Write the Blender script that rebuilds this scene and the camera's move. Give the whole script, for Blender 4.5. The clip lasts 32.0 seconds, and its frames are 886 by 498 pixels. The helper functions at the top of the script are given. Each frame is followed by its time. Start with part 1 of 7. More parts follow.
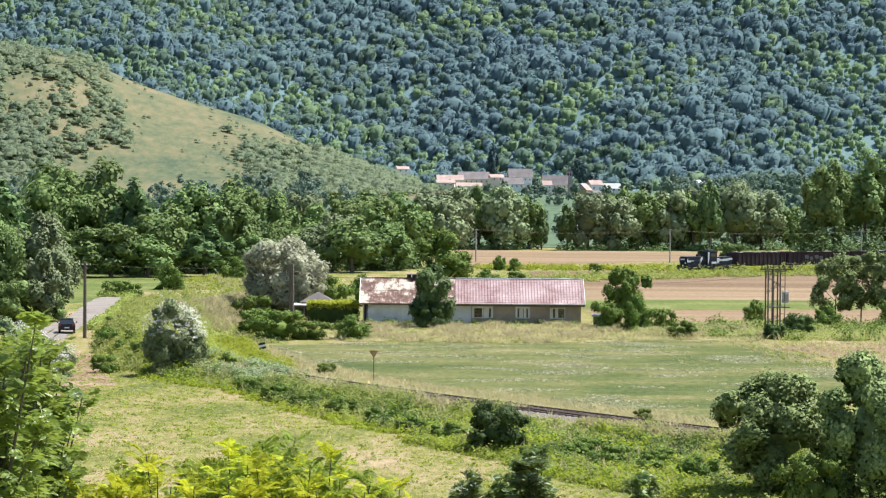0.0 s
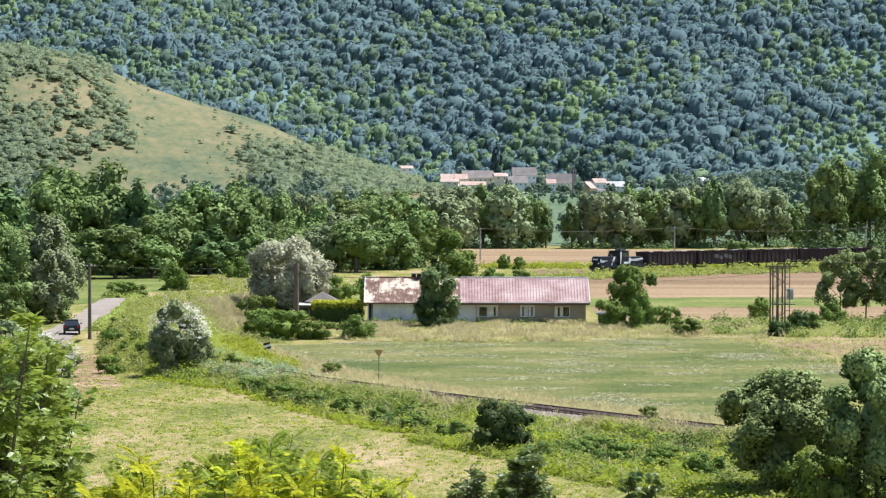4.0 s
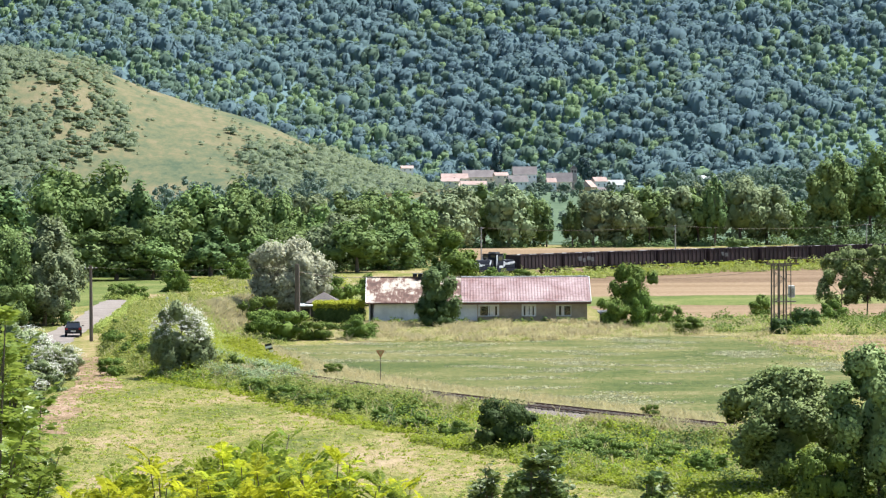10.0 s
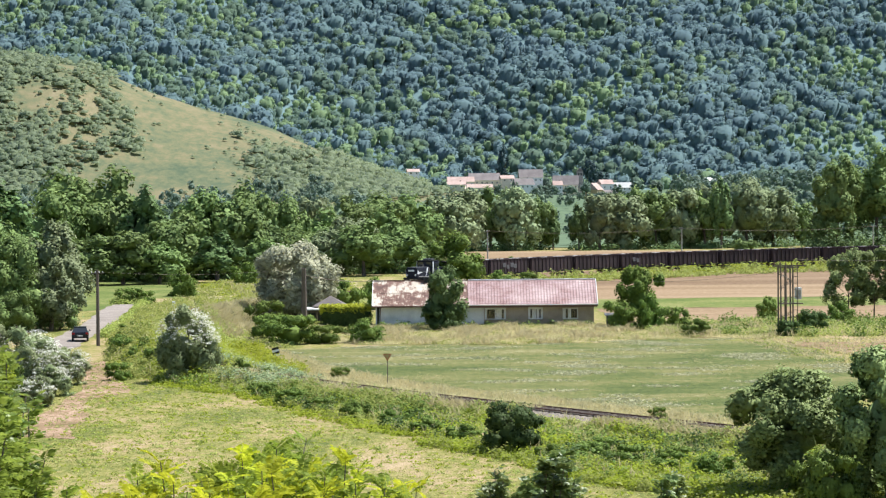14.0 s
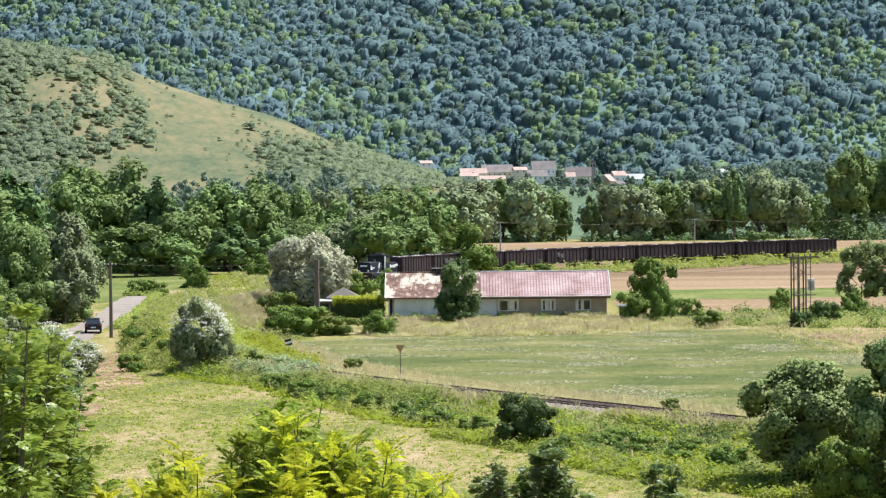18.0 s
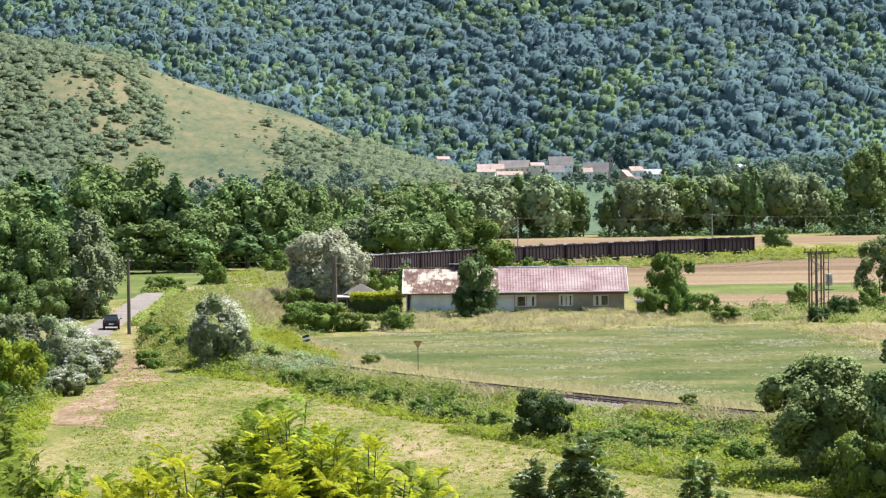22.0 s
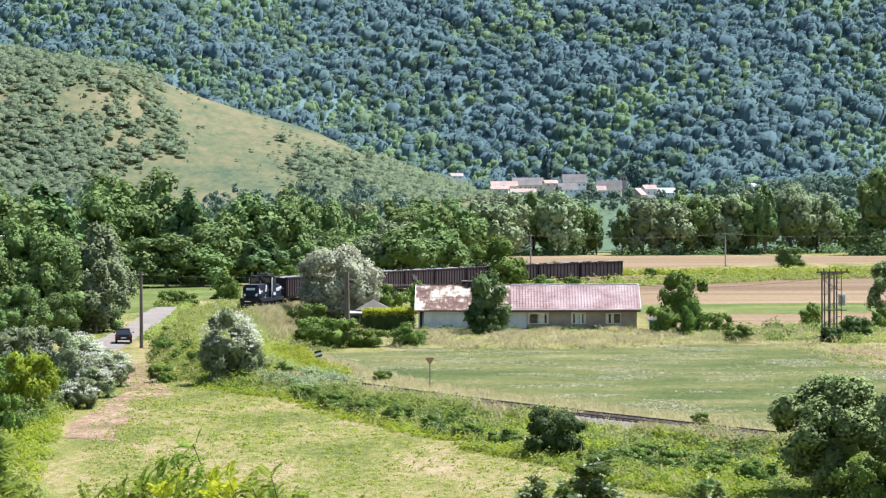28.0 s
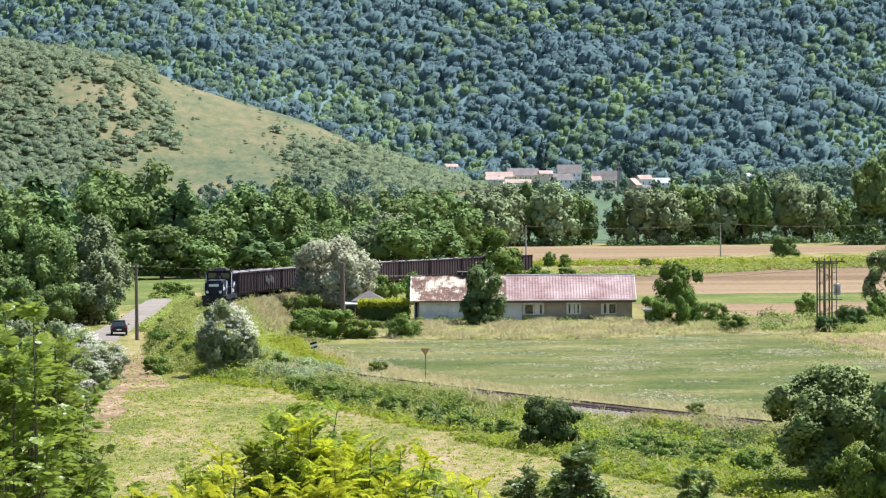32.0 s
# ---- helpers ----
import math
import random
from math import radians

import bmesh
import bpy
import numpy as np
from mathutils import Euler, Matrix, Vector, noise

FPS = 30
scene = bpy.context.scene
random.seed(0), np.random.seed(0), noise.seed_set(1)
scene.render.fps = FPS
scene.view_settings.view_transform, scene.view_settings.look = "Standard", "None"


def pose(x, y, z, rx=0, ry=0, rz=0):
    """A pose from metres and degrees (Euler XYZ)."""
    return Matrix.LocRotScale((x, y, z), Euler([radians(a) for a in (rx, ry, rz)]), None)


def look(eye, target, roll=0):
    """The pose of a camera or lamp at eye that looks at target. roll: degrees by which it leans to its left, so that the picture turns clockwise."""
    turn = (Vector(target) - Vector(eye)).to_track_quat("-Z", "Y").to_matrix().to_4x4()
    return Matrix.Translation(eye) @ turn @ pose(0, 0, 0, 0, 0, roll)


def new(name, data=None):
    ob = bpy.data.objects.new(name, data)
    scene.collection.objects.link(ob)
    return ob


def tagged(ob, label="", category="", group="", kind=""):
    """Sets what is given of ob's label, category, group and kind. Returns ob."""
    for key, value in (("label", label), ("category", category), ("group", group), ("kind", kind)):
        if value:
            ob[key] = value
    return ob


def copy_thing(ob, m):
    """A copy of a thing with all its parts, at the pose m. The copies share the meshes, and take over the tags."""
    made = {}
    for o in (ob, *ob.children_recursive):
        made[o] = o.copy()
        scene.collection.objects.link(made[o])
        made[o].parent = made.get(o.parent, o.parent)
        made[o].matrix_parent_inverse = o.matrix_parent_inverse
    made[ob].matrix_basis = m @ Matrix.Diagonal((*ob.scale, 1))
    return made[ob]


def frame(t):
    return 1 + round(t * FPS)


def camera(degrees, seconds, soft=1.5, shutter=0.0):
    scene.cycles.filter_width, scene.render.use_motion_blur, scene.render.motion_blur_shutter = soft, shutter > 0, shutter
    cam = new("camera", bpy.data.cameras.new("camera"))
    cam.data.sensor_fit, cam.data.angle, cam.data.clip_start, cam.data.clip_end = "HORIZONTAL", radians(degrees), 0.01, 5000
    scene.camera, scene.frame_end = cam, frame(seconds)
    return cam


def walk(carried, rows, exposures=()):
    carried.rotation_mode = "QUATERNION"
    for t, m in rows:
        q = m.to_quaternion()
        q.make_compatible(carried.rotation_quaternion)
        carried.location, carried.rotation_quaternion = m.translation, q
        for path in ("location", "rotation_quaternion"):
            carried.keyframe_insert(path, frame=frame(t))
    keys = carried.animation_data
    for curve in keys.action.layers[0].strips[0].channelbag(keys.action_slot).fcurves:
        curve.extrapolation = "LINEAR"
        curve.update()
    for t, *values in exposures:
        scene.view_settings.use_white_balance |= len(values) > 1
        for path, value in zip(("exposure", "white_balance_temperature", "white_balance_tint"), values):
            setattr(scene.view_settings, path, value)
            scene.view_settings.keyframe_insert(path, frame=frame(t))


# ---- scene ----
# camera: hand-held on a hillside terrace, long lens
cam = camera(20, 32.0, soft=1.25)
EYE = (0.0, 0.0, 15.0)
# seconds, heading to the right, tilt up, lean to the left (degrees)
ROWS_A = [(0, 0.112, -1.293, 0.448), (0.5, 0.097, -1.318, 0.354), (1, 0.080, -1.349, 0.359), (1.5, 0.044, -1.363, 0.364), (2, 0.029, -1.344, 0.178), (2.5, 0.019, -1.352, 0.117), (3, 0.011, -1.343, 0.145), (3.5, 0.013, -1.324, 0.120), (5.5, 0.011, -1.309, 0.090), (6, 0.003, -1.309, 0.105), (6.5, 0.001, -1.320, 0.132), (7, 0.022, -1.330, 0.059), (7.5, 0.032, -1.313, 0.090), (8, 0.003, -1.313, 0.116), (8.5, 0.003, -1.310, 0.055), (9, 0.000, -1.327, 0.000), (9.5, -0.003, -1.335, -0.076), (10, -0.010, -1.321, -0.285), (10.5, 0.000, -1.335, -0.475), (11, -0.002, -1.322, -0.519)]
ROWS_B = [(11.5, -0.017, -1.328, -0.431), (12, -0.031, -1.344, -0.417), (12.5, -0.041, -1.323, -0.497), (13, -0.045, -1.295, -0.534), (13.5, -0.088, -1.270, -0.495), (14, -0.156, -1.246, -0.517), (14.5, -0.225, -1.202, -0.573), (16.5, -0.359, -1.240, -0.576), (17, -0.398, -1.269, -0.595), (17.5, -0.421, -1.347, -0.613), (18, -0.449, -1.436, -0.556), (18.5, -0.447, -1.488, -0.621), (19, -0.494, -1.509, -0.591), (19.5, -0.587, -1.500, -0.571), (20, -0.650, -1.515, -0.564), (20.5, -0.706, -1.511, -0.618), (21, -0.751, -1.509, -0.614), (21.5, -0.772, -1.520, -0.747), (22, -0.847, -1.527, -0.712)]
ROWS_C = [(22.5, -0.898, -1.538, -0.732), (23, -0.957, -1.518, -0.737), (23.5, -1.014, -1.517, -0.721), (24, -1.015, -1.497, -0.735), (24.5, -1.016, -1.418, -0.746), (25, -1.025, -1.307, -0.848), (25.5, -1.011, -1.178, -0.811), (27.5, -1.097, -1.036, -0.522), (28, -1.139, -1.144, -0.207), (28.5, -1.185, -1.278, -0.226), (29, -1.210, -1.331, -0.320), (29.5, -1.172, -1.317, -0.284), (30, -1.165, -1.328, -0.332), (30.5, -1.124, -1.344, -0.320), (31, -1.096, -1.342, -0.323), (31.5, -1.075, -1.339, -0.417), (32, -1.030, -1.354, -0.393)]


def aim(yaw, tilt, lean):
    a, b = radians(yaw), radians(tilt)
    way = Vector((math.sin(a) * math.cos(b), math.cos(a) * math.cos(b), math.sin(b)))
    return look(EYE, Vector(EYE) + 100 * way, lean)


# seconds, stops, kelvin, tint: the camera's own wandering exposure and white balance
METER = [(0, 0.84, 6350, 10), (6, 0.83, 6350, 10), (7, 0.92, 6300, 10), (12, 0.92, 6300, 10), (13, 0.83, 6350, 10), (19, 0.86, 6400, 10), (24, 0.86, 6350, 10), (28, 0.94, 6050, 10), (29, 0.94, 6000, 10), (31, 0.87, 6250, 10), (32, 0.87, 6250, 10)]
walk(cam, [(r[0], aim(*r[1:])) for r in ROWS_A + ROWS_B + ROWS_C], METER)

# ---- light: high summer sun from the right, beyond the valley ----
SUN = Vector((0.80, 0.42, 1.65)).normalized()
world = bpy.data.worlds.new("sky")
scene.world = world
world.use_nodes = True
wn = world.node_tree
sky = wn.nodes.new("ShaderNodeTexSky")
sky.sky_type, sky.sun_disc = "NISHITA", False
sky.sun_elevation, sky.sun_rotation = math.asin(SUN.z), math.atan2(SUN.x, SUN.y)
wn.links.new(sky.outputs[0], wn.nodes["Background"].inputs[0])
wn.nodes["Background"].inputs[1].default_value = 0.1
sun = new("sun", bpy.data.lights.new("sun", "SUN"))
sun.data.energy, sun.data.angle, sun.data.color = 5.0, radians(0.53), (1.0, 0.97, 0.95)
sun.matrix_world = look((0, 400, 300), Vector((0, 400, 300)) - SUN)


# ---- materials ----
class Nodes:
    """A small writer for node materials."""

    def __init__(self, name):
        self.mat = bpy.data.materials.new(name)
        self.mat.use_nodes = True
        self.t = self.mat.node_tree
        self.out = self.t.nodes["Material Output"]
        self.bsdf = self.t.nodes["Principled BSDF"]

    def add(self, kind, **kw):
        n = self.t.nodes.new(kind)
        for k, v in kw.items():
            n.inputs[k].default_value = v
        return n

    def link(self, a, b):
        self.t.links.new(a, b)

    def place(self, scale=(1, 1, 1)):
        g = self.t.nodes.new("ShaderNodeNewGeometry")
        m = self.t.nodes.new("ShaderNodeMapping")
        m.inputs["Scale"].default_value = scale
        self.link(g.outputs["Position"], m.inputs["Vector"])
        return m.outputs[0]

    def local(self, scale=(1, 1, 1)):
        g = self.t.nodes.new("ShaderNodeTexCoord")
        m = self.t.nodes.new("ShaderNodeMapping")
        m.inputs["Scale"].default_value = scale
        self.link(g.outputs["Object"], m.inputs["Vector"])
        return m.outputs[0]

    def noise(self, vec, scale, detail=4.0, rough=0.6):
        n = self.add("ShaderNodeTexNoise", Scale=scale, Detail=detail, Roughness=rough)
        self.link(vec, n.inputs["Vector"])
        return n.outputs["Fac"]

    def ramp(self, fac, stops):
        r = self.t.nodes.new("ShaderNodeValToRGB")
        e = r.color_ramp.elements
        while len(e) < len(stops):
            e.new(0.5)
        for i, (p, c) in enumerate(stops):
            e[i].position = p
            e[i].color = (*c, 1) if len(c) == 3 else c
        self.link(fac, r.inputs[0])
        return r.outputs[0]

    def mix(self, fac, a, b, how="MIX"):
        m = self.t.nodes.new("ShaderNodeMix")
        m.data_type, m.blend_type = "RGBA", how
        for sock, v in ((m.inputs[0], fac), (m.inputs[6], a), (m.inputs[7], b)):
            if isinstance(v, (int, float)):
                sock.default_value = v
            elif isinstance(v, tuple):
                sock.default_value = (*v, 1)
            else:
                self.link(v, sock)
        return m.outputs[2]

    def math(self, op, a, b=0.5):
        m = self.t.nodes.new("ShaderNodeMath")
        m.operation = op
        for sock, v in ((m.inputs[0], a), (m.inputs[1], b)):
            if isinstance(v, (int, float)):
                sock.default_value = v
            else:
                self.link(v, sock)
        return m.outputs[0]

    def bump(self, height, strength, distance):
        b = self.add("ShaderNodeBump", Strength=strength, Distance=distance)
        self.link(height, b.inputs["Height"])
        self.link(b.outputs[0], self.bsdf.inputs["Normal"])

    def finish(self, color, rough=0.8, metal=0.0, spec=0.3):
        if isinstance(color, tuple):
            self.bsdf.inputs["Base Color"].default_value = (*color, 1)
        else:
            self.link(color, self.bsdf.inputs["Base Color"])
        if isinstance(rough, (int, float)):
            self.bsdf.inputs["Roughness"].default_value = rough
        else:
            self.link(rough, self.bsdf.inputs["Roughness"])
        self.bsdf.inputs["Metallic"].default_value = metal
        self.bsdf.inputs["Specular IOR Level"].default_value = spec
        return self.mat


def leaf_mat(name, dark, mid, light, through_light=0.22, rough=0.6, spec=0.1, patch=0.3, grain=2.6, haze_sheen=0.0, gap=0.6, relief=0.35):
    """Foliage: each leaf its own tone, each plant its own hue, patches and leaf-sized grain across the crown; gap
    darkens the colour as shade between leaves.
    """
    n = Nodes(name)
    g = n.t.nodes.new("ShaderNodeNewGeometry")
    o = n.t.nodes.new("ShaderNodeObjectInfo")
    between = lambda a, b, k: tuple(p + (q - p) * k for p, q in zip(a, b))
    c = n.ramp(g.outputs["Random Per Island"], [(0.0, between(mid, dark, 0.45)), (0.5, mid), (1.0, between(mid, light, 0.4))])
    p = n.noise(n.place(), patch, 3)
    c = n.mix(n.ramp(p, [(0.35, (0.0, 0.0, 0.0)), (0.7, (0.6, 0.6, 0.6))]), c, light)
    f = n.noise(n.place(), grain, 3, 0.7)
    # noise-masked darkening painted in for the shaded gaps between leaves
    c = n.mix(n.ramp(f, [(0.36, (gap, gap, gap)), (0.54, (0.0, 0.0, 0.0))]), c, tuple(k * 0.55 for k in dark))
    h = n.add("ShaderNodeHueSaturation", Saturation=1.0)
    n.link(n.math("ADD", n.math("MULTIPLY", o.outputs["Random"], 0.02), 0.487), h.inputs["Hue"])
    n.link(n.math("ADD", n.math("MULTIPLY", o.outputs["Random"], 0.4), 0.85), h.inputs["Value"])
    n.link(c, h.inputs["Color"])
    n.finish(h.outputs[0], rough, 0.0, spec)
    n.bump(f, relief, min(0.9 / grain, 1.6))
    # blue-tinted gloss added to give distant foliage the look of haze
    if haze_sheen:
        n.bsdf.inputs["Sheen Weight"].default_value = haze_sheen
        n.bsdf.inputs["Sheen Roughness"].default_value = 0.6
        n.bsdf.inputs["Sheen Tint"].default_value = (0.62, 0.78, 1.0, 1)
    if through_light:
        tr = n.add("ShaderNodeBsdfTranslucent")
        n.link(n.mix(0.5, h.outputs[0], light), tr.inputs["Color"])
        m = n.add("ShaderNodeMixShader", Fac=through_light)
        n.link(n.bsdf.outputs[0], m.inputs[1])
        n.link(tr.outputs[0], m.inputs[2])
        n.link(m.outputs[0], n.out.inputs["Surface"])
    return n.mat


def soil_mat(name, stops, scale=0.15, fine=3.0, bump=0.35, streak=(1, 1, 1), rough=0.95):
    """Open ground: broad patches times fine grain."""
    n = Nodes(name)
    pos = n.place(streak)
    a = n.noise(pos, scale, 5, 0.65)
    f = n.noise(n.place((1, 0.45, 1)), fine, 4, 0.75)
    mixed = n.math("ADD", n.math("MULTIPLY", a, 0.58), n.math("MULTIPLY", f, 0.42))
    c = n.ramp(mixed, stops)
    n.bump(f, bump, 0.25)
    return n.finish(c, rough, 0.0, 0.1)


def plain_mat(name, a, b, scale=3.0, rough=0.7, metal=0.0, spec=0.4, bump=0.15, lo=0.35, hi=0.68, stretch=(1, 1, 1)):
    n = Nodes(name)
    f = n.noise(n.local(stretch), scale, 5, 0.62)
    g = n.noise(n.local(), scale * 9, 3, 0.6)
    c = n.ramp(n.math("ADD", n.math("MULTIPLY", f, 0.75), n.math("MULTIPLY", g, 0.25)), [(lo, a), (hi, b)])
    n.bump(g, bump, 0.02)
    return n.finish(c, rough, metal, spec)


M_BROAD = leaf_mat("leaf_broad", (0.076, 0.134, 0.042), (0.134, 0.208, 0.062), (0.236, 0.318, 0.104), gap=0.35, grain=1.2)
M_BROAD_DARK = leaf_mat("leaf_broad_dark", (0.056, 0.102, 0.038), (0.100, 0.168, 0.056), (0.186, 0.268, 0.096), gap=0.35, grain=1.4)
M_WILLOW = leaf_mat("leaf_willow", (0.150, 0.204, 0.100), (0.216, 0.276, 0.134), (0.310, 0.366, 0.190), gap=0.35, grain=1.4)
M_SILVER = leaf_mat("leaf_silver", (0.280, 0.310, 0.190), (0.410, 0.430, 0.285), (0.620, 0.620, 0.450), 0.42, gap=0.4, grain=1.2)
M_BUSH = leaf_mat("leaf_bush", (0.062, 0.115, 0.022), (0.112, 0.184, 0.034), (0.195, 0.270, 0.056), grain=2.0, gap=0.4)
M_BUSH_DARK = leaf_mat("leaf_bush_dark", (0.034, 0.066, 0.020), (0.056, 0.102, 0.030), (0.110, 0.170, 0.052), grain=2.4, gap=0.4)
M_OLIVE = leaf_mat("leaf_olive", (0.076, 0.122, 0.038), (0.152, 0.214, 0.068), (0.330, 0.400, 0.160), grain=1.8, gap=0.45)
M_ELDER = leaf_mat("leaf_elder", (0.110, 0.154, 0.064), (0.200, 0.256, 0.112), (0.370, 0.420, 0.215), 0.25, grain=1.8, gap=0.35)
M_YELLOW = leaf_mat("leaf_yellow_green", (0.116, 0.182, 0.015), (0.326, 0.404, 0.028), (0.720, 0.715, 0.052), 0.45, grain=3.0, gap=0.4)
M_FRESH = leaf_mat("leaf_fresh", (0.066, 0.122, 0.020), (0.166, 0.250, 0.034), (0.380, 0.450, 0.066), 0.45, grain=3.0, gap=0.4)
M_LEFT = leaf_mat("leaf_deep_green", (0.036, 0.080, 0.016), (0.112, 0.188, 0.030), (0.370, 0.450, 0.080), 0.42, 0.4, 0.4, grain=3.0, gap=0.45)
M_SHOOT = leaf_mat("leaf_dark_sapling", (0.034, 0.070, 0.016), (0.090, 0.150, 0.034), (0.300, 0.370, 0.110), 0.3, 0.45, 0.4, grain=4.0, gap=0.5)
M_LIME = leaf_mat("leaf_lime", (0.176, 0.246, 0.022), (0.262, 0.334, 0.030), (0.370, 0.420, 0.044), 0.45)
# hedge-top colour, brightened to stand in for sunlight
M_HEDGE_LIT = leaf_mat("leaf_hedge_lit", (0.300, 0.360, 0.030), (0.420, 0.470, 0.046), (0.540, 0.560, 0.070), 0.45, gap=0.2)
M_WEED = leaf_mat("leaf_weed", (0.125, 0.180, 0.036), (0.230, 0.292, 0.060), (0.430, 0.460, 0.135), 0.4, grain=5.0, gap=0.35)
M_GRASS = leaf_mat("short_grass", (0.135, 0.175, 0.042), (0.185, 0.220, 0.058), (0.270, 0.290, 0.096), 0.4, grain=1.2, gap=0.3)
M_AFTER = leaf_mat("aftermath", (0.165, 0.196, 0.044), (0.228, 0.250, 0.064), (0.330, 0.330, 0.110), 0.4, grain=1.2, gap=0.25)
M_DRYGRASS = leaf_mat("dry_grass", (0.340, 0.310, 0.140), (0.480, 0.430, 0.215), (0.640, 0.580, 0.330), 0.45, grain=5.0, gap=0.3)
M_HAY = leaf_mat("cut_hay", (0.330, 0.350, 0.190), (0.430, 0.440, 0.250), (0.540, 0.540, 0.330), 0.3, grain=5.0, gap=0.2)
M_BLOSSOM = leaf_mat("blossom", (0.520, 0.530, 0.430), (0.660, 0.660, 0.560), (0.780, 0.770, 0.680), 0.35)
# the haze of distance is mixed into these three colours as blue
M_FOREST_HAZY = leaf_mat("leaf_forest_hazy", (0.112, 0.174, 0.206), (0.128, 0.198, 0.214), (0.154, 0.230, 0.206), 0.45, 0.9, 0.05, patch=0.010, grain=0.3, haze_sheen=0.06, gap=0.12, relief=0.05)
M_FOREST_HAZY_MID = leaf_mat("leaf_forest_hazy_mid", (0.138, 0.212, 0.190), (0.160, 0.240, 0.186), (0.192, 0.276, 0.174), 0.45, 0.9, 0.05, patch=0.010, grain=0.3, haze_sheen=0.06, gap=0.12, relief=0.05)
M_FOREST_HAZY_LIGHT = leaf_mat("leaf_forest_hazy_light", (0.166, 0.246, 0.164), (0.196, 0.278, 0.156), (0.236, 0.318, 0.144), 0.45, 0.9, 0.05, patch=0.012, grain=0.3, haze_sheen=0.06, gap=0.12, relief=0.05)
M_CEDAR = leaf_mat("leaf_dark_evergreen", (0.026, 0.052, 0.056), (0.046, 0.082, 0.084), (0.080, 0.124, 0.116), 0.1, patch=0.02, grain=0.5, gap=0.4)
# far woods and hill scrub: haze put in as bluer colour and blue sheen
M_FAR = leaf_mat("leaf_far_woods", (0.070, 0.122, 0.088), (0.112, 0.174, 0.112), (0.190, 0.250, 0.150), 0.25, patch=0.02, grain=0.9, haze_sheen=0.2, gap=0.35)
M_SCRUB = leaf_mat("leaf_hill_scrub", (0.160, 0.208, 0.126), (0.206, 0.258, 0.142), (0.266, 0.310, 0.160), 0.5, patch=0.02, grain=0.5, haze_sheen=0.15, gap=0.2)
M_BARK = plain_mat("bark", (0.07, 0.055, 0.04), (0.19, 0.155, 0.12), 2.0, 0.9, bump=0.6, stretch=(3, 3, 0.5))

M_GROUND = soil_mat("meadow", [(0.38, (0.080, 0.104, 0.024)), (0.45, (0.148, 0.158, 0.040)), (0.51, (0.216, 0.204, 0.062)), (0.55, (0.280, 0.222, 0.108)), (0.63, (0.350, 0.272, 0.164))], 0.16, 1.9, 1.0, (1, 0.3, 1))
M_GREEN = soil_mat("mown_green", [(0.37, (0.044, 0.066, 0.020)), (0.45, (0.080, 0.102, 0.030)), (0.51, (0.116, 0.128, 0.042)), (0.56, (0.160, 0.150, 0.058)), (0.64, (0.235, 0.222, 0.112))], 0.13, 1.7, 0.8, (0.45, 0.7, 1))
M_BRIGHT = soil_mat("bright_meadow", [(0.39, (0.070, 0.104, 0.025)), (0.50, (0.123, 0.151, 0.039)), (0.61, (0.198, 0.198, 0.072))], 0.08, 1.2, 0.8)
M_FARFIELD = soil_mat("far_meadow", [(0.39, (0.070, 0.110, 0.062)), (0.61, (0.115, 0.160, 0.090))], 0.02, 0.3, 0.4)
M_WHEAT = soil_mat("ripe_grain", [(0.38, (0.168, 0.114, 0.062)), (0.5, (0.225, 0.158, 0.091)), (0.62, (0.297, 0.219, 0.136))], 0.06, 1.3, 0.5, (0.12, 1, 1))
M_STUBBLE = soil_mat("stubble", [(0.38, (0.116, 0.076, 0.043)), (0.5, (0.169, 0.114, 0.066)), (0.62, (0.237, 0.169, 0.105))], 0.05, 1.3, 0.5, (0.10, 1, 1))
M_DIRT = soil_mat("dry_cuttings", [(0.38, (0.130, 0.110, 0.044)), (0.46, (0.220, 0.152, 0.086)), (0.53, (0.300, 0.206, 0.134)), (0.63, (0.400, 0.300, 0.205))], 0.25, 2.4, 0.9)
M_DRYBAND = soil_mat("dry_sward", [(0.38, (0.120, 0.130, 0.046)), (0.48, (0.230, 0.210, 0.090)), (0.62, (0.400, 0.345, 0.195))], 0.2, 1.8, 0.8)
M_ROAD = soil_mat("old_asphalt", [(0.36, (0.168, 0.144, 0.121)), (0.5, (0.234, 0.204, 0.173)), (0.64, (0.304, 0.269, 0.234))], 0.3, 4.0, 0.2)
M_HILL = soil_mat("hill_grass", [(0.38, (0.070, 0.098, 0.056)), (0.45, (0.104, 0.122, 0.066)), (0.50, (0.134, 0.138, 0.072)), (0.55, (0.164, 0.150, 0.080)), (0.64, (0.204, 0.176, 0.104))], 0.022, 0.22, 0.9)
# floor colour lifted and blued so gaps between crowns read as hazy
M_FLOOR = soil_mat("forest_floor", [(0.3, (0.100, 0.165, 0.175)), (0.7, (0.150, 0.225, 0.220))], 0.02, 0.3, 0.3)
M_BALLAST = soil_mat("ballast", [(0.3, (0.150, 0.125, 0.100)), (0.55, (0.270, 0.235, 0.190)), (0.8, (0.400, 0.360, 0.300))], 0.8, 9.0, 0.7)


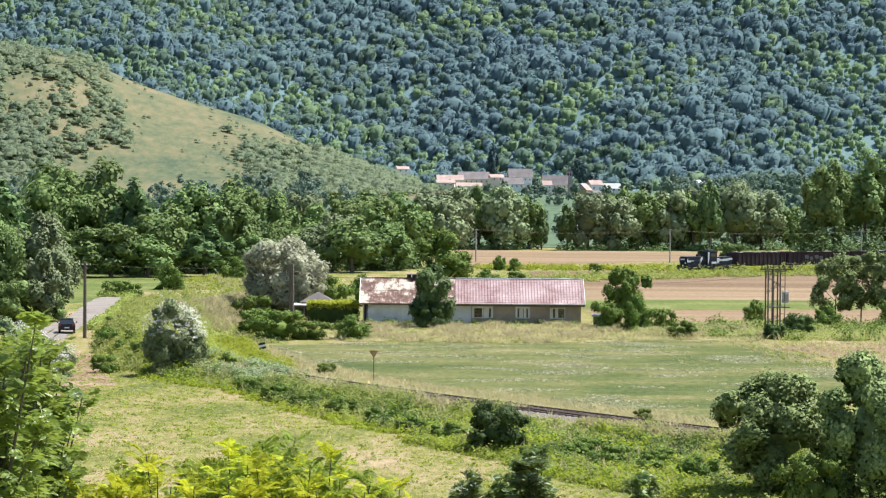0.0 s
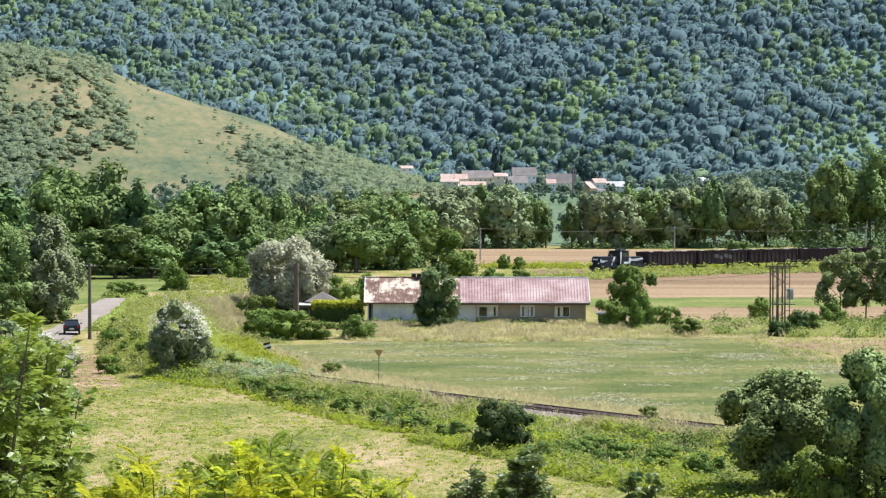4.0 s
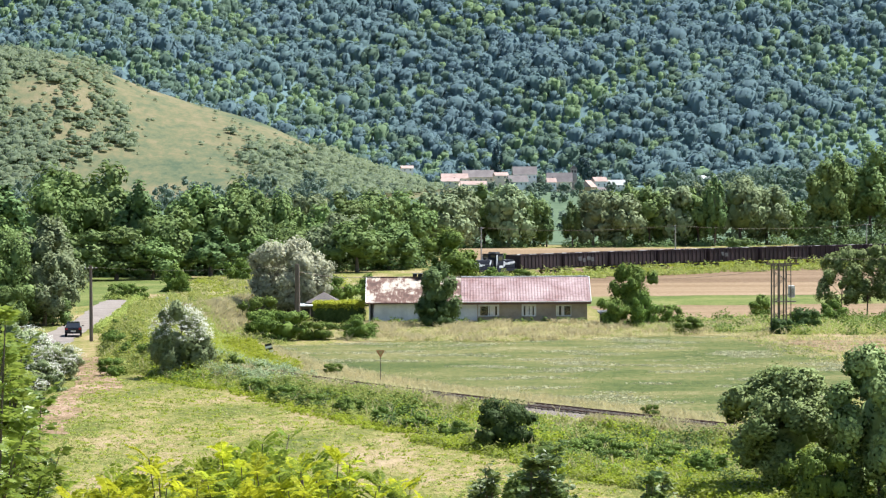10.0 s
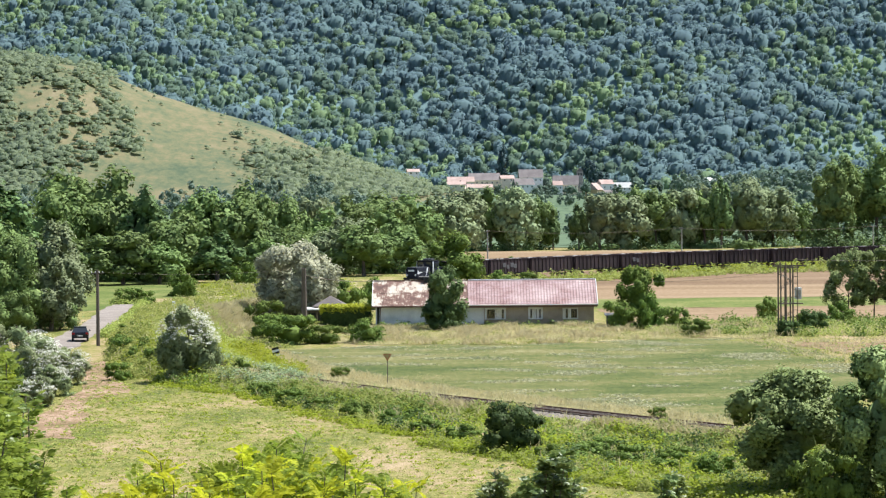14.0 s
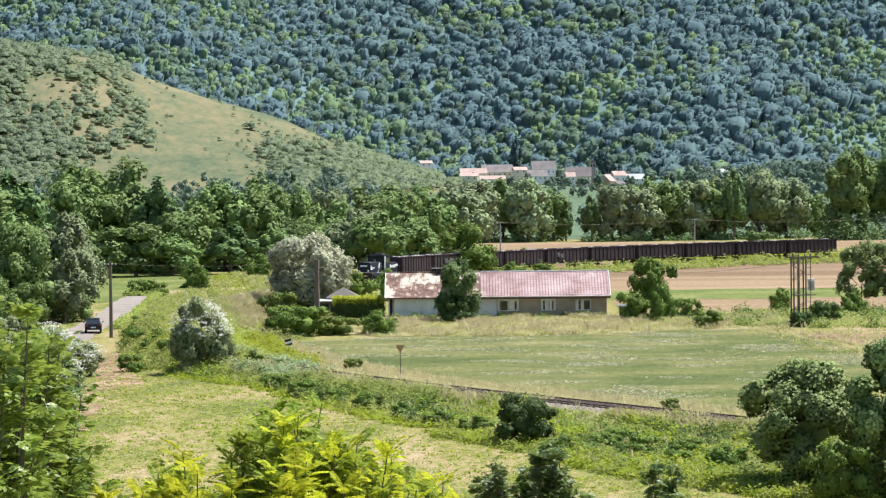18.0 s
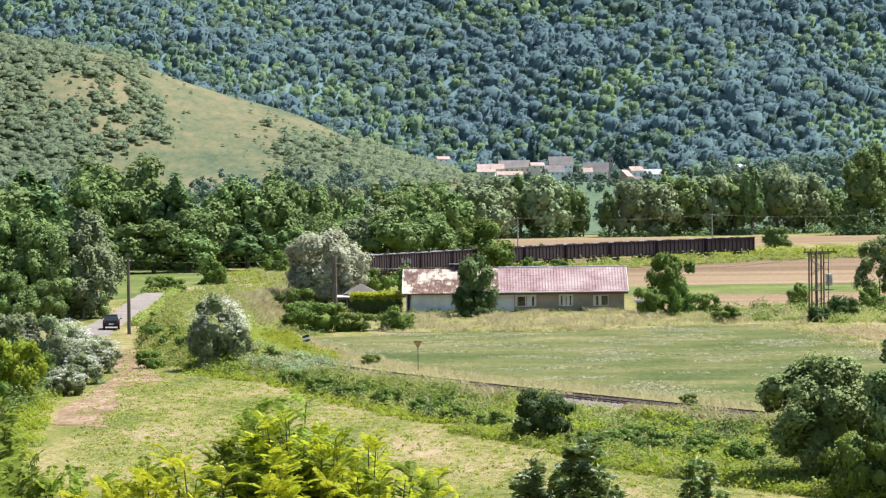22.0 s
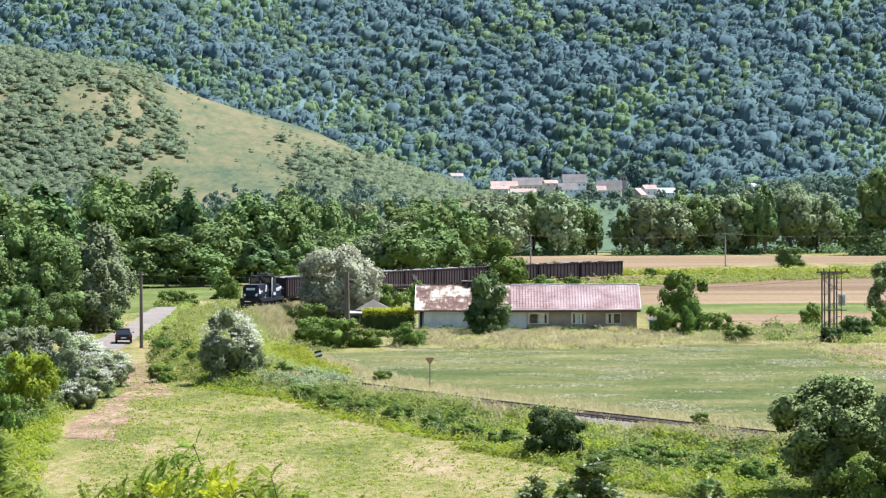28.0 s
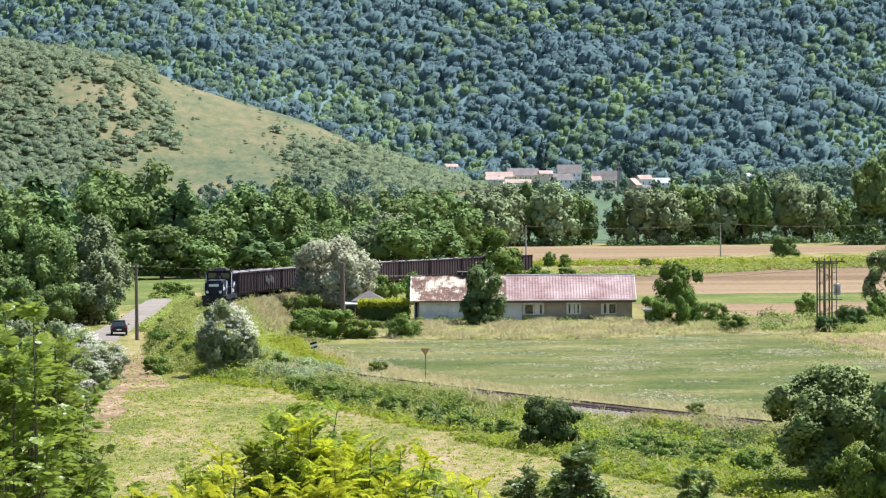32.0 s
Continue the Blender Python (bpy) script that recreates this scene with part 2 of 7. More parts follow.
# ---- mesh helpers ----
def quads(name, verts, faces, material, parent=None, label="", normals=None):
    """One mesh object from arrays of corners and quads; normals: one for each corner, for softly rounded foliage."""
    me = bpy.data.meshes.new(name)
    me.vertices.add(len(verts))
    me.vertices.foreach_set("co", np.asarray(verts, dtype=np.float32).ravel())
    k = faces.shape[1]
    me.loops.add(faces.size)
    me.loops.foreach_set("vertex_index", faces.astype(np.int32).ravel())
    me.polygons.add(len(faces))
    me.polygons.foreach_set("loop_start", np.arange(0, faces.size, k, dtype=np.int32))
    me.materials.append(material)
    me.update(calc_edges=True)
    if normals is not None:
        me.polygons.foreach_set("use_smooth", np.ones(len(faces), dtype=bool))
        normals = normals / (np.linalg.norm(normals, axis=1, keepdims=True) + 1e-9)
        me.normals_split_custom_set_from_vertices(normals.tolist())
    ob = new(name, me)
    ob.parent = parent
    return tagged(ob, label)


def part(name, bm, material, parent, label=""):
    me = bpy.data.meshes.new(name)
    bmesh.ops.recalc_face_normals(bm, faces=bm.faces)
    bm.to_mesh(me)
    bm.free()
    me.materials.append(material)
    ob = new(name, me)
    ob.parent = parent
    return tagged(ob, label)


def thing(name, m, label, category, group="", kind=""):
    ob = new(name)
    ob.empty_display_size = 0.3
    ob.matrix_world = m
    return tagged(ob, label, category, group, kind)


def box(bm, cx, cy, cz, sx, sy, sz, bevel=0.0, m=None):
    r = bmesh.ops.create_cube(bm, size=1.0)
    vs = r["verts"]
    for v in vs:
        v.co = Vector((cx + v.co.x * sx, cy + v.co.y * sy, cz + v.co.z * sz))
    if bevel:
        es = list({e for v in vs for e in v.link_edges})
        r = bmesh.ops.bevel(bm, geom=es, offset=bevel, segments=2, affect="EDGES")
        vs = list({v for f in r["faces"] for v in f.verts} | {v for v in vs if v.is_valid})
    if m is not None:
        bmesh.ops.transform(bm, matrix=m, verts=[v for v in vs if v.is_valid])
    return bm


def boxes(*rows, bevel=0.0):
    bm = bmesh.new()
    for r in rows:
        box(bm, *r, bevel=bevel)
    return bm


def tube(pts, radii, sides=7):
    """A tapered tube along points."""
    bm = bmesh.new()
    rings = []
    for i, (p, r) in enumerate(zip(pts, radii)):
        p = Vector(p)
        a = Vector(pts[max(i - 1, 0)])
        b = Vector(pts[min(i + 1, len(pts) - 1)])
        q = (b - a).to_track_quat("Z", "Y")
        rings.append([bm.verts.new(p + q @ Vector((r * math.cos(6.2832 * k / sides), r * math.sin(6.2832 * k / sides), 0))) for k in range(sides)])
    for u, v in zip(rings, rings[1:]):
        for k in range(sides):
            bm.faces.new((u[k], u[(k + 1) % sides], v[(k + 1) % sides], v[k]))
    bm.faces.new(rings[0][::-1])
    bm.faces.new(rings[-1])
    return bm


def disc(bm, c, axis, r, h, sides=16):
    q = Vector(axis).to_track_quat("Z", "Y").to_matrix().to_4x4()
    bmesh.ops.create_cone(bm, cap_ends=True, segments=sides, radius1=r, radius2=r, depth=h, matrix=Matrix.Translation(c) @ q)
    return bm


def prism(outline, depth, m=None):
    """A closed outline in x, z pushed along y."""
    bm = bmesh.new()
    a = [bm.verts.new((x, -depth / 2, z)) for x, z in outline]
    b = [bm.verts.new((x, depth / 2, z)) for x, z in outline]
    bm.faces.new(a)
    bm.faces.new(b[::-1])
    for i in range(len(a)):
        j = (i + 1) % len(a)
        bm.faces.new((a[j], a[i], b[i], b[j]))
    if m is not None:
        bmesh.ops.transform(bm, matrix=m, verts=bm.verts)
    return bm


def cube_dirs(n, low=-1.0):
    """Directions over a ball on a cube's grid, and their quads; those under low are left out."""
    u = np.tan(np.linspace(-1, 1, n + 1) * math.pi / 4)
    a, b = np.meshgrid(u, u, indexing="ij")
    one = np.ones_like(a)
    sides = [(a, b, one), (b, a, -one), (one, a, b), (-one, b, a), (b, one, a), (a, -one, b)]
    vs, fs, k = [], [], 0
    i, j = np.meshgrid(np.arange(n), np.arange(n), indexing="ij")
    base = (i * (n + 1) + j).ravel()
    for s in sides:
        vs.append(np.stack([c.ravel() for c in s], 1))
        fs.append(np.stack([base, base + n + 1, base + n + 2, base + 1], 1) + k)
        k += (n + 1) ** 2
    v = np.concatenate(vs)
    v /= np.linalg.norm(v, axis=1, keepdims=True)
    f = np.concatenate(fs)
    v, back = np.unique(np.round(v, 6), axis=0, return_inverse=True)
    f = back.ravel()[f]
    f = f[v[f][:, :, 2].mean(1) > low]
    return v, f


def lumpy(rng, dirs, lumps=9, size=0.55):
    """Radius of a crown of overlapping balls, seen from its middle."""
    c = rng.normal(size=(lumps, 3))
    c /= np.linalg.norm(c, axis=1, keepdims=True)
    c[:, 2] = c[:, 2] * 0.6 + 0.25
    c *= rng.uniform(0.42, 0.62, (lumps, 1))
    rr = size * rng.uniform(0.75, 1.15, lumps)
    d = dirs @ c.T
    q = rr ** 2 - (c ** 2).sum(1) + d ** 2
    r = np.where(q > 0, d + np.sqrt(np.maximum(q, 0)), 0.0).max(1)
    r = np.maximum(r, 0.5)
    return r


def leaf_quads(rng, centers, normals, size, spread=0.55, aspect=0.6):
    """One diamond leaf at each centre, roughly facing along its normal."""
    n = len(centers)
    nn = normals + rng.normal(size=(n, 3)) * spread
    nn /= np.linalg.norm(nn, axis=1, keepdims=True) + 1e-9
    t = np.cross(nn, rng.normal(size=(n, 3)))
    t /= np.linalg.norm(t, axis=1, keepdims=True) + 1e-9
    b = np.cross(nn, t)
    s = (size * rng.uniform(0.6, 1.35, n))[:, None]
    v = np.stack([centers - t * s * 0.5, centers + b * s * aspect * 0.5 - t * s * 0.05, centers + t * s * 0.5 - nn * s * 0.12, centers - b * s * aspect * 0.5 - t * s * 0.05], 1)
    return v.reshape(-1, 3), np.arange(n * 4).reshape(-1, 4)[:, ::-1]


def join(parts):
    vs, fs, k = [], [], 0
    for v, f in parts:
        vs.append(v)
        fs.append(f + k)
        k += len(v)
    return np.concatenate(vs), np.concatenate(fs)


def crown(rng, w, h, z0, lumps, per, leaf, lump_size=0.30, squash=0.85, solid=0.6, taper=0.0, rough_edge=0.22, lobes=13, spread=0.25, grid=3):
    """A crown: leafy lobes round a core, each lobe set with clumps of leaves. Width w, from z0 to h."""
    rx, rz = w / 2, (h - z0) / 2
    zc = z0 + rz
    ph = rng.uniform(0, 6.28, 6)

    def shaped(q):
        q = q.copy()
        q[:, :2] *= 1 - taper * (q[:, 2:3] + 1) / 2
        return q * (rx, rx, rz) + (0, 0, zc)

    def swell(q):
        return 1 + rough_edge * (np.sin(q[:, 0] * 3.1 + ph[0]) * np.sin(q[:, 1] * 2.7 + ph[1]) + 0.7 * np.sin(q[:, 2] * 4.3 + ph[2] + q[:, 0] * 2.0))

    k = np.arange(lobes) + 0.5
    zz = 0.97 - 1.6 * k / lobes
    aa = k * 2.39996 + ph[5]
    d = np.stack([np.cos(aa) * np.sqrt(1 - zz ** 2), np.sin(aa) * np.sqrt(1 - zz ** 2), zz], 1) + rng.normal(size=(lobes, 3)) * 0.2
    d /= np.linalg.norm(d, axis=1, keepdims=True)
    pos = d * (rng.uniform(0.52, 0.84, lobes) * swell(d))[:, None]
    lr = lump_size * 1.35 * rng.uniform(0.75, 1.25, lobes)
    wide = np.sort(np.hypot(pos[:, 0], pos[:, 1]) + lr)[-3:].mean()
    high = (pos[:, 2] + lr * squash).max()
    pos = pos / (wide, wide, high)
    lr = lr / wide
    cd, cf = cube_dirs(grid, -0.9)
    geo = [(shaped(cd * (0.6 * solid * swell(cd))[:, None]), cf)]
    nor = [cd]
    bumps = lumps * 3 // lobes + 3
    each = max(3, int(1.5 * lumps * per / (lobes * bumps)))
    flat = np.array([1, 1, squash])
    for i in range(lobes):
        rough = 1 + 0.16 * np.sin(cd[:, 0] * 6 + ph[0] + i) * np.sin(cd[:, 1] * 5 + ph[1] + 2 * i) + 0.1 * np.sin(cd[:, 2] * 8 + i) + rng.normal(size=len(cd)) * 0.04
        geo.append((shaped(pos[i] + cd * (lr[i] * solid * rough)[:, None] * flat), cf))
        nor.append(cd)
        e = rng.normal(size=(bumps, 3)) + d[i] * 0.8 + np.array([0, 0, 0.25])
        e /= np.linalg.norm(e, axis=1, keepdims=True)
        cc = pos[i] + e * lr[i] * rng.uniform(0.6, 1.0, (bumps, 1)) * flat
        cr = lr[i] * rng.uniform(0.26, 0.55, bumps)
        f = rng.normal(size=(bumps, each, 3))
        f /= np.linalg.norm(f, axis=2, keepdims=True)
        p = (cc[:, None, :] + f * (cr[:, None] * rng.uniform(0.65, 1.12, (bumps, each)))[:, :, None]).reshape(-1, 3)
        nn = (f * 0.75 + e[:, None, :] * 0.6 + d[i] * 0.2).reshape(-1, 3) + (0, 0, 0.12)
        gap = np.linalg.norm(p[:, None, :] - pos[None], axis=2) / lr[None]
        gap[:, i] = 9
        ok = gap.min(1) > 0.72
        geo.append(leaf_quads(rng, shaped(p[ok]), nn[ok], leaf * 1.16, spread, 0.78))
        nor.append(np.repeat(nn[ok], 4, 0) + np.repeat(rng.normal(size=(int(ok.sum()), 3)) * 0.22, 4, 0))
    v, f = join(geo)
    return v, f, np.concatenate(nor)


def trunk(rng, h, r, forks=4, spread=0.25):
    """A tapered trunk with limbs, as one mesh."""
    lean = rng.uniform(-0.04, 0.04, 2) * h
    bm = tube([(0, 0, -0.3), (lean[0] * 0.3, lean[1] * 0.3, h * 0.3), (lean[0], lean[1], h * 0.75)], [r * 1.25, r * 0.85, r * 0.3])
    for k in range(forks):
        a = k * 6.283 / forks + rng.uniform(-0.4, 0.4)
        z = h * rng.uniform(0.28, 0.5)
        e = (math.cos(a) * h * spread, math.sin(a) * h * spread, z + h * 0.3)
        limb = tube([(lean[0] * 0.5, lean[1] * 0.5, z), (e[0] * 0.5, e[1] * 0.5, z + h * 0.17), e], [r * 0.5, r * 0.33, r * 0.12], 5)
        me = bpy.data.meshes.new("limb")
        limb.to_mesh(me)
        limb.free()
        bm.from_mesh(me)
        bpy.data.meshes.remove(me)
    return bm


# ---- the land ----
def smooth(a, lo, hi):
    k = np.clip((a - lo) / (hi - lo), 0, 1)
    return k * k * (3 - 2 * k)


CREST_X = [-900, -420, -264, -214, -183, -153, -109, -89, -62, -45, -8, 60]
CREST_Z = [138, 104, 86, 79, 63, 52, 41, 33, 22, 15, 3, 0]


def land(x, y):
    """Height of the ground."""
    x, y = np.asarray(x, float), np.asarray(y, float)
    near = 13.4 * (1 - smooth(y, 2, 56)) ** 1.0
    near = np.where(y < 2, 13.4, near)
    rise = 18 * smooth(y, 720, 1780)
    crest = np.interp(x, CREST_X, CREST_Z) + 2.2 * np.sin(x / 31) * np.sin(y / 47)
    front = smooth(y, 1215, 1512) ** 0.85
    back = 1 - 0.6 * smooth(y, 1525, 1800)
    hill = np.maximum(crest, 0) * front * back
    foot = 1880 + 55 * np.sin(x / 210 + 0.8) + 28 * np.sin(x / 83 + 2.0)
    up = np.maximum(y - foot, 0)
    mount = up * (0.52 + 0.06 * np.sin(x / 170)) + 7 * np.sin(x / 60 + y / 110) * smooth(up, 20, 160)
    hollow = 5.5 * np.exp(-((x - 60) / 120) ** 2) * smooth(y, 1380, 1640) * (1 - smooth(y, 1760, 1880))
    return near + np.maximum(rise + hill, rise + mount) - hollow


def make_land():
    ys = np.concatenate([np.arange(-400, -4, 22), np.arange(-4, 60, 4), np.arange(60, 720, 20), np.arange(720, 1180, 23), np.arange(1180, 1900, 11), np.arange(1900, 3150, 25), np.arange(3150, 4700, 120)])
    ts = np.linspace(-1, 1, 131)
    y, t = np.meshgrid(ys, ts, indexing="ij")
    x = 0.30 * (np.maximum(y, 0) + 260) * t + 2200 * np.sign(t) * np.abs(t) ** 11
    v = np.stack([x.ravel(), y.ravel(), land(x, y).ravel()], 1)
    n, m = y.shape
    i, j = np.meshgrid(np.arange(n - 1), np.arange(m - 1), indexing="ij")
    a = (i * m + j).ravel()
    f = np.stack([a, a + 1, a + m + 1, a + m], 1)
    ob = quads("ground", v, f, M_GROUND)
    me = ob.data
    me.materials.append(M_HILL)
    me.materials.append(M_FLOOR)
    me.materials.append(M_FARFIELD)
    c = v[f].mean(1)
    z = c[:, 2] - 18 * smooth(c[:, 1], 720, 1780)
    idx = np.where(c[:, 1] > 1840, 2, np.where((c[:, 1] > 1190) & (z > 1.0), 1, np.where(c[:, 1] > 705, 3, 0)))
    me.polygons.foreach_set("material_index", idx.astype(np.int32))
    me.polygons.foreach_set("use_smooth", np.ones(len(f), dtype=bool))
    tagged(ob, "wide valley floor of sunlit meadow rising to a grassy hill", "ground", kind="structure")


make_land()


def inside(px, py, poly):
    r = np.zeros(len(px), bool)
    n = len(poly)
    for i in range(n):
        (x0, y0), (x1, y1) = poly[i], poly[(i + 1) % n]
        hit = ((y0 > py) != (y1 > py)) & (px < (x1 - x0) * (py - y0) / (y1 - y0 + 1e-9) + x0)
        r ^= hit
    return r


def scatter(rng, poly, n):
    p = np.array(poly)
    out = np.zeros((0, 2))
    while len(out) < n:
        q = rng.uniform(p.min(0), p.max(0), (n * 2, 2))
        out = np.concatenate([out, q[inside(q[:, 0], q[:, 1], poly)]])
    return out[:n]


def patch(name, outline, z, material, label, wobble=0.8):
    """A stretch of ground cover with an uneven border."""
    bm = bmesh.new()
    pts = []
    for i, (x0, y0) in enumerate(outline):
        x1, y1 = outline[(i + 1) % len(outline)]
        k = max(2, int(math.hypot(x1 - x0, y1 - y0) / 3))
        for s in range(k):
            x, y = x0 + (x1 - x0) * s / k, y0 + (y1 - y0) * s / k
            w = noise.noise_vector((x * 0.23, y * 0.11, 3.0))
            pts.append((x + w.x * wobble, y + w.y * wobble * 3))
    f = bm.faces.new([bm.verts.new((x, y, z)) for x, y in pts])
    if f.normal.z < 0:
        f.normal_flip()
    bmesh.ops.triangulate(bm, faces=[f])
    return tagged(part(name, bm, material, None), label, "field", kind="structure")


GREEN = [(-17.2, 243.2), (-8.1, 249.6), (6.5, 248.6), (27.1, 258.3), (32.0, 245.2), (35.5, 224.6), (31.0, 189.2), (23.5, 160.4), (15.7, 167.7), (7.1, 180.0), (0.7, 189.2), (-4.2, 199.4), (-10.9, 217.0)]
DRY = [(-9.0, 272), (-14, 262), (-9, 251), (6.5, 249.6), (27.0, 259.3), (33.0, 254.3), (36, 282), (16.5, 283.5), (-9.0, 283.0)]
patch("field_green", GREEN, 0.02, M_GREEN, "freshly mown green hay meadow beside the railway curve", 1.8)
patch("field_dry", DRY, 0.03, M_DRYBAND, "strip of tall bleached dry grass before the house")
patch("field_grain", [(17.0, 480), (95, 520), (79, 406.5), (17.0, 404.0)], 0.02, M_STUBBLE, "ripe brown grain field beyond the house")
patch("field_straw", [(17.0, 403.6), (79, 406), (70, 358.4), (15.0, 354.6)], 0.024, M_WHEAT, "pale straw-coloured stubble strip")
patch("field_strip", [(14.0, 354.2), (72, 358), (66, 328.3), (14.0, 325.1)], 0.028, M_BRIGHT, "narrow green grass strip between grain fields")
patch("field_pale", [(19.0, 324.7), (66, 328), (60, 292.3), (19.0, 288)], 0.032, M_WHEAT, "pale dry stubble field beside the tower")
patch("field_far", [(3.0, 655), (75, 645), (130, 652), (124, 580), (66, 570), (3.0, 512)], 0.02, M_WHEAT, "long straw-coloured grain field before the tree belt")
patch("field_bank", [(32.6, 249.6), (60, 250), (56, 230), (42, 226.0), (36, 234)], 0.026, M_WHEAT, "patch of dry tan ground at the meadow edge", 2.5)
patch("field_meadow", [(-75, 440), (-45, 452), (-42.5, 411.5), (-39.5, 366.3), (-43.3, 372), (-43.5, 347), (-47.8, 330.0), (-75, 340)], 0.02, M_BRIGHT, "bright green meadow at the edge of the wood")
patch("field_cuttings", [(-28.6, 190), (-32.8, 228), (-30.8, 232), (-27.4, 210), (-24.6, 193), (-26.4, 186)], 0.024, M_DIRT, "bare brown strip of dry cuttings on the field", 0.9)
patch("field_edge", [(-27.4, 192), (-29.4, 194), (-28.6, 172), (-27.4, 158), (-23.6, 156), (-24.6, 163), (-26.0, 176)], 0.022, M_DIRT, "dry brown patch along the field border", 1.2)
patch("field_bank", [(-42, 411), (-40, 445), (-16, 436), (-15, 380), (-19.5, 322.0), (-20.9, 292), (-29.6, 312.0), (-38.5, 366)], 0.03, M_DRYBAND, "bleached dry grass beside the track bend")


def far_meadow():
    u, y = np.meshgrid(np.linspace(0.040, 0.051, 9), np.linspace(690, 1560, 60), indexing="ij")
    x = u * y
    v = np.stack([x.ravel(), y.ravel(), land(x, y).ravel() + 0.15], 1)
    i, j = np.meshgrid(np.arange(8), np.arange(59), indexing="ij")
    a = (i * 60 + j).ravel()
    ob = quads("field_gap", v, np.stack([a, a + 60, a + 61, a + 1], 1), M_FARFIELD)
    tagged(ob, "pale green meadow seen through a gap in the trees", "field", kind="structure")


far_meadow()


def road():
    ctr = [(-70, 235), (-56, 234), (-47, 235), (-42, 238), (-39.6, 244), (-39.3, 252), (-40.3, 265), (-41.9, 300), (-44.9, 338), (-45.2, 350)]
    bm = bmesh.new()
    prev = None
    for i in range(len(ctr) - 1):
        for s in np.linspace(0, 1, 8)[:-1 if i < len(ctr) - 2 else None]:
            x = ctr[i][0] + (ctr[i + 1][0] - ctr[i][0]) * s
            y = ctr[i][1] + (ctr[i + 1][1] - ctr[i][1]) * s
            w = 1.85 + 0.2 * math.sin(y * 0.7)
            d = Vector((ctr[i + 1][0] - ctr[i][0], ctr[i + 1][1] - ctr[i][1])).normalized()
            nx, ny = d.y, -d.x
            row = [bm.verts.new((x - nx * w, y - ny * w, 0.03)), bm.verts.new((x, y, 0.07)), bm.verts.new((x + nx * w, y + ny * w, 0.03))]
            if prev:
                bm.faces.new((prev[0], prev[1], row[1], row[0]))
                bm.faces.new((prev[1], prev[2], row[2], row[1]))
            prev = row
    tagged(part("road", bm, M_ROAD, None), "narrow pale worn asphalt country road", "road", kind="structure")


road()

# ---- the railway: a long bend round the house ----
# x, y and height of the rails, from the far end to the near one
BEND = [(70.5, 490, 0.45), (44.6, 467, 0.45), (21.15, 440, 0.5), (3.1, 410, 0.65), (-8.75, 380, 0.9), (-17.2, 350, 1.35), (-23.95, 320, 1.75), (-28.2, 290, 2.2), (-28.75, 265, 2.7), (-26.9, 240, 2.4), (-22.9, 219, 1.6), (-18.46, 205, 1.1), (-13.38, 195, 1.05), (-7.64, 185, 1.04), (2.02, 170, 1.02), (16.38, 150, 1.0), (31.42, 130, 1.0), (40.16, 118, 1.0)][::-1]


def spline(px, py):
    """Second slopes of a natural cubic through points."""
    n = len(px)
    h = np.diff(px)
    m, r = np.eye(n), np.zeros(n)
    for i in range(1, n - 1):
        m[i, i - 1:i + 2] = h[i - 1], 2 * (h[i - 1] + h[i]), h[i]
        r[i] = 6 * ((py[i + 1] - py[i]) / h[i] - (py[i] - py[i - 1]) / h[i - 1])
    return np.linalg.solve(m, r)


BX, BY, BZ = (np.array(c, float) for c in zip(*BEND))
BM = spline(BY, BX)


def bend_x(y):
    y = np.asarray(y, float)
    q = np.clip(y, 118.0, 490.0)
    i = np.clip(np.searchsorted(BY, q) - 1, 0, len(BY) - 2)
    h = BY[i + 1] - BY[i]
    a, b = (BY[i + 1] - q) / h, (q - BY[i]) / h
    x = a * BX[i] + b * BX[i + 1] + ((a ** 3 - a) * BM[i] + (b ** 3 - b) * BM[i + 1]) * h * h / 6
    far = (BX[-1] - BX[-2]) / (BY[-1] - BY[-2]) + (BY[-1] - BY[-2]) * BM[-2] / 6
    return x + 1.25 * far * np.maximum(y - 490, 0)


def rail_z(y):
    return np.interp(y, BY, BZ)


TY = np.concatenate([np.arange(760, 490, -1.0), np.linspace(490, 118, 1200)])
TX = bend_x(TY)
TS = np.concatenate([[0], np.cumsum(np.hypot(np.diff(TX), np.diff(TY)))])
TS -= np.interp(-490, -TY, TS)


def on_track(s):
    y = np.interp(s, TS, TY)
    return np.array([bend_x(y), y, rail_z(y)])


def ribbon(name, offs, s0, s1, step, material, parent, label=""):
    """A band along the track; offs: sideways and up from the rail foot."""
    ss = np.arange(s0, s1, step)
    c = np.array([on_track(s) for s in ss])
    d = np.array([on_track(s + 0.5) - on_track(s - 0.5) for s in ss])
    d[:, 2] = 0
    d /= np.linalg.norm(d, axis=1, keepdims=True)
    side = np.stack([-d[:, 1], d[:, 0], 0 * d[:, 0]], 1)
    rows = []
    for o, z in offs:
        p = c + side * o
        p[:, 2] = np.maximum(c[:, 2] + z, 0.0) if z > -5 else 0.0 * c[:, 2]
        rows.append(p)
    v = np.concatenate(rows)
    n, k = len(ss), len(offs)
    f = [[j * n + i, j * n + i + 1, (j + 1) * n + i + 1, (j + 1) * n + i] for j in range(k - 1) for i in range(n - 1)]
    return quads(name, v, np.array(f), material, parent, label)


M_RAIL = plain_mat("rail_steel", (0.10, 0.05, 0.03), (0.20, 0.11, 0.07), 2.0, 0.55, 0.6)
M_SLEEPER = plain_mat("sleeper_wood", (0.06, 0.045, 0.035), (0.15, 0.12, 0.095), 3.0, 0.9)
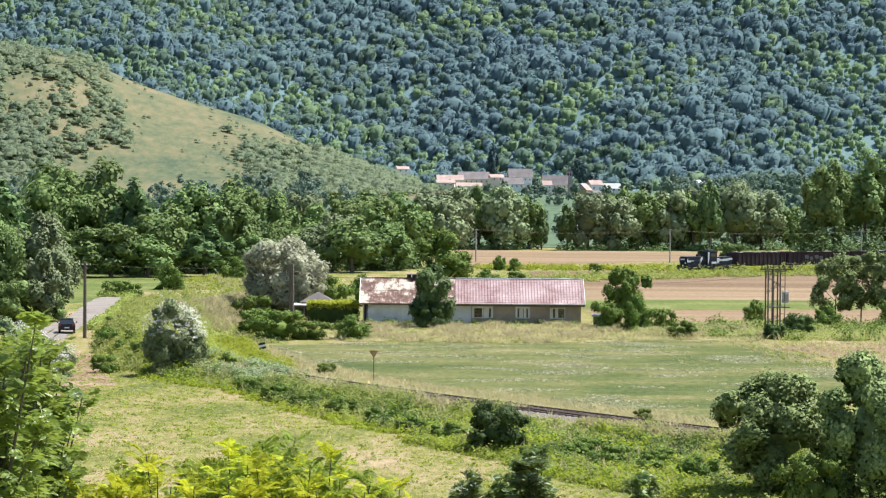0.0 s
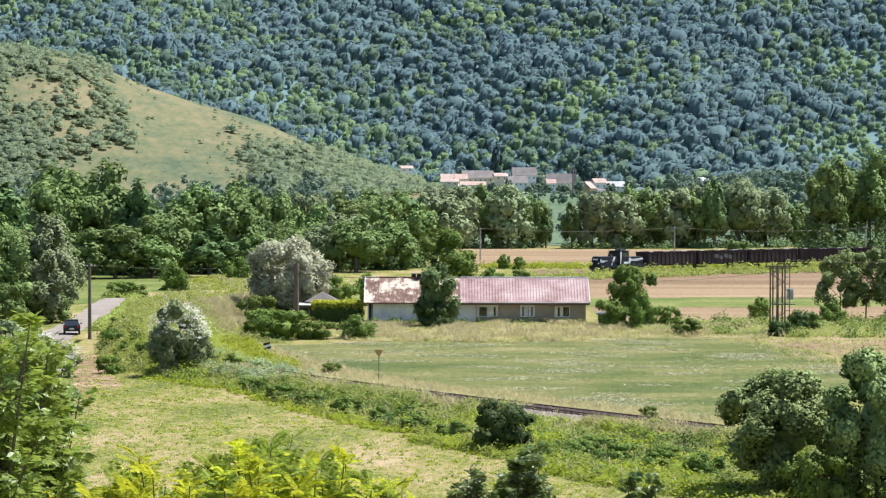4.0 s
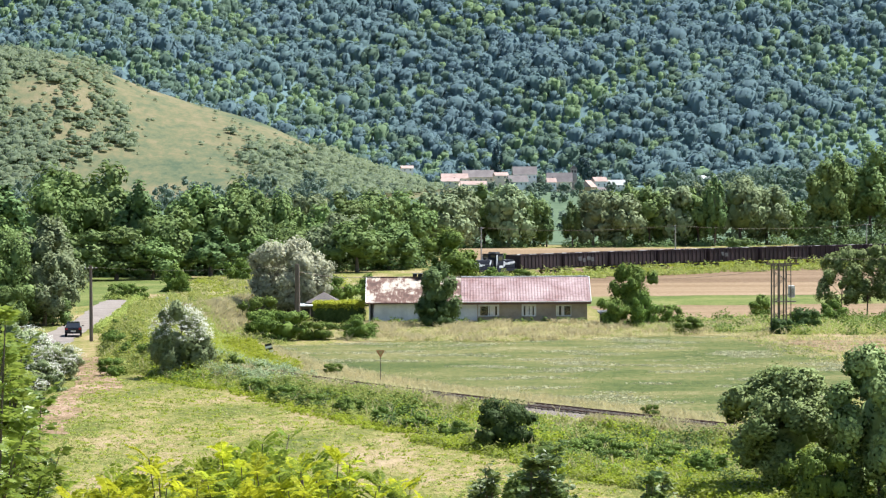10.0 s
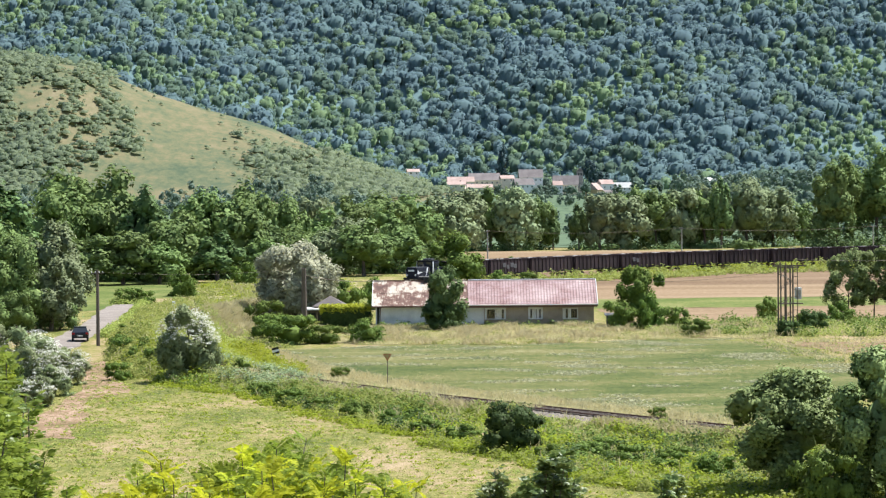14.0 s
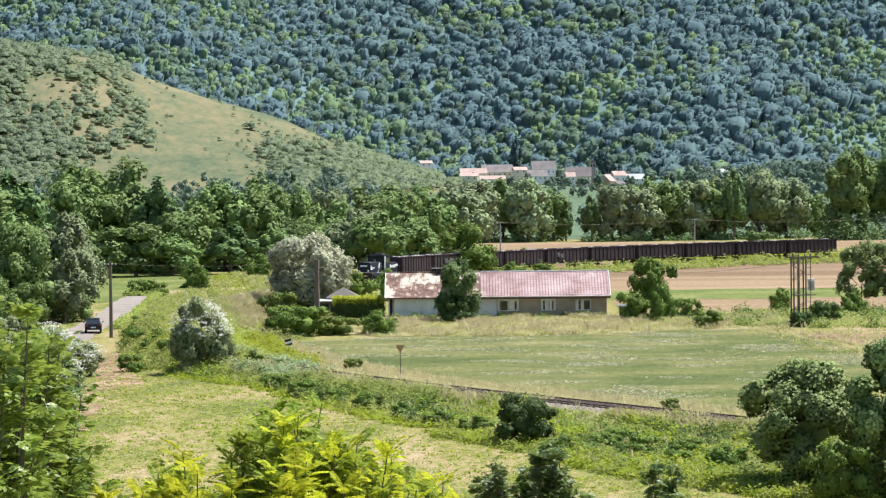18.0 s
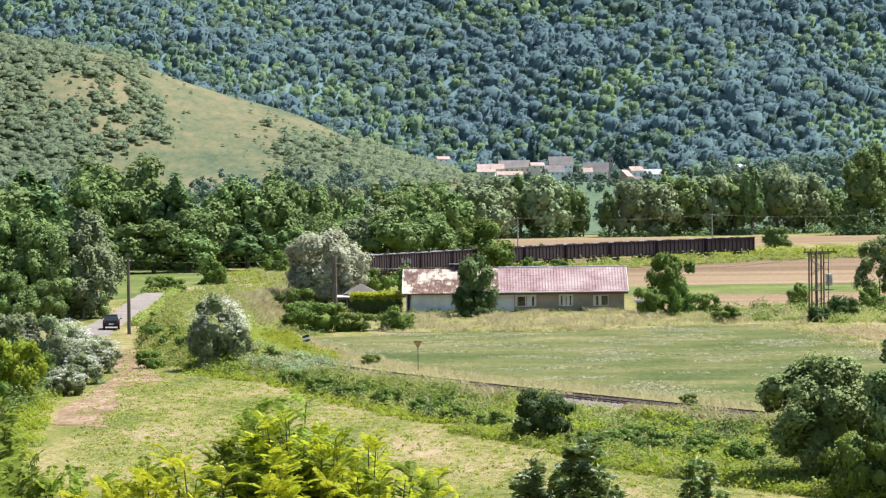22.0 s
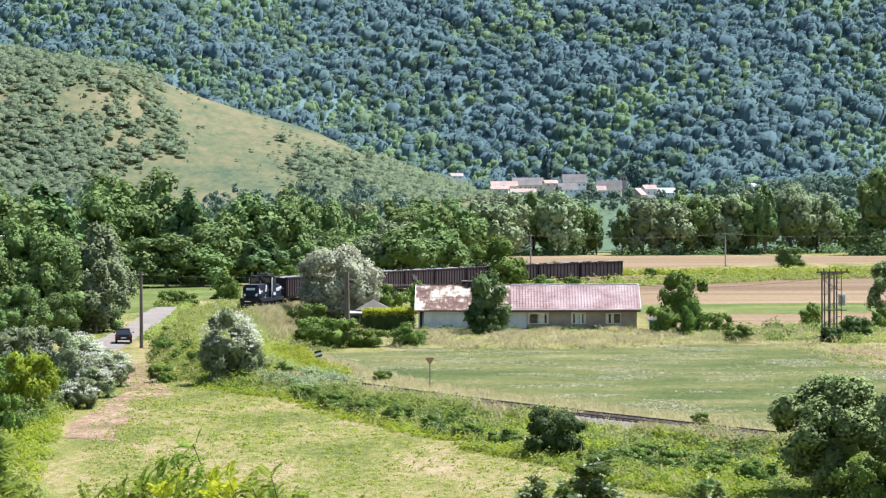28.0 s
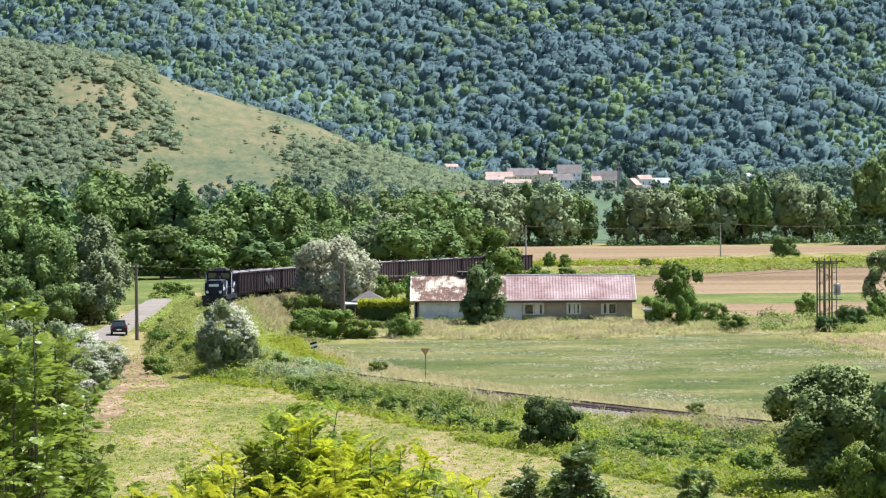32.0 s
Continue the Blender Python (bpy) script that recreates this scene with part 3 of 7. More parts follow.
M_WEEDBANK = soil_mat("weedy_bank", [(0.3, (0.080, 0.110, 0.030)), (0.5, (0.170, 0.180, 0.060)), (0.7, (0.330, 0.290, 0.150))], 0.3, 2.0, 0.6)
bank = ribbon("embankment", [(-4.6, -9), (-2.0, -0.34), (2.0, -0.34), (4.6, -9)], -250, 413, 3, M_WEEDBANK, None)
tagged(bank, "low weedy railway embankment", "embankment", kind="structure")
track = thing("railway_track", Matrix(), "single rusty railway track with dark sleepers", "railway track", kind="structure")
ribbon("ballast", [(-1.9, -0.36), (-1.4, -0.14), (1.4, -0.14), (1.9, -0.36)], -250, 413, 2, M_BALLAST, track, "brown stone ballast")
for o in (-0.75, 0.75):
    ribbon("rail", [(o - 0.07, -0.15), (o - 0.035, -0.02), (o - 0.035, 0.02), (o + 0.035, 0.02), (o + 0.035, -0.02), (o + 0.07, -0.15)], -250, 413, 2, M_RAIL, track)


def sleepers():
    mesh = None
    far = []
    for s in np.arange(160, 385, 0.65):
        p, q = on_track(s), on_track(s + 0.4)
        a = math.atan2(q[1] - p[1], q[0] - p[0])
        m = Matrix.Translation((p[0], p[1], p[2] - 0.12)) @ Matrix.Rotation(a + 1.5708, 4, "Z")
        if s < 297:
            far.append(m)
            continue
        if mesh is None:
            ob = part("sleeper", boxes((0, 0, 0, 2.5, 0.24, 0.14), bevel=0.02), M_SLEEPER, track)
            mesh = ob.data
        else:
            ob = new("sleeper", mesh)
            ob.parent = track
        ob.matrix_local = m
    bm = bmesh.new()
    for m in far:
        box(bm, 0, 0, 0, 2.5, 0.24, 0.14, m=m)
    tagged(part("sleepers_beyond", bm, M_SLEEPER, track), kind="stuff")


# ---- ground cover ----
def clumps(rng, pts, h, r, per, leaf, up=0.6):
    """Low leafy growth: per leaves round each point."""
    n = len(pts)
    hh = h * rng.uniform(0.45, 1.25, n)
    rr = r * rng.uniform(0.6, 1.3, n)
    d = rng.normal(size=(n, per, 3))
    d /= np.linalg.norm(d, axis=2, keepdims=True)
    d[:, :, 2] = np.abs(d[:, :, 2])
    k = rng.uniform(0.55, 1.0, (n, per, 1))
    c = np.concatenate([pts[:, None, :] + d[:, :, :2] * k * rr[:, None, None], (pts_z(pts)[:, None] + d[:, :, 2] * k[:, :, 0] * hh[:, None])[:, :, None]], 2)
    return leaf_quads(rng, c.reshape(-1, 3), (d + (0, 0, up)).reshape(-1, 3), leaf, 0.5)


def pts_z(pts):
    """Ground or embankment under points of the plan."""
    z = land(pts[:, 0], pts[:, 1])
    off = np.abs(pts[:, 0] - bend_x(np.clip(pts[:, 1], 120, 700)))
    b = np.where((pts[:, 1] > 120) & (pts[:, 1] < 560), np.clip((5.5 - off) / 3.0, 0, 1) * (rail_z(pts[:, 1]) - 0.35), 0)
    return z + np.maximum(b, 0)


def blades(rng, pts, h, w, per, lean=0.35):
    """Grass tufts of thin upright blades."""
    n = len(pts) * per
    p = np.repeat(pts, per, 0) + rng.normal(size=(n, 2)) * w * 3
    z = pts_z(p)
    hh = h * rng.uniform(0.5, 1.3, n)
    a = rng.uniform(0, 6.28, n)
    t = np.stack([np.cos(a), np.sin(a), 0 * a], 1) * (w * rng.uniform(0.6, 1.4, n))[:, None]
    l = rng.normal(size=(n, 2)) * lean * hh[:, None]
    b = np.stack([p[:, 0], p[:, 1], z - 0.05], 1)
    m = b + np.stack([l[:, 0] * 0.35, l[:, 1] * 0.35, hh * 0.6], 1)
    e = b + np.stack([l[:, 0], l[:, 1], hh], 1)
    v = np.stack([b - t * 0.4, m - t * 0.5, e, m + t * 0.5], 1)
    return v.reshape(-1, 3), np.arange(n * 4).reshape(-1, 4)


def cover(name, geo, material, label, category):
    tagged(quads(name, *geo, material), label, category, kind="stuff")


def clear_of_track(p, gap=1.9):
    # plants are left out along the camera's line of sight to the parked car
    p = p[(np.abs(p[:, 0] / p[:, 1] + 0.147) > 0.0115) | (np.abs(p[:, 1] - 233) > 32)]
    return p[np.abs(p[:, 0] - bend_x(np.clip(p[:, 1], 120, 700))) > gap]


RNG = np.random.default_rng(7)
VERGE = [(-24.5, 203), (-16.4, 190.5), (-8.5, 168.7), (1.2, 148.3), (6.5, 133.6), (14.2, 123.3), (22, 118), (24, 135), (19.5, 149), (11.5, 160), (1.8, 173.5), (-6.3, 186), (-12, 196), (-17, 212), (-21, 222)]
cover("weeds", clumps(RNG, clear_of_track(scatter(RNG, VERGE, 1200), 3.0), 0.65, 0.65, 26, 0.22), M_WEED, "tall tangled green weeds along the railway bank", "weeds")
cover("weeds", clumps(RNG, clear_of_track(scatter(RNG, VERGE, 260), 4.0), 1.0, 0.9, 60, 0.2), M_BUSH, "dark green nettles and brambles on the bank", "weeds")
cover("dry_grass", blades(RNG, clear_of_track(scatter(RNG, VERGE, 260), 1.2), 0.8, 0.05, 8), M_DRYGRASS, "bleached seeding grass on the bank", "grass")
INNER = [(-17.2, 226), (-10.4, 205), (-3.6, 190), (2.5, 180), (9, 170), (17, 158.5), (21, 161), (16, 168.5), (8, 180.5), (1.4, 190), (-4.0, 201), (-10.5, 219), (-17, 243), (-22, 250)]
cover("dry_grass", blades(RNG, clear_of_track(scatter(RNG, INNER, 2200), 1.2), 0.42, 0.06, 8, 0.6), M_DRYGRASS, "pale dry grass fringe between track and meadow", "grass")
LIME = [(-18.5, 245), (-23.5, 250), (-22.0, 228), (-17.5, 214), (-13.5, 206), (-12.0, 212), (-15.5, 224)]
cover("weeds", clumps(RNG, scatter(RNG, LIME, 420), 1.0, 0.8, 34, 0.24), M_LIME, "bright lime-green weeds beside the track", "weeds")
cover("dry_grass", blades(RNG, scatter(RNG, DRY, 5200), 0.34, 0.05, 8, 0.8), M_DRYGRASS, "tall bleached grass in front of the house", "grass")
cover("weeds", clumps(RNG, scatter(RNG, DRY, 620), 0.4, 0.9, 26, 0.22), M_WEED, "low green weeds in the dry grass", "weeds")
ROUGH = [(22, 262), (58, 256), (58, 286), (40, 292), (30, 286), (20, 284)]
cover("weeds", clumps(RNG, scatter(RNG, ROUGH, 900), 0.8, 1.1, 50, 0.2), M_WEED, "rough overgrown green scrub round the tower", "weeds")
cover("dry_grass", blades(RNG, scatter(RNG, ROUGH, 800), 0.7, 0.06, 7, 0.5), M_DRYGRASS, "dry stalks in the rough round the tower", "grass")
cover("weeds", clumps(RNG, scatter(RNG, ROUGH, 120), 1.6, 1.5, 70, 0.3), M_BUSH, "dark low brambles round the tower", "weeds")
ROADSIDE = [(-34.5, 250), (-32.5, 226), (-27, 208), (-23.5, 206), (-22, 222), (-24, 250), (-27, 290), (-33, 330), (-38, 352), (-40.5, 330), (-37, 290)]
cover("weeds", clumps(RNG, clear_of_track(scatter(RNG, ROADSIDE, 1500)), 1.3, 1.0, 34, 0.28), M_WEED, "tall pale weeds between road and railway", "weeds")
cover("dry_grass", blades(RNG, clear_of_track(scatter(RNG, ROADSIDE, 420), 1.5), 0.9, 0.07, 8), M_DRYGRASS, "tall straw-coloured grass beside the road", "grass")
BANKS = [(-38, 430), (-30, 425), (-16, 392), (-18, 330), (-20, 292), (-28, 300), (-27, 330)]
cover("weeds", clumps(RNG, clear_of_track(scatter(RNG, BANKS, 620)), 0.8, 1.2, 30, 0.35), M_WEED, "green weeds at the foot of the embankment", "weeds")
cover("dry_grass", blades(RNG, clear_of_track(scatter(RNG, BANKS, 1100), 1.5), 0.7, 0.11, 8), M_DRYGRASS, "dry grass on the embankment slope", "grass")
SLOPE = [(-42, 411), (-40, 440), (-16, 436), (-15, 380), (-20, 300), (-29, 312), (-38, 366)]
cover("weeds", clumps(RNG, clear_of_track(scatter(RNG, SLOPE, 520)), 0.8, 1.3, 34, 0.32), M_WEED, "green weeds patching the dry bank", "weeds")
cover("weeds", clumps(RNG, clear_of_track(scatter(RNG, SLOPE, 160)), 0.9, 1.2, 34, 0.32), M_LIME, "bright weeds patching the dry bank", "weeds")
MARGIN = [(29, 256), (60, 254), (56, 218), (34, 214), (30, 236)]
cover("dry_grass", blades(RNG, scatter(RNG, MARGIN, 1100), 0.3, 0.08, 7, 0.7), M_DRYGRASS, "straw tufts on the meadow's dry margin", "grass")
cover("weeds", clumps(RNG, scatter(RNG, MARGIN, 170), 0.35, 0.7, 26, 0.2), M_WEED, "green weeds on the meadow's dry margin", "weeds")
LAWN = [(-29, 306), (-14, 302), (-13, 262), (-17, 246), (-23, 252), (-26, 290)]
cover("grass", blades(RNG, clear_of_track(scatter(RNG, LAWN, 1500), 2.0), 0.32, 0.09, 6, 0.6), M_GRASS, "rough yellow-green grass beside the garden", "grass")
cover("weeds", clumps(RNG, clear_of_track(scatter(RNG, LAWN, 260), 2.0), 0.5, 0.9, 30, 0.24), M_WEED, "green weeds beside the garden", "weeds")
cover("dry_grass", blades(RNG, clear_of_track(scatter(RNG, LAWN, 220), 2.0), 0.5, 0.08, 7, 0.6), M_DRYGRASS, "straw tufts beside the garden", "grass")
NEARSIDE = [(-31, 196), (-33, 180), (-31.5, 160), (-27, 140), (-21, 120), (-30, 116), (-40, 150), (-40, 200), (-36, 236), (-33.5, 232)]
cover("weeds", clumps(RNG, clear_of_track(scatter(RNG, NEARSIDE, 900)), 0.9, 0.9, 30, 0.24), M_WEED, "leafy green weeds at the field border", "weeds")


PALE = [(-21, 207), (-18.5, 199), (-13, 187), (-9.5, 190), (-12.5, 199), (-16, 208), (-19, 214)]
cover("weeds", clumps(RNG, clear_of_track(scatter(RNG, PALE, 420), 1.2), 0.9, 0.8, 40, 0.2), M_WILLOW, "grey-green wormwood clumps on the railway bank", "weeds")
KERB = [(-37.4, 268), (-39.2, 300), (-42.0, 338), (-42.6, 356), (-47.5, 358), (-47.4, 352), (-43.4, 350), (-41.6, 338), (-38.4, 300), (-36.2, 268)]
cover("weeds", clumps(RNG, scatter(RNG, KERB, 420), 0.9, 0.9, 36, 0.3), M_WEED, "tall verge weeds along the road edge", "weeds")


def along(rng, n, s0, s1, o0, o1):
    """Points beside the track, between two offsets."""
    s = rng.uniform(s0, s1, n)
    p = np.array([on_track(k)[:2] for k in s])
    q = np.array([on_track(k + 0.5)[:2] for k in s])
    d = (q - p) / 0.5
    o = rng.uniform(o0, o1, n)[:, None]
    return p + np.stack([-d[:, 1], d[:, 0]], 1) * o, s


def gaps(p, s, share):
    keep = np.array([noise.noise((k * 0.16, 7.7, 0)) < share for k in s])
    return p[keep]


cover("weeds", clumps(RNG, gaps(*along(RNG, 520, 315.4, 369.4, -4.4, -2.0), -0.06), 0.95, 0.6, 34, 0.2), M_WEED, "tall weeds crowding the near side of the track", "weeds")
cover("weeds", clumps(RNG, gaps(*along(RNG, 260, 315.4, 369.4, -4.8, -2.4), -0.08), 0.9, 0.7, 40, 0.19), M_BUSH, "dark leafy weeds crowding the near side of the track", "weeds")
cover("dry_grass", blades(RNG, along(RNG, 1500, 309.4, 369.4, 1.4, 4.2)[0], 0.42, 0.06, 8, 0.6), M_DRYGRASS, "pale dry grass along the far side of the track", "grass")
cover("weeds", clumps(RNG, along(RNG, 1100, 315.4, 417.4, -5.0, -2.0)[0], 0.28, 0.5, 26, 0.18), M_WEED, "low green herbs on the near embankment slope", "weeds")
cover("dry_grass", blades(RNG, along(RNG, 600, 315.4, 417.4, -4.6, -1.7)[0], 0.3, 0.06, 8, 0.7), M_DRYGRASS, "straw-coloured grass on the near embankment slope", "grass")
cover("dry_grass", blades(RNG, gaps(*along(RNG, 2600, 309.4, 397.4, -2.6, -0.95), 0.3), 0.46, 0.06, 8, 0.5), M_DRYGRASS, "dry grass growing over the near rail", "grass")
cover("weeds", clumps(RNG, gaps(*along(RNG, 700, 309.4, 397.4, -3.2, -1.1), 0.05), 0.42, 0.5, 26, 0.17), M_WEED, "green herbs growing over the near rail", "weeds")
BARE = [(327.9, 332.9), (340.4, 343.9), (353.4, 358.4), (363.4, 375.9), (378.9, 382.4)]


def overgrown(p, s):
    """Points beside the track, but for the stretches where the rails lie open."""
    return p[~np.any([(s > a) & (s < b) for a, b in BARE], axis=0)]


cover("weeds", clumps(RNG, overgrown(*along(RNG, 620, 319.4, 395.4, -3.6, -1.1)), 0.75, 0.6, 34, 0.18), M_WEED, "tall green weeds hiding stretches of the near rail", "weeds")
cover("dry_grass", blades(RNG, overgrown(*along(RNG, 900, 319.4, 395.4, -2.4, 1.0)), 0.55, 0.06, 8, 0.5), M_DRYGRASS, "straw-coloured grass hiding stretches of the track", "grass")
cover("weeds", clumps(RNG, overgrown(*along(RNG, 150, 319.4, 395.4, -2.6, 0.6)), 0.7, 0.55, 40, 0.17), M_BUSH, "dark leafy weeds hiding stretches of the track", "weeds")
cover("weeds", clumps(RNG, along(RNG, 420, 383.4, 417.4, -4.6, 4.6)[0], 1.0, 0.7, 36, 0.2), M_WEED, "tall weeds swallowing the track's nearer end", "weeds")
cover("dry_grass", blades(RNG, gaps(*along(RNG, 1700, 174.0, 262.5, 1.8, 6.5), 0.05), 0.9, 0.1, 8, 0.5), M_DRYGRASS, "tall straw grass on the bank before the train", "grass")
cover("weeds", clumps(RNG, along(RNG, 520, 174.0, 276.0, 2.0, 7.0)[0], 0.8, 0.9, 34, 0.28), M_WEED, "green weeds in the straw grass by the bend", "weeds")
cover("weeds", clumps(RNG, along(RNG, 900, 258.0, 319.4, -4.6, 4.6)[0], 1.0, 0.8, 34, 0.24), M_WEED, "tall green weeds swallowing the track on the bend", "weeds")
cover("weeds", clumps(RNG, along(RNG, 300, 285.0, 319.4, -4.6, 4.6)[0], 1.0, 0.8, 34, 0.24), M_LIME, "bright lime weeds on the bend", "weeds")
cover("weeds", clumps(RNG, along(RNG, 420, -60.0, 130.0, 2.2, 5.5)[0], 1.9, 1.2, 34, 0.4), M_WEED, "tall green growth hiding the far track's edge", "weeds")
cover("weeds", clumps(RNG, along(RNG, 260, -60.0, 130.0, 2.6, 7.5)[0], 1.0, 1.2, 30, 0.4), M_LIME, "bright growth below the far track", "weeds")
cover("weeds", clumps(RNG, scatter(RNG, [(-8, 283.2), (16, 283.4), (16, 284.6), (-8, 284.6)], 60), 0.8, 0.7, 44, 0.25), M_BUSH, "small weeds along the house wall", "weeds")
FARSTRIP = [(8, 486), (60, 486), (96, 521), (112, 545), (60, 512), (8, 505)]
cover("weeds", clumps(RNG, clear_of_track(scatter(RNG, FARSTRIP, 520), 2.6), 1.2, 1.7, 26, 0.5), M_LIME, "bright green growth beside the far track", "weeds")
cover("weeds", clumps(RNG, clear_of_track(scatter(RNG, [(8, 420), (24, 436), (48, 462), (84, 484), (84, 476), (50, 452), (24, 424), (8, 404)], 300), 2.6), 1.0, 1.3, 26, 0.45), M_WEED, "green weeds along the far track", "weeds")
FIELD = [(-27.0, 184.0), (-29.1, 226.1), (-28.2, 226.2), (-22.8, 199.9), (-16.4, 186), (-8.5, 164.7), (1.2, 144.3), (6.5, 129.6), (14.2, 118.3), (-20.0, 112.3)]
cover("grass", blades(RNG, scatter(RNG, FIELD, 5200), 0.09, 0.06, 5, 0.9), M_AFTER, "short yellow-green aftermath on the mown field", "grass")
cover("weeds", clumps(RNG, scatter(RNG, FIELD, 700), 0.16, 0.4, 12, 0.16), M_LIME, "low yellow-green herbs in the mown field", "weeds")
cover("weeds", clumps(RNG, scatter(RNG, FIELD, 700), 0.18, 0.4, 12, 0.17), M_WEED, "low green herbs in the mown field", "weeds")
EDGE = [(-24.5, 200), (-16.4, 187.5), (-8.5, 165.7), (1.2, 145.3), (6.5, 130.6), (14.2, 120.3), (15.5, 122.5), (7.5, 134.0), (2.2, 149), (-7.5, 170), (-15.4, 191.5), (-23.5, 205)]
STRIP = [(-29.5, 183), (-33.0, 228), (-30.6, 232), (-26.8, 208), (-24.2, 184), (-20, 140), (-23, 140)]
cover("grass", blades(RNG, scatter(RNG, STRIP, 1000), 0.11, 0.06, 5, 0.9), M_AFTER, "short grass creeping over the bare strip", "grass")
cover("weeds", clumps(RNG, scatter(RNG, STRIP, 160), 0.2, 0.4, 14, 0.16), M_WEED, "low herbs creeping over the bare strip", "weeds")
cover("weeds", clumps(RNG, scatter(RNG, EDGE, 480), 0.4, 0.5, 26, 0.2), M_LIME, "bright lush grass fringe along the bank's foot", "weeds")
cover("hay", blades(RNG, scatter(RNG, FIELD, 3400), 0.08, 0.06, 5, 1.6), M_DRYGRASS, "scattered dry hay on the mown field", "hay")
LUSHBANK = [(-2, 150), (3, 141), (8, 128), (15, 118), (22, 116), (20, 126), (12, 134), (6, 142), (0, 154)]
cover("weeds", clumps(RNG, scatter(RNG, LUSHBANK, 900), 0.55, 0.6, 34, 0.18), M_LIME, "lush yellow-green grass at the bank's foot", "weeds")
cover("weeds", clumps(RNG, scatter(RNG, LUSHBANK, 600), 0.6, 0.6, 34, 0.18), M_WEED, "pale green weeds at the bank's foot", "weeds")


cover("dry_grass", blades(RNG, along(RNG, 900, 206, 246, 2.4, 6.5)[0], 1.1, 0.1, 8, 0.5), M_DRYGRASS, "tall straw-coloured grass on the bank below the train", "grass")


def tufty(pts, scale, least, deep=0.3):
    return pts[np.array([noise.noise((x * scale, y * scale * deep, 2.0)) > least for x, y in pts])]


cover("dry_grass", blades(RNG, tufty(scatter(RNG, GREEN, 2600), 0.16, 0.2), 0.14, 0.05, 7, 0.9), M_DRYGRASS, "pale seeding tufts left standing in the hay meadow", "grass")
cover("hay", blades(RNG, tufty(scatter(RNG, GREEN, 16000), 0.13, 0.22, 2.2), 0.15, 0.17, 7, 1.3), M_HAY, "pale smears of cut hay on the green meadow", "hay")
cover("dry_grass", blades(RNG, tufty(scatter(RNG, DRY, 4200), 0.25, 0.1, 0.7), 0.7, 0.08, 8, 0.7), M_DRYGRASS, "pale heaped windrows of bleached grass before the house", "grass")
cover("weeds", clumps(RNG, tufty(clear_of_track(scatter(RNG, VERGE, 420), 4.0), 0.2, 0.1), 1.0, 0.8, 60, 0.19), M_BUSH_DARK, "dark bramble clumps on the railway bank", "weeds")
cover("weeds", clumps(RNG, tufty(clear_of_track(scatter(RNG, VERGE, 1300), 3.2), 0.3, 0.0), 0.75, 0.7, 40, 0.2), M_LIME, "lush bright clumps on the railway bank", "weeds")
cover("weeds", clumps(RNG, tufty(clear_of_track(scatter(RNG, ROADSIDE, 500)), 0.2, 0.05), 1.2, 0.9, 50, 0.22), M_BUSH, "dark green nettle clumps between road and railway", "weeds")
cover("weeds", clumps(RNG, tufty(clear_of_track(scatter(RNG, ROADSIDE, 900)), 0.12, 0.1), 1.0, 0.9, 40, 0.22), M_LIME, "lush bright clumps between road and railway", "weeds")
cover("grass", blades(RNG, scatter(RNG, GREEN, 4200), 0.09, 0.07, 5, 0.9), M_GRASS, "short green regrowth on the hay meadow", "grass")

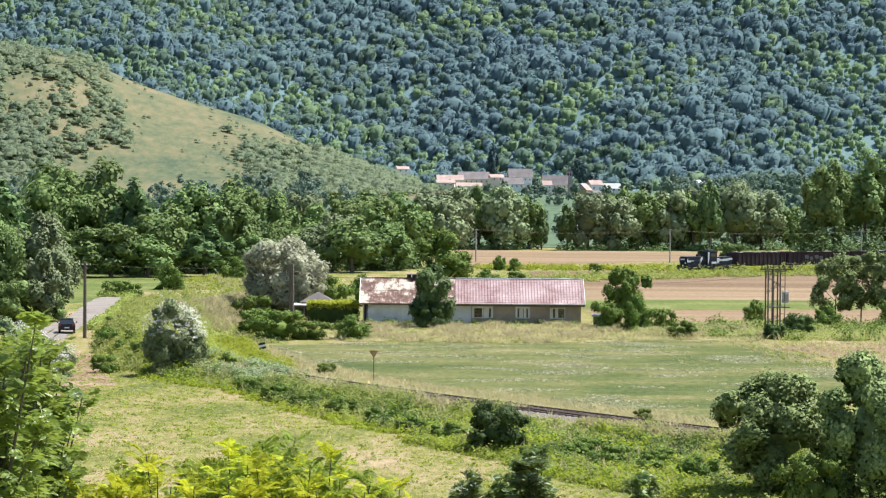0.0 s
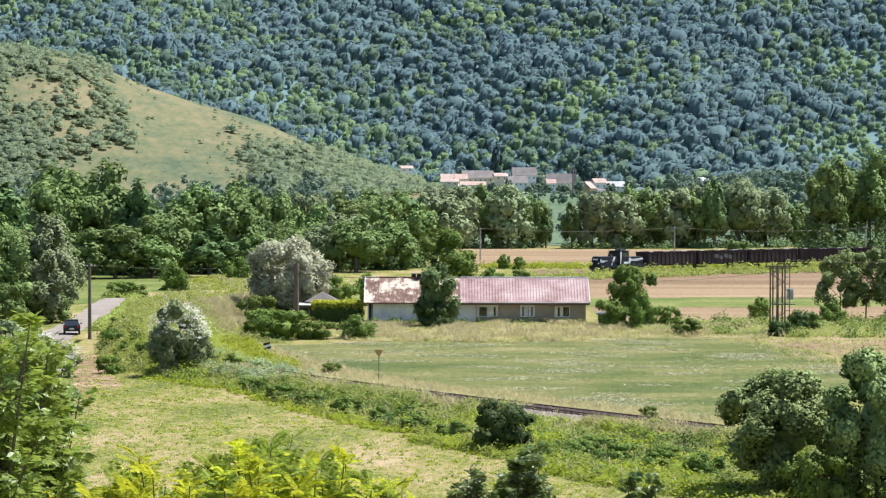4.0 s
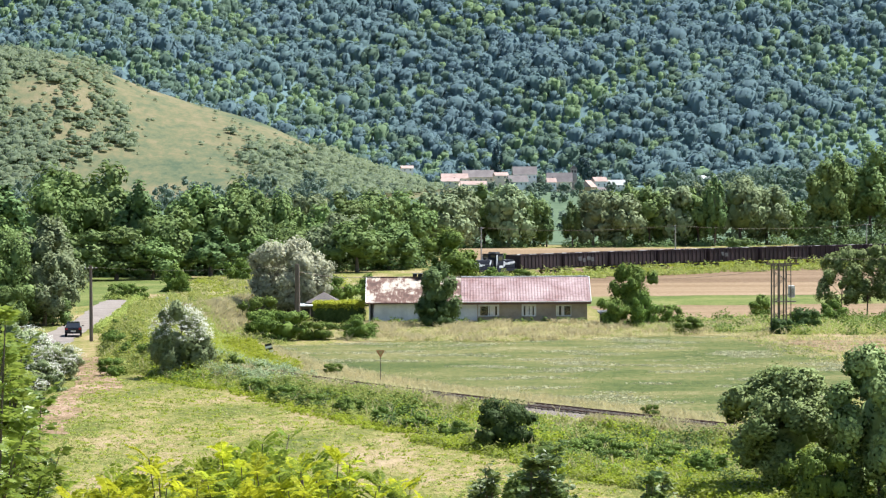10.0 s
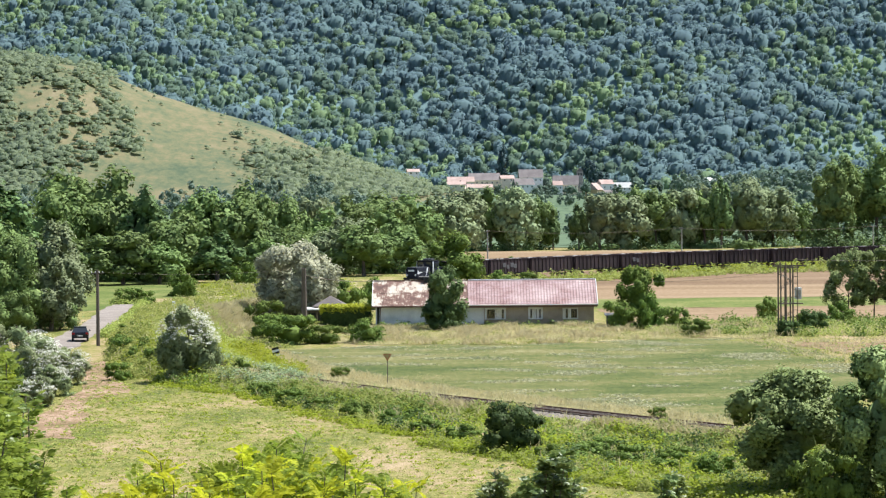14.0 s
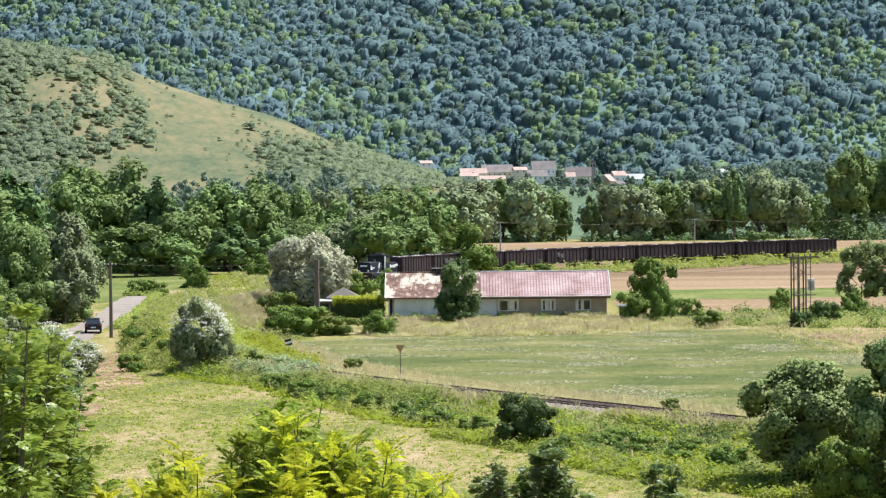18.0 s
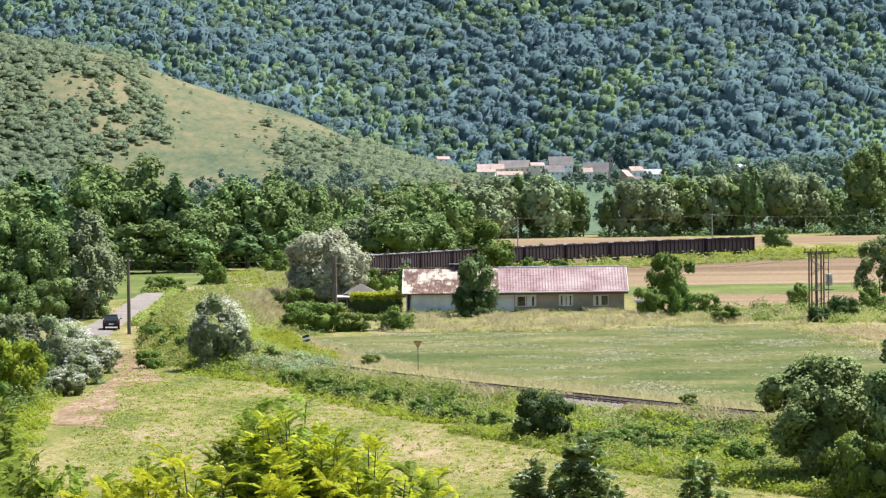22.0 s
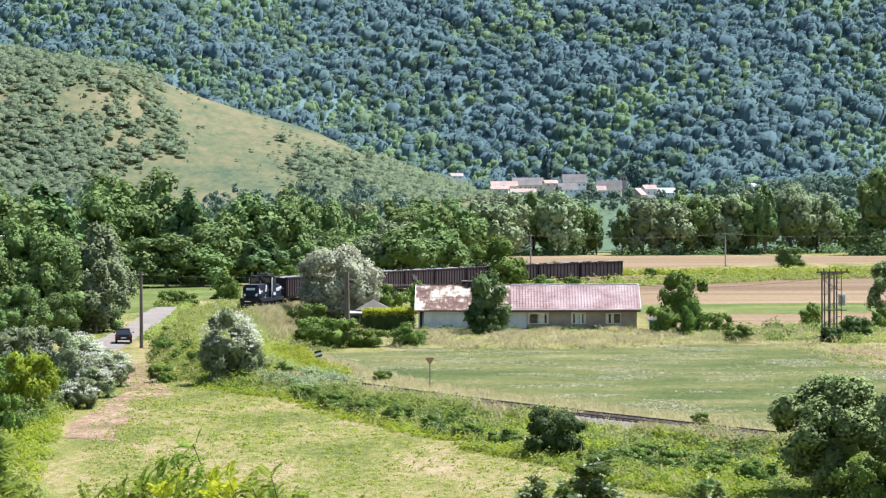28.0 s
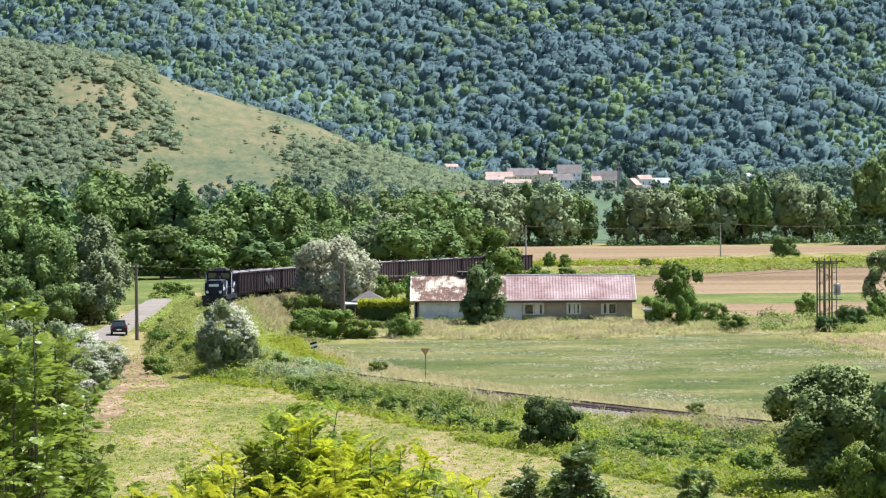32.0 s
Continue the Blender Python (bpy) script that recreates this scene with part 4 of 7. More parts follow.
# ---- woods on the slopes ----
def forest():
    """The wooded mountain: thousands of lobed crowns, in dark old, mixed and light young stands; blue haze is in the
    leaf colours.
    """
    rng = np.random.default_rng(21)
    dirs, f = cube_dirs(2, -0.45)
    kinds = []
    for k in range(12):
        b = dirs * (0.25 + 0.75 * lumpy(rng, dirs, 13, 0.46)[:, None]) * 0.8
        low = b[:, 2] < 0
        b[low] *= (0.95, 0.95, 2.6)
        kinds.append(b)
    step = 6.9
    gy, gx = np.meshgrid(np.arange(1835, 2500, step), np.arange(-540, 500, step), indexing="ij")
    gx = gx.ravel() + rng.uniform(-4.5, 4.5, gx.size)
    gy = gy.ravel() + rng.uniform(-4.5, 4.5, gy.size)
    keep = (gx > -0.222 * gy) & (gx < 0.2 * gy) & ((gy > 1890 + 25 * np.sin(gx / 140)) | (gx < -60) | (gx > 150))
    z = land(gx, gy)
    keep &= ((z - 15) / gy < 0.092) & ((z - 15) / gy > -0.002)
    gx, gy, z = gx[keep], gy[keep], z[keep]
    n = len(gx)
    age = np.array([noise.noise((x * 0.007, y * 0.012, 4.0)) + 0.5 * noise.noise((x * 0.022, y * 0.03, 9.0)) for x, y in zip(gx, gy)])
    big = rng.random(n)
    rad = rng.uniform(3.5, 6.2, n) * np.where(big < 0.16, rng.uniform(1.3, 1.9, n), np.where(big > 0.7, 0.72, 1.0)) * (1 - 0.25 * np.clip(age * 2, -0.5, 1))
    hgt = rad * rng.uniform(0.7, 1.05, n) * np.where(big > 0.94, 1.7, 1.0)
    kind = rng.integers(0, 12, n)
    turn = rng.uniform(0, 6.28, n)
    tone = age * 0.8 + rng.normal(size=n) * 0.26 - 0.25 * (big < 0.16)
    tone = np.where(tone > 0.24, 2, np.where(tone > -0.08, 1, 0))
    leafdirs = rng.normal(size=(400, 3))
    leafdirs /= np.linalg.norm(leafdirs, axis=1, keepdims=True)
    leafdirs[:, 2] = np.abs(leafdirs[:, 2])
    for j, material, label in ((0, M_FOREST_HAZY, "dense old broadleaf stands covering the mountain side, haze blue mixed in"), (1, M_FOREST_HAZY_MID, "mixed green broadleaf forest covering the mountain side"), (2, M_FOREST_HAZY_LIGHT, "lighter olive-green young stands within the mountain forest")):
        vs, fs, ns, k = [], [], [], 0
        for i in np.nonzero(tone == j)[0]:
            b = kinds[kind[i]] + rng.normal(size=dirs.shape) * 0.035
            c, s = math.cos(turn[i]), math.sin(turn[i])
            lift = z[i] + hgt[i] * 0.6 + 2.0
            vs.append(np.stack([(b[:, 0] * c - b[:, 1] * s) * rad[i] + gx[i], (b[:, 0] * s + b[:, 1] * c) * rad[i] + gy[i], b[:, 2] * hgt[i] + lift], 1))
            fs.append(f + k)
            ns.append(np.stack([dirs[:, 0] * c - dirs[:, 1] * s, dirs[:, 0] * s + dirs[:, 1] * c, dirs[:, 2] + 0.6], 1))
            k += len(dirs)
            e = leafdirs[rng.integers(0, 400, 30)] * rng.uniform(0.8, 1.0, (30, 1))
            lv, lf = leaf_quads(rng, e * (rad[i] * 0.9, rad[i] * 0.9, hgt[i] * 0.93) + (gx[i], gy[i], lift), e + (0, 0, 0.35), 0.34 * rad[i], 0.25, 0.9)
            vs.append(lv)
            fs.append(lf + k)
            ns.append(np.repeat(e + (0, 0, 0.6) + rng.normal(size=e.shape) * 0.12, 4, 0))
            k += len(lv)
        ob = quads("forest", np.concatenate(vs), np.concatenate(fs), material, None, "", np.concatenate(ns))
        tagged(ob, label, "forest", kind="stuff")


forest()


def valley_woods():
    """Joined trees of the far valley, and scrub on the grassy hill."""
    rng = np.random.default_rng(5)
    lib = [crown(rng, 12, 14, -0.5, 16, 14, 1.15, 0.34, lobes=7, grid=2)[:2] for k in range(7)]
    geo = []
    tries = 0
    while len(geo) < 420 and tries < 9000:
        tries += 1
        y = 690 + 1150 * rng.random() ** 0.75
        x = y * rng.uniform(-0.235, 0.225)
        u = x / y
        if abs(u - 0.0454) < 0.0042 and y < 1050:
            continue
        if 0.085 < u < 0.2 and y < 715:
            continue
        if 1240 < y and land(x, y) - 18 * float(smooth(np.array(y), 720, 1780)) > 6 and y < 1840:
            continue
        if 1610 < y < 1840 and -0.03 < u < 0.085:
            continue
        before = -0.035 < u < 0.09
        v, f = lib[rng.integers(0, 6)]
        a = rng.uniform(0, 6.28)
        s = rng.uniform(0.35, 0.6) if before and y > 1300 else rng.uniform(0.45, 0.75) if before else rng.uniform(0.6, 1.1)
        if before and y > 900:
            s = min(s, max(0.2, (15.5 - float(land(x, y))) / 15))
        c, d = math.cos(a) * s, math.sin(a) * s
        geo.append((np.stack([v[:, 0] * c - v[:, 1] * d + x, v[:, 0] * d + v[:, 1] * c + y, v[:, 2] * s * rng.uniform(0.8, 1.1) + land(x, y)], 1), f))
    for k in range(90):
        y = rng.uniform(1380, 1712)
        x = y * rng.uniform(-0.03, 0.088)
        v, f = lib[k % 6]
        s = rng.uniform(0.14, 0.26)
        geo.append((v * s + (x, y, float(land(x, y)) - 0.5), f))
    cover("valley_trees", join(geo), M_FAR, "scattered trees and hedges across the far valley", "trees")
    low = []
    ld, lf = cube_dirs(2, -0.1)
    for k in range(7):
        core = ld * lumpy(rng, ld, 8)[:, None] + rng.normal(size=ld.shape) * 0.05
        e = rng.normal(size=(11, 3))
        e /= np.linalg.norm(e, axis=1, keepdims=True)
        e[:, 2] = np.abs(e[:, 2])
        low.append(join([(core * (2.2, 2.2, 1.9) + (0, 0, 1.2), lf), leaf_quads(rng, e * (2.4, 2.4, 2.1) + (0, 0, 1.2), e, 1.1)]))
    geo = []
    for k in range(15000):
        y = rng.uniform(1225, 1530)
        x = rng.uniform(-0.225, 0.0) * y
        # pixel column and row in the camera's view decide where scrub grows
        view_x = (x / y + 0.0) * 4446 + 784
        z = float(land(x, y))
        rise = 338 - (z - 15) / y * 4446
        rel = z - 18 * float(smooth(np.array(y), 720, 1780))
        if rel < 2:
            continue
        patchy = noise.noise((view_x * 0.03, rise * 0.045, 1))
        fine = noise.noise((view_x * 0.09, rise * 0.13, 5))

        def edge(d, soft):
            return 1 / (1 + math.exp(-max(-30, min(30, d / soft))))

        glade = edge(view_x - 20, 8) * edge(112 - view_x, 8) * edge(rise - 132, 7) * edge(196 - rise, 7)
        thick = max(edge(100 + 30 * math.sin(rise * 0.05) - view_x, 12) * edge(rise - 150 - 25 * math.sin(view_x * 0.05), 8), edge(96 - view_x, 10) * edge(150 - rise, 6)) * (1 - 0.93 * glade)
        wooded = edge(view_x - 62, 12) * edge(200 + 0.4 * (rise - 170) - view_x, 14) * edge(rise - 112, 8) * edge(262 - rise, 12) * edge(patchy + 0.08 + 0.5 * fine, 0.08) * 0.8 * (1 - 0.9 * glade)
        wooded = max(wooded, 0.35 * edge(view_x - 325 - 0.5 * (rise - 170), 10) * edge(rise - 172, 6) * edge(1.05 * view_x - 200 - rise, 8) * edge(rise - 0.52 * view_x - 2, 5) * edge(fine, 0.1))
        right = edge(view_x - 430 - 0.9 * (rise - 290), 18) * edge(rise - 266 - 26 * patchy, 7)
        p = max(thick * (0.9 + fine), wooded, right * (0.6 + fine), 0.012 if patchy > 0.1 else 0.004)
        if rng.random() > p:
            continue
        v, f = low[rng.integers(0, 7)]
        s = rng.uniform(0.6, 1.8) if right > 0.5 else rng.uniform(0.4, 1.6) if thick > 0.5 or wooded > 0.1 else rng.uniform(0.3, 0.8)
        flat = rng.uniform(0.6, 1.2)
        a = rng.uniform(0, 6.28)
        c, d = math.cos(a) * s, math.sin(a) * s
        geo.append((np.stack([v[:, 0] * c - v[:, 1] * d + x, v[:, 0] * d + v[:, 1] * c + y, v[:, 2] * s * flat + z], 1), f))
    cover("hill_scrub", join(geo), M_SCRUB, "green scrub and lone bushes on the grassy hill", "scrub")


valley_woods()

# ---- trees and bushes that stand apart ----
KINDS = {
    "broad": dict(grow=1.25, spread=0.35, w=11, h=14, z0=-1.4, lumps=56, per=60, leaf=0.42, mat=M_BROAD, n=6, r=0.28, lobes=15),
    "tall": dict(grow=1.25, spread=0.35, w=15, h=24, z0=-1, lumps=110, per=56, leaf=0.5, mat=M_BROAD, n=3, r=0.4, lump_size=0.22, lobes=26),
    "dark": dict(grow=1.25, spread=0.35, w=9, h=15, z0=-0.5, lumps=56, per=56, leaf=0.42, mat=M_BROAD_DARK, n=2, r=0.28, taper=0.35, lobes=15),
    "pale": dict(grow=1.25, spread=0.35, w=11, h=14, z0=-1.6, lumps=56, per=60, leaf=0.42, mat=M_WILLOW, n=3, r=0.28, lobes=16),
    "near": dict(w=7.5, h=11.5, z0=-1.6, lumps=90, per=84, leaf=0.26, mat=M_BROAD, n=3, r=0.22, lump_size=0.26, lobes=18),
    "willow": dict(w=6, h=11.3, z0=-1.6, lumps=90, per=84, leaf=0.26, mat=M_WILLOW, n=2, r=0.2, lump_size=0.26, lobes=18),
    "silver": dict(w=8.8, h=9, z0=-1.2, lumps=150, per=120, leaf=0.24, mat=M_SILVER, n=1, r=0.2, lump_size=0.24, rough=0.12, solid=0.45, lobes=26),
    "fruit": dict(w=5.5, h=7, z0=-1.0, lumps=70, per=80, leaf=0.21, mat=M_BUSH, n=2, r=0.12, lump_size=0.26, lobes=16),
    "walnut": dict(w=5.2, h=6.8, z0=-0.6, lumps=70, per=80, leaf=0.21, mat=M_BROAD_DARK, n=1, r=0.12, lump_size=0.26, lobes=16),
    "bush": dict(w=5, h=3, z0=-1.2, lumps=46, per=70, leaf=0.17, mat=M_BUSH, n=3, r=0.07, lump_size=0.28, lobes=12),
    "dark_bush": dict(w=4.4, h=3.1, z0=-1.1, lumps=70, per=100, leaf=0.12, mat=M_BUSH_DARK, n=1, r=0.07, lump_size=0.24, lobes=18),
    "elder": dict(w=6.2, h=5.4, z0=-1.6, lumps=100, per=110, leaf=0.16, mat=M_ELDER, n=2, r=0.1, lump_size=0.22, taper=0.12, rough=0.3, lobes=22, solid=0.5),
    "tall_bush": dict(w=5.4, h=6.9, z0=-0.7, lumps=160, per=140, leaf=0.15, mat=M_OLIVE, n=2, r=0.08, lump_size=0.22, lobes=26),
    "sparse": dict(w=5.6, h=8.8, z0=-0.6, lumps=80, per=80, leaf=0.2, mat=M_OLIVE, n=2, r=0.07, lump_size=0.2, solid=0.2, lobes=18),
    "village": dict(w=10, h=10, z0=-0.6, lumps=30, per=18, leaf=1.0, mat=M_FAR, n=3, r=0.25, lump_size=0.32, lobes=11),
    "poplar": dict(w=6.5, h=26, z0=-0.5, lumps=40, per=16, leaf=0.9, mat=M_CEDAR, n=1, r=0.4, lump_size=0.34),
    "cedar": dict(w=14, h=24, z0=-1.0, lumps=60, per=22, leaf=0.9, mat=M_CEDAR, n=1, r=0.4, lump_size=0.28, lobes=15),
    "gold": dict(w=3.6, h=5, z0=-1.4, lumps=60, per=80, leaf=0.15, mat=M_LIME, n=1, r=0.08, lump_size=0.26),
}
BUILT = {}
TRNG = np.random.default_rng(11)


def plant(kind, name, x, y, h, w, label, category, group="", blossom=0):
    k = KINDS[kind]
    lib = BUILT.setdefault(kind, [])
    base = thing(name, pose(x, y, float(land(x, y)), 0, 0, 0), label, category, group)
    turn = TRNG.uniform(0, 360)
    if len(lib) < k["n"]:
        g = crown(TRNG, k["w"], k["h"], k["z0"], k["lumps"], k["per"], k["leaf"] * k.get("grow", 1.0), k.get("lump_size", 0.30), solid=k.get("solid", 0.6), taper=k.get("taper", 0.0), rough_edge=k.get("rough", 0.18), lobes=k.get("lobes", 13), spread=k.get("spread", 0.6))
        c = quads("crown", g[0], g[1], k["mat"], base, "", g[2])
        t = part("trunk", trunk(TRNG, k["h"] * 0.85, k["r"]), M_BARK, base)
        lib.append((c.data, t.data))
    else:
        a, b = lib[int(TRNG.integers(0, len(lib)))]
        c, t = new("crown", a), new("trunk", b)
        c.parent = t.parent = base
    s = Matrix.Diagonal((w / k["w"], w / k["w"], h / k["h"], 1))
    c.matrix_local = pose(0, 0, 0, 0, 0, turn) @ s
    t.matrix_local = pose(0, 0, 0, 0, 0, turn) @ s
    if blossom:
        d = TRNG.normal(size=(blossom, 3))
        d /= np.linalg.norm(d, axis=1, keepdims=True)
        d[:, 2] = np.abs(d[:, 2]) * 0.9 + 0.1 * d[:, 2]
        d = d + (0.25, 0, 0.1)
        d /= np.linalg.norm(d, axis=1, keepdims=True)
        u = (d[:, 2:3] * 0.5 + 0.5) * k.get("taper", 0.0)
        cc = np.repeat(d * (w * 0.47, w * 0.47, h * 0.5) * np.concatenate([1 - u, 1 - u, u * 0 + 1], 1) * TRNG.uniform(0.86, 1.04, (blossom, 1)) + (0, 0, h * 0.47), 12, 0) + TRNG.normal(size=(blossom * 12, 3)) * (0.13, 0.13, 0.05)
        quads("blossom", *leaf_quads(TRNG, cc, np.repeat(d * 0.5, 12, 0) + (0, 0, 1.0), 0.11), M_BLOSSOM, base, "creamy white flower heads")
    return base


# undergrowth below the belts: darker leaf colour stands in for shade there
UNDER_A = [(-105, 431), (-40, 451), (-4, 482), (-4, 504), (-36, 480), (-105, 446)]
cover("undergrowth", clumps(RNG, scatter(RNG, UNDER_A, 420), 5.0, 2.6, 60, 0.6), M_BROAD_DARK, "dense undergrowth at the wood's edge, coloured dark for shade", "undergrowth")
UNDER_B = [(0, 655), (26, 662), (26, 680), (0, 680)]
UNDER_C = [(33, 655), (100, 672), (130, 670), (130, 690), (33, 680)]
cover("undergrowth", clumps(RNG, np.concatenate([scatter(RNG, UNDER_B, 50), scatter(RNG, UNDER_C, 150)]), 2.6, 3.0, 60, 0.6), M_BROAD_DARK, "dense green undergrowth below the tree belt", "undergrowth")
UNDER_E = [(94, 640), (135, 652), (135, 668), (94, 660)]
cover("undergrowth", clumps(RNG, scatter(RNG, UNDER_E, 60), 7.0, 4.0, 90, 0.75), M_BROAD_DARK, "dense green undergrowth below the tall trees", "undergrowth")
UNDER_D = [(-66, 276), (-46, 281), (-43.8, 290), (-45, 302), (-66, 300)]
cover("undergrowth", clumps(RNG, scatter(RNG, UNDER_D, 150), 3.6, 2.2, 70, 0.34), M_BROAD_DARK, "dark undergrowth below the roadside trees", "undergrowth")
THICKET = [(-29.9, 160), (-30.4, 172), (-32.0, 203), (-33.4, 221), (-46, 224), (-45, 200), (-40, 160)]
cover("undergrowth", clumps(RNG, scatter(RNG, THICKET, 240), 2.3, 1.5, 90, 0.2), M_OLIVE, "dense mixed shrubs filling the roadside thicket", "undergrowth")
cover("undergrowth", clumps(RNG, scatter(RNG, THICKET, 160), 2.0, 1.3, 80, 0.2), M_BUSH, "leafy green shrubs filling the roadside thicket", "undergrowth")
LUSH = [(-22.5, 120), (-25.5, 140), (-28.6, 165), (-30.0, 188), (-33, 188), (-40, 165), (-34, 120)]
cover("weeds", clumps(RNG, scatter(RNG, LUSH, 700), 0.7, 0.8, 40, 0.2), M_LIME, "lush bright grass below the thicket", "weeds")
LEFT_NEAR = [(-52.5, 286, 13.0, 10.0), (-45.8, 288, 12.4, 8.2), (-58.5, 285, 12.8, 10.0), (-65, 288, 13.2, 10.5), (-49.0, 280, 11.4, 8.0), (-56, 278, 10.0, 8.5), (-62, 277, 9.0, 8.0), (-51.0, 272, 6.0, 6.5), (-47.6, 275.5, 5.0, 4.5), (-46.8, 296, 12.0, 8.4), (-45.0, 283, 8.2, 6.6), (-44.4, 285, 5.0, 4.6), (-53.5, 268, 5.0, 6.0), (-59, 268, 5.5, 6.5)]
LEFT_BELT = [(-82.6, 424.6, 17.5, 14.3), (-75.4, 424.6, 18.1, 13.4), (-72.4, 444.5, 17.6, 13.0), (-68.7, 456.7, 19.1, 12.3), (-63.1, 463.0, 20.7, 14.1), (-55.1, 450.5, 16.3, 11.1), (-48.9, 444.5, 12.6, 10.0), (-44.6, 456.7, 17.0, 11.3), (-38.9, 456.7, 14.8, 11.3), (-35.0, 463.0, 11.5, 9.4), (-56.0, 430.1, 9.5, 10.6), (-62.9, 427.4, 8.6, 10.6), (-50.1, 432.9, 7.2, 8.8), (-40.7, 438.6, 8.9, 9.9), (-37.4, 469.5, 18.2, 9.5), (-70, 430, 10, 10), (-90, 430, 16, 12), (-100, 440, 18, 13), (-110, 440, 17, 13)]
MID_BELT = [(-32.4, 490.2, 15.9, 8.8), (-28.0, 480.2, 9.2, 10.5), (-22.2, 473.1, 8.5, 9.2), (-16.0, 466.2, 10.4, 10.7), (-10.4, 480.2, 8.8, 10.5), (-5.6, 495.1, 6.0, 8.0), (-28.9, 537.7, 15.4, 10.3), (-21.8, 555.7, 14.5, 11.2), (-15.1, 565.1, 16.3, 12.1), (-7.8, 584.9, 14.5, 12.5), (-0.5, 595.4, 15.0, 12.7), (-26, 505, 12, 9), (-12, 520, 12, 9), (-33, 452, 7.5, 8), (-19, 500, 11, 10)]
RIGHT_BELT = [(3.9, 661.8, 16.4, 13.1), (10.8, 667.4, 16.7, 13.2), (17.4, 663.2, 16.8, 12.6), (24.1, 669.1, 14.6, 8.8), (39.5, 663.2, 15.7, 11.9), (46.6, 663.2, 15.0, 12.6), (54.8, 669.1, 16.7, 12.0), (61.4, 669.1, 16.6, 12.0), (68.2, 671.2, 17.2, 11.5), (79.9, 677.4, 18.7, 13.8), (88.0, 683.8, 16.9, 13.2), (94.7, 690.8, 13.0, 10.5), (100.6, 693.6, 9.9, 8.3), (50, 690, 17, 13), (73, 700, 18, 13)]
for i, r in enumerate(LEFT_NEAR):
    plant("willow" if i in (1, 9, 10) else "near", "tree", r[0], r[1], r[2], r[3], "pale grey-green willow beside the road" if i in (1, 9, 10) else "dense dark green broadleaf tree beside the road", "tree", "trees beside the road")
for i, r in enumerate(LEFT_BELT):
    plant(("broad", "dark", "broad", "broad")[i % 4], "tree", r[0], r[1], r[2], r[3] * 1.22, "broad dark green tree at the wood's edge", "tree", "trees of the left wood")
for i, r in enumerate(MID_BELT):
    plant(("broad", "broad", "pale", "broad")[i % 4], "tree", r[0], r[1], r[2], r[3] * 1.22, "rounded leafy green tree behind the house", "tree", "trees behind the house")
for i, r in enumerate(RIGHT_BELT):
    plant(("pale", "broad", "pale", "broad", "pale")[i % 5], "tree", r[0], r[1], r[2], r[3] * 1.14, "rounded green tree in the field-side belt", "tree", "trees of the field belt")
for r in [(72.0, 666.2, 18.9, 8.9), (34.0, 660.2, 12.4, 7.0), (27.5, 668, 9, 6)]:
    plant("dark", "tree", *r, "dark slender tree in the field-side belt", "tree", "trees of the field belt")
for r in [(101.0, 655.2, 23.8, 14.7), (112.7, 663.8, 26.0, 19.4), (125.0, 663.8, 25.0, 18.6)]:
    plant("tall", "tree", *r, "tall massive green tree at the belt's end", "tree", "tall trees")
for r in [(45.9, 289.8, 8.4, 6.8), (49.3, 292.3, 8.6, 7.2), (52.6, 289.8, 9.2, 7.6), (57, 292, 9.5, 7)]:
    plant("sparse", "tree", *r, "thin-crowned olive-green tree with dark stems", "tree", "trees beside the tower")
plant("fruit", "tree", 1.4, 399.5, 8.9, 9.6, "rounded green walnut tree behind the house", "tree")
plant("walnut", "tree", -0.9, 277.0, 6.9, 5.6, "dark leafy tree against the house front", "tree")
plant("dark_bush", "bush", -0.9, 275.6, 3.2, 4.6, "dark shrub round the foot of the house tree", "bush")
plant("fruit", "tree", 21.2, 281.0, 7.0, 5.4, "green fruit tree at the house corner", "tree")
plant("broad", "tree", 61.0, 520, 5.3, 6.6, "small round green tree in the field", "tree")
plant("silver", "tree", -18.4, 299.2, 9.4, 10.8, "silvery grey-leaved oleaster tree", "tree")
BUSHES = [(-16.1, 253.4, 3.2, 6.2), (-8.7, 255.3, 2.5, 5.0), (-12.5, 254.4, 2.0, 4.2), (21.9, 274.1, 3.9, 3.9), (18.5, 274.1, 3.4, 4.4), (13.7, 165.6, 0.9, 1.4), (37.6, 297.5, 2.6, 3.4), (38.8, 270.9, 2.0, 3.6), (25.7, 261.3, 1.9, 3.8), (-40.4, 378.8, 4.2, 5.7), (11.8, 486.7, 2.9, 3.3), (14.8, 483.1, 2.6, 2.8), (28.8, 460.0, 2.4, 3.1), (-9.1, 205.6, 1.0, 1.9)]
for r in BUSHES:
    plant("bush", "bush", *r, "rounded leafy green bush in the grass", "bush", "bushes in the grass")
for r in [(-18.5, 318.0, 3.2, 4.6), (-18.6, 262.4, 2.8, 5.0), (-20.6, 284, 3.4, 5.0), (8, 410, 2.6, 5), (13, 414, 2.2, 4), (-9.8, 330, 4.2, 5.5), (-13.5, 322, 4.4, 5.5), (-34, 420, 4, 6), (-24, 440, 4.5, 7), (52, 285, 3.4, 5), (44, 283, 2.6, 4), (24.5, 276, 2.6, 3.6), (-30, 232, 2.2, 3.6), (-31.5, 248, 2.0, 3.2), (-27.5, 226, 2.4, 3.6), (-31.5, 240, 2.0, 3.2), (-33.4, 264, 2.0, 3.0), (-32.8, 284, 2.0, 3.2), (-25.0, 216, 2.2, 3.4), (-45.4, 354, 2.4, 4.4), (-42.6, 352, 2.0, 3.2)]:
    plant("bush", "bush", *r, "untrimmed green shrub among the weeds", "bush", "shrubs")
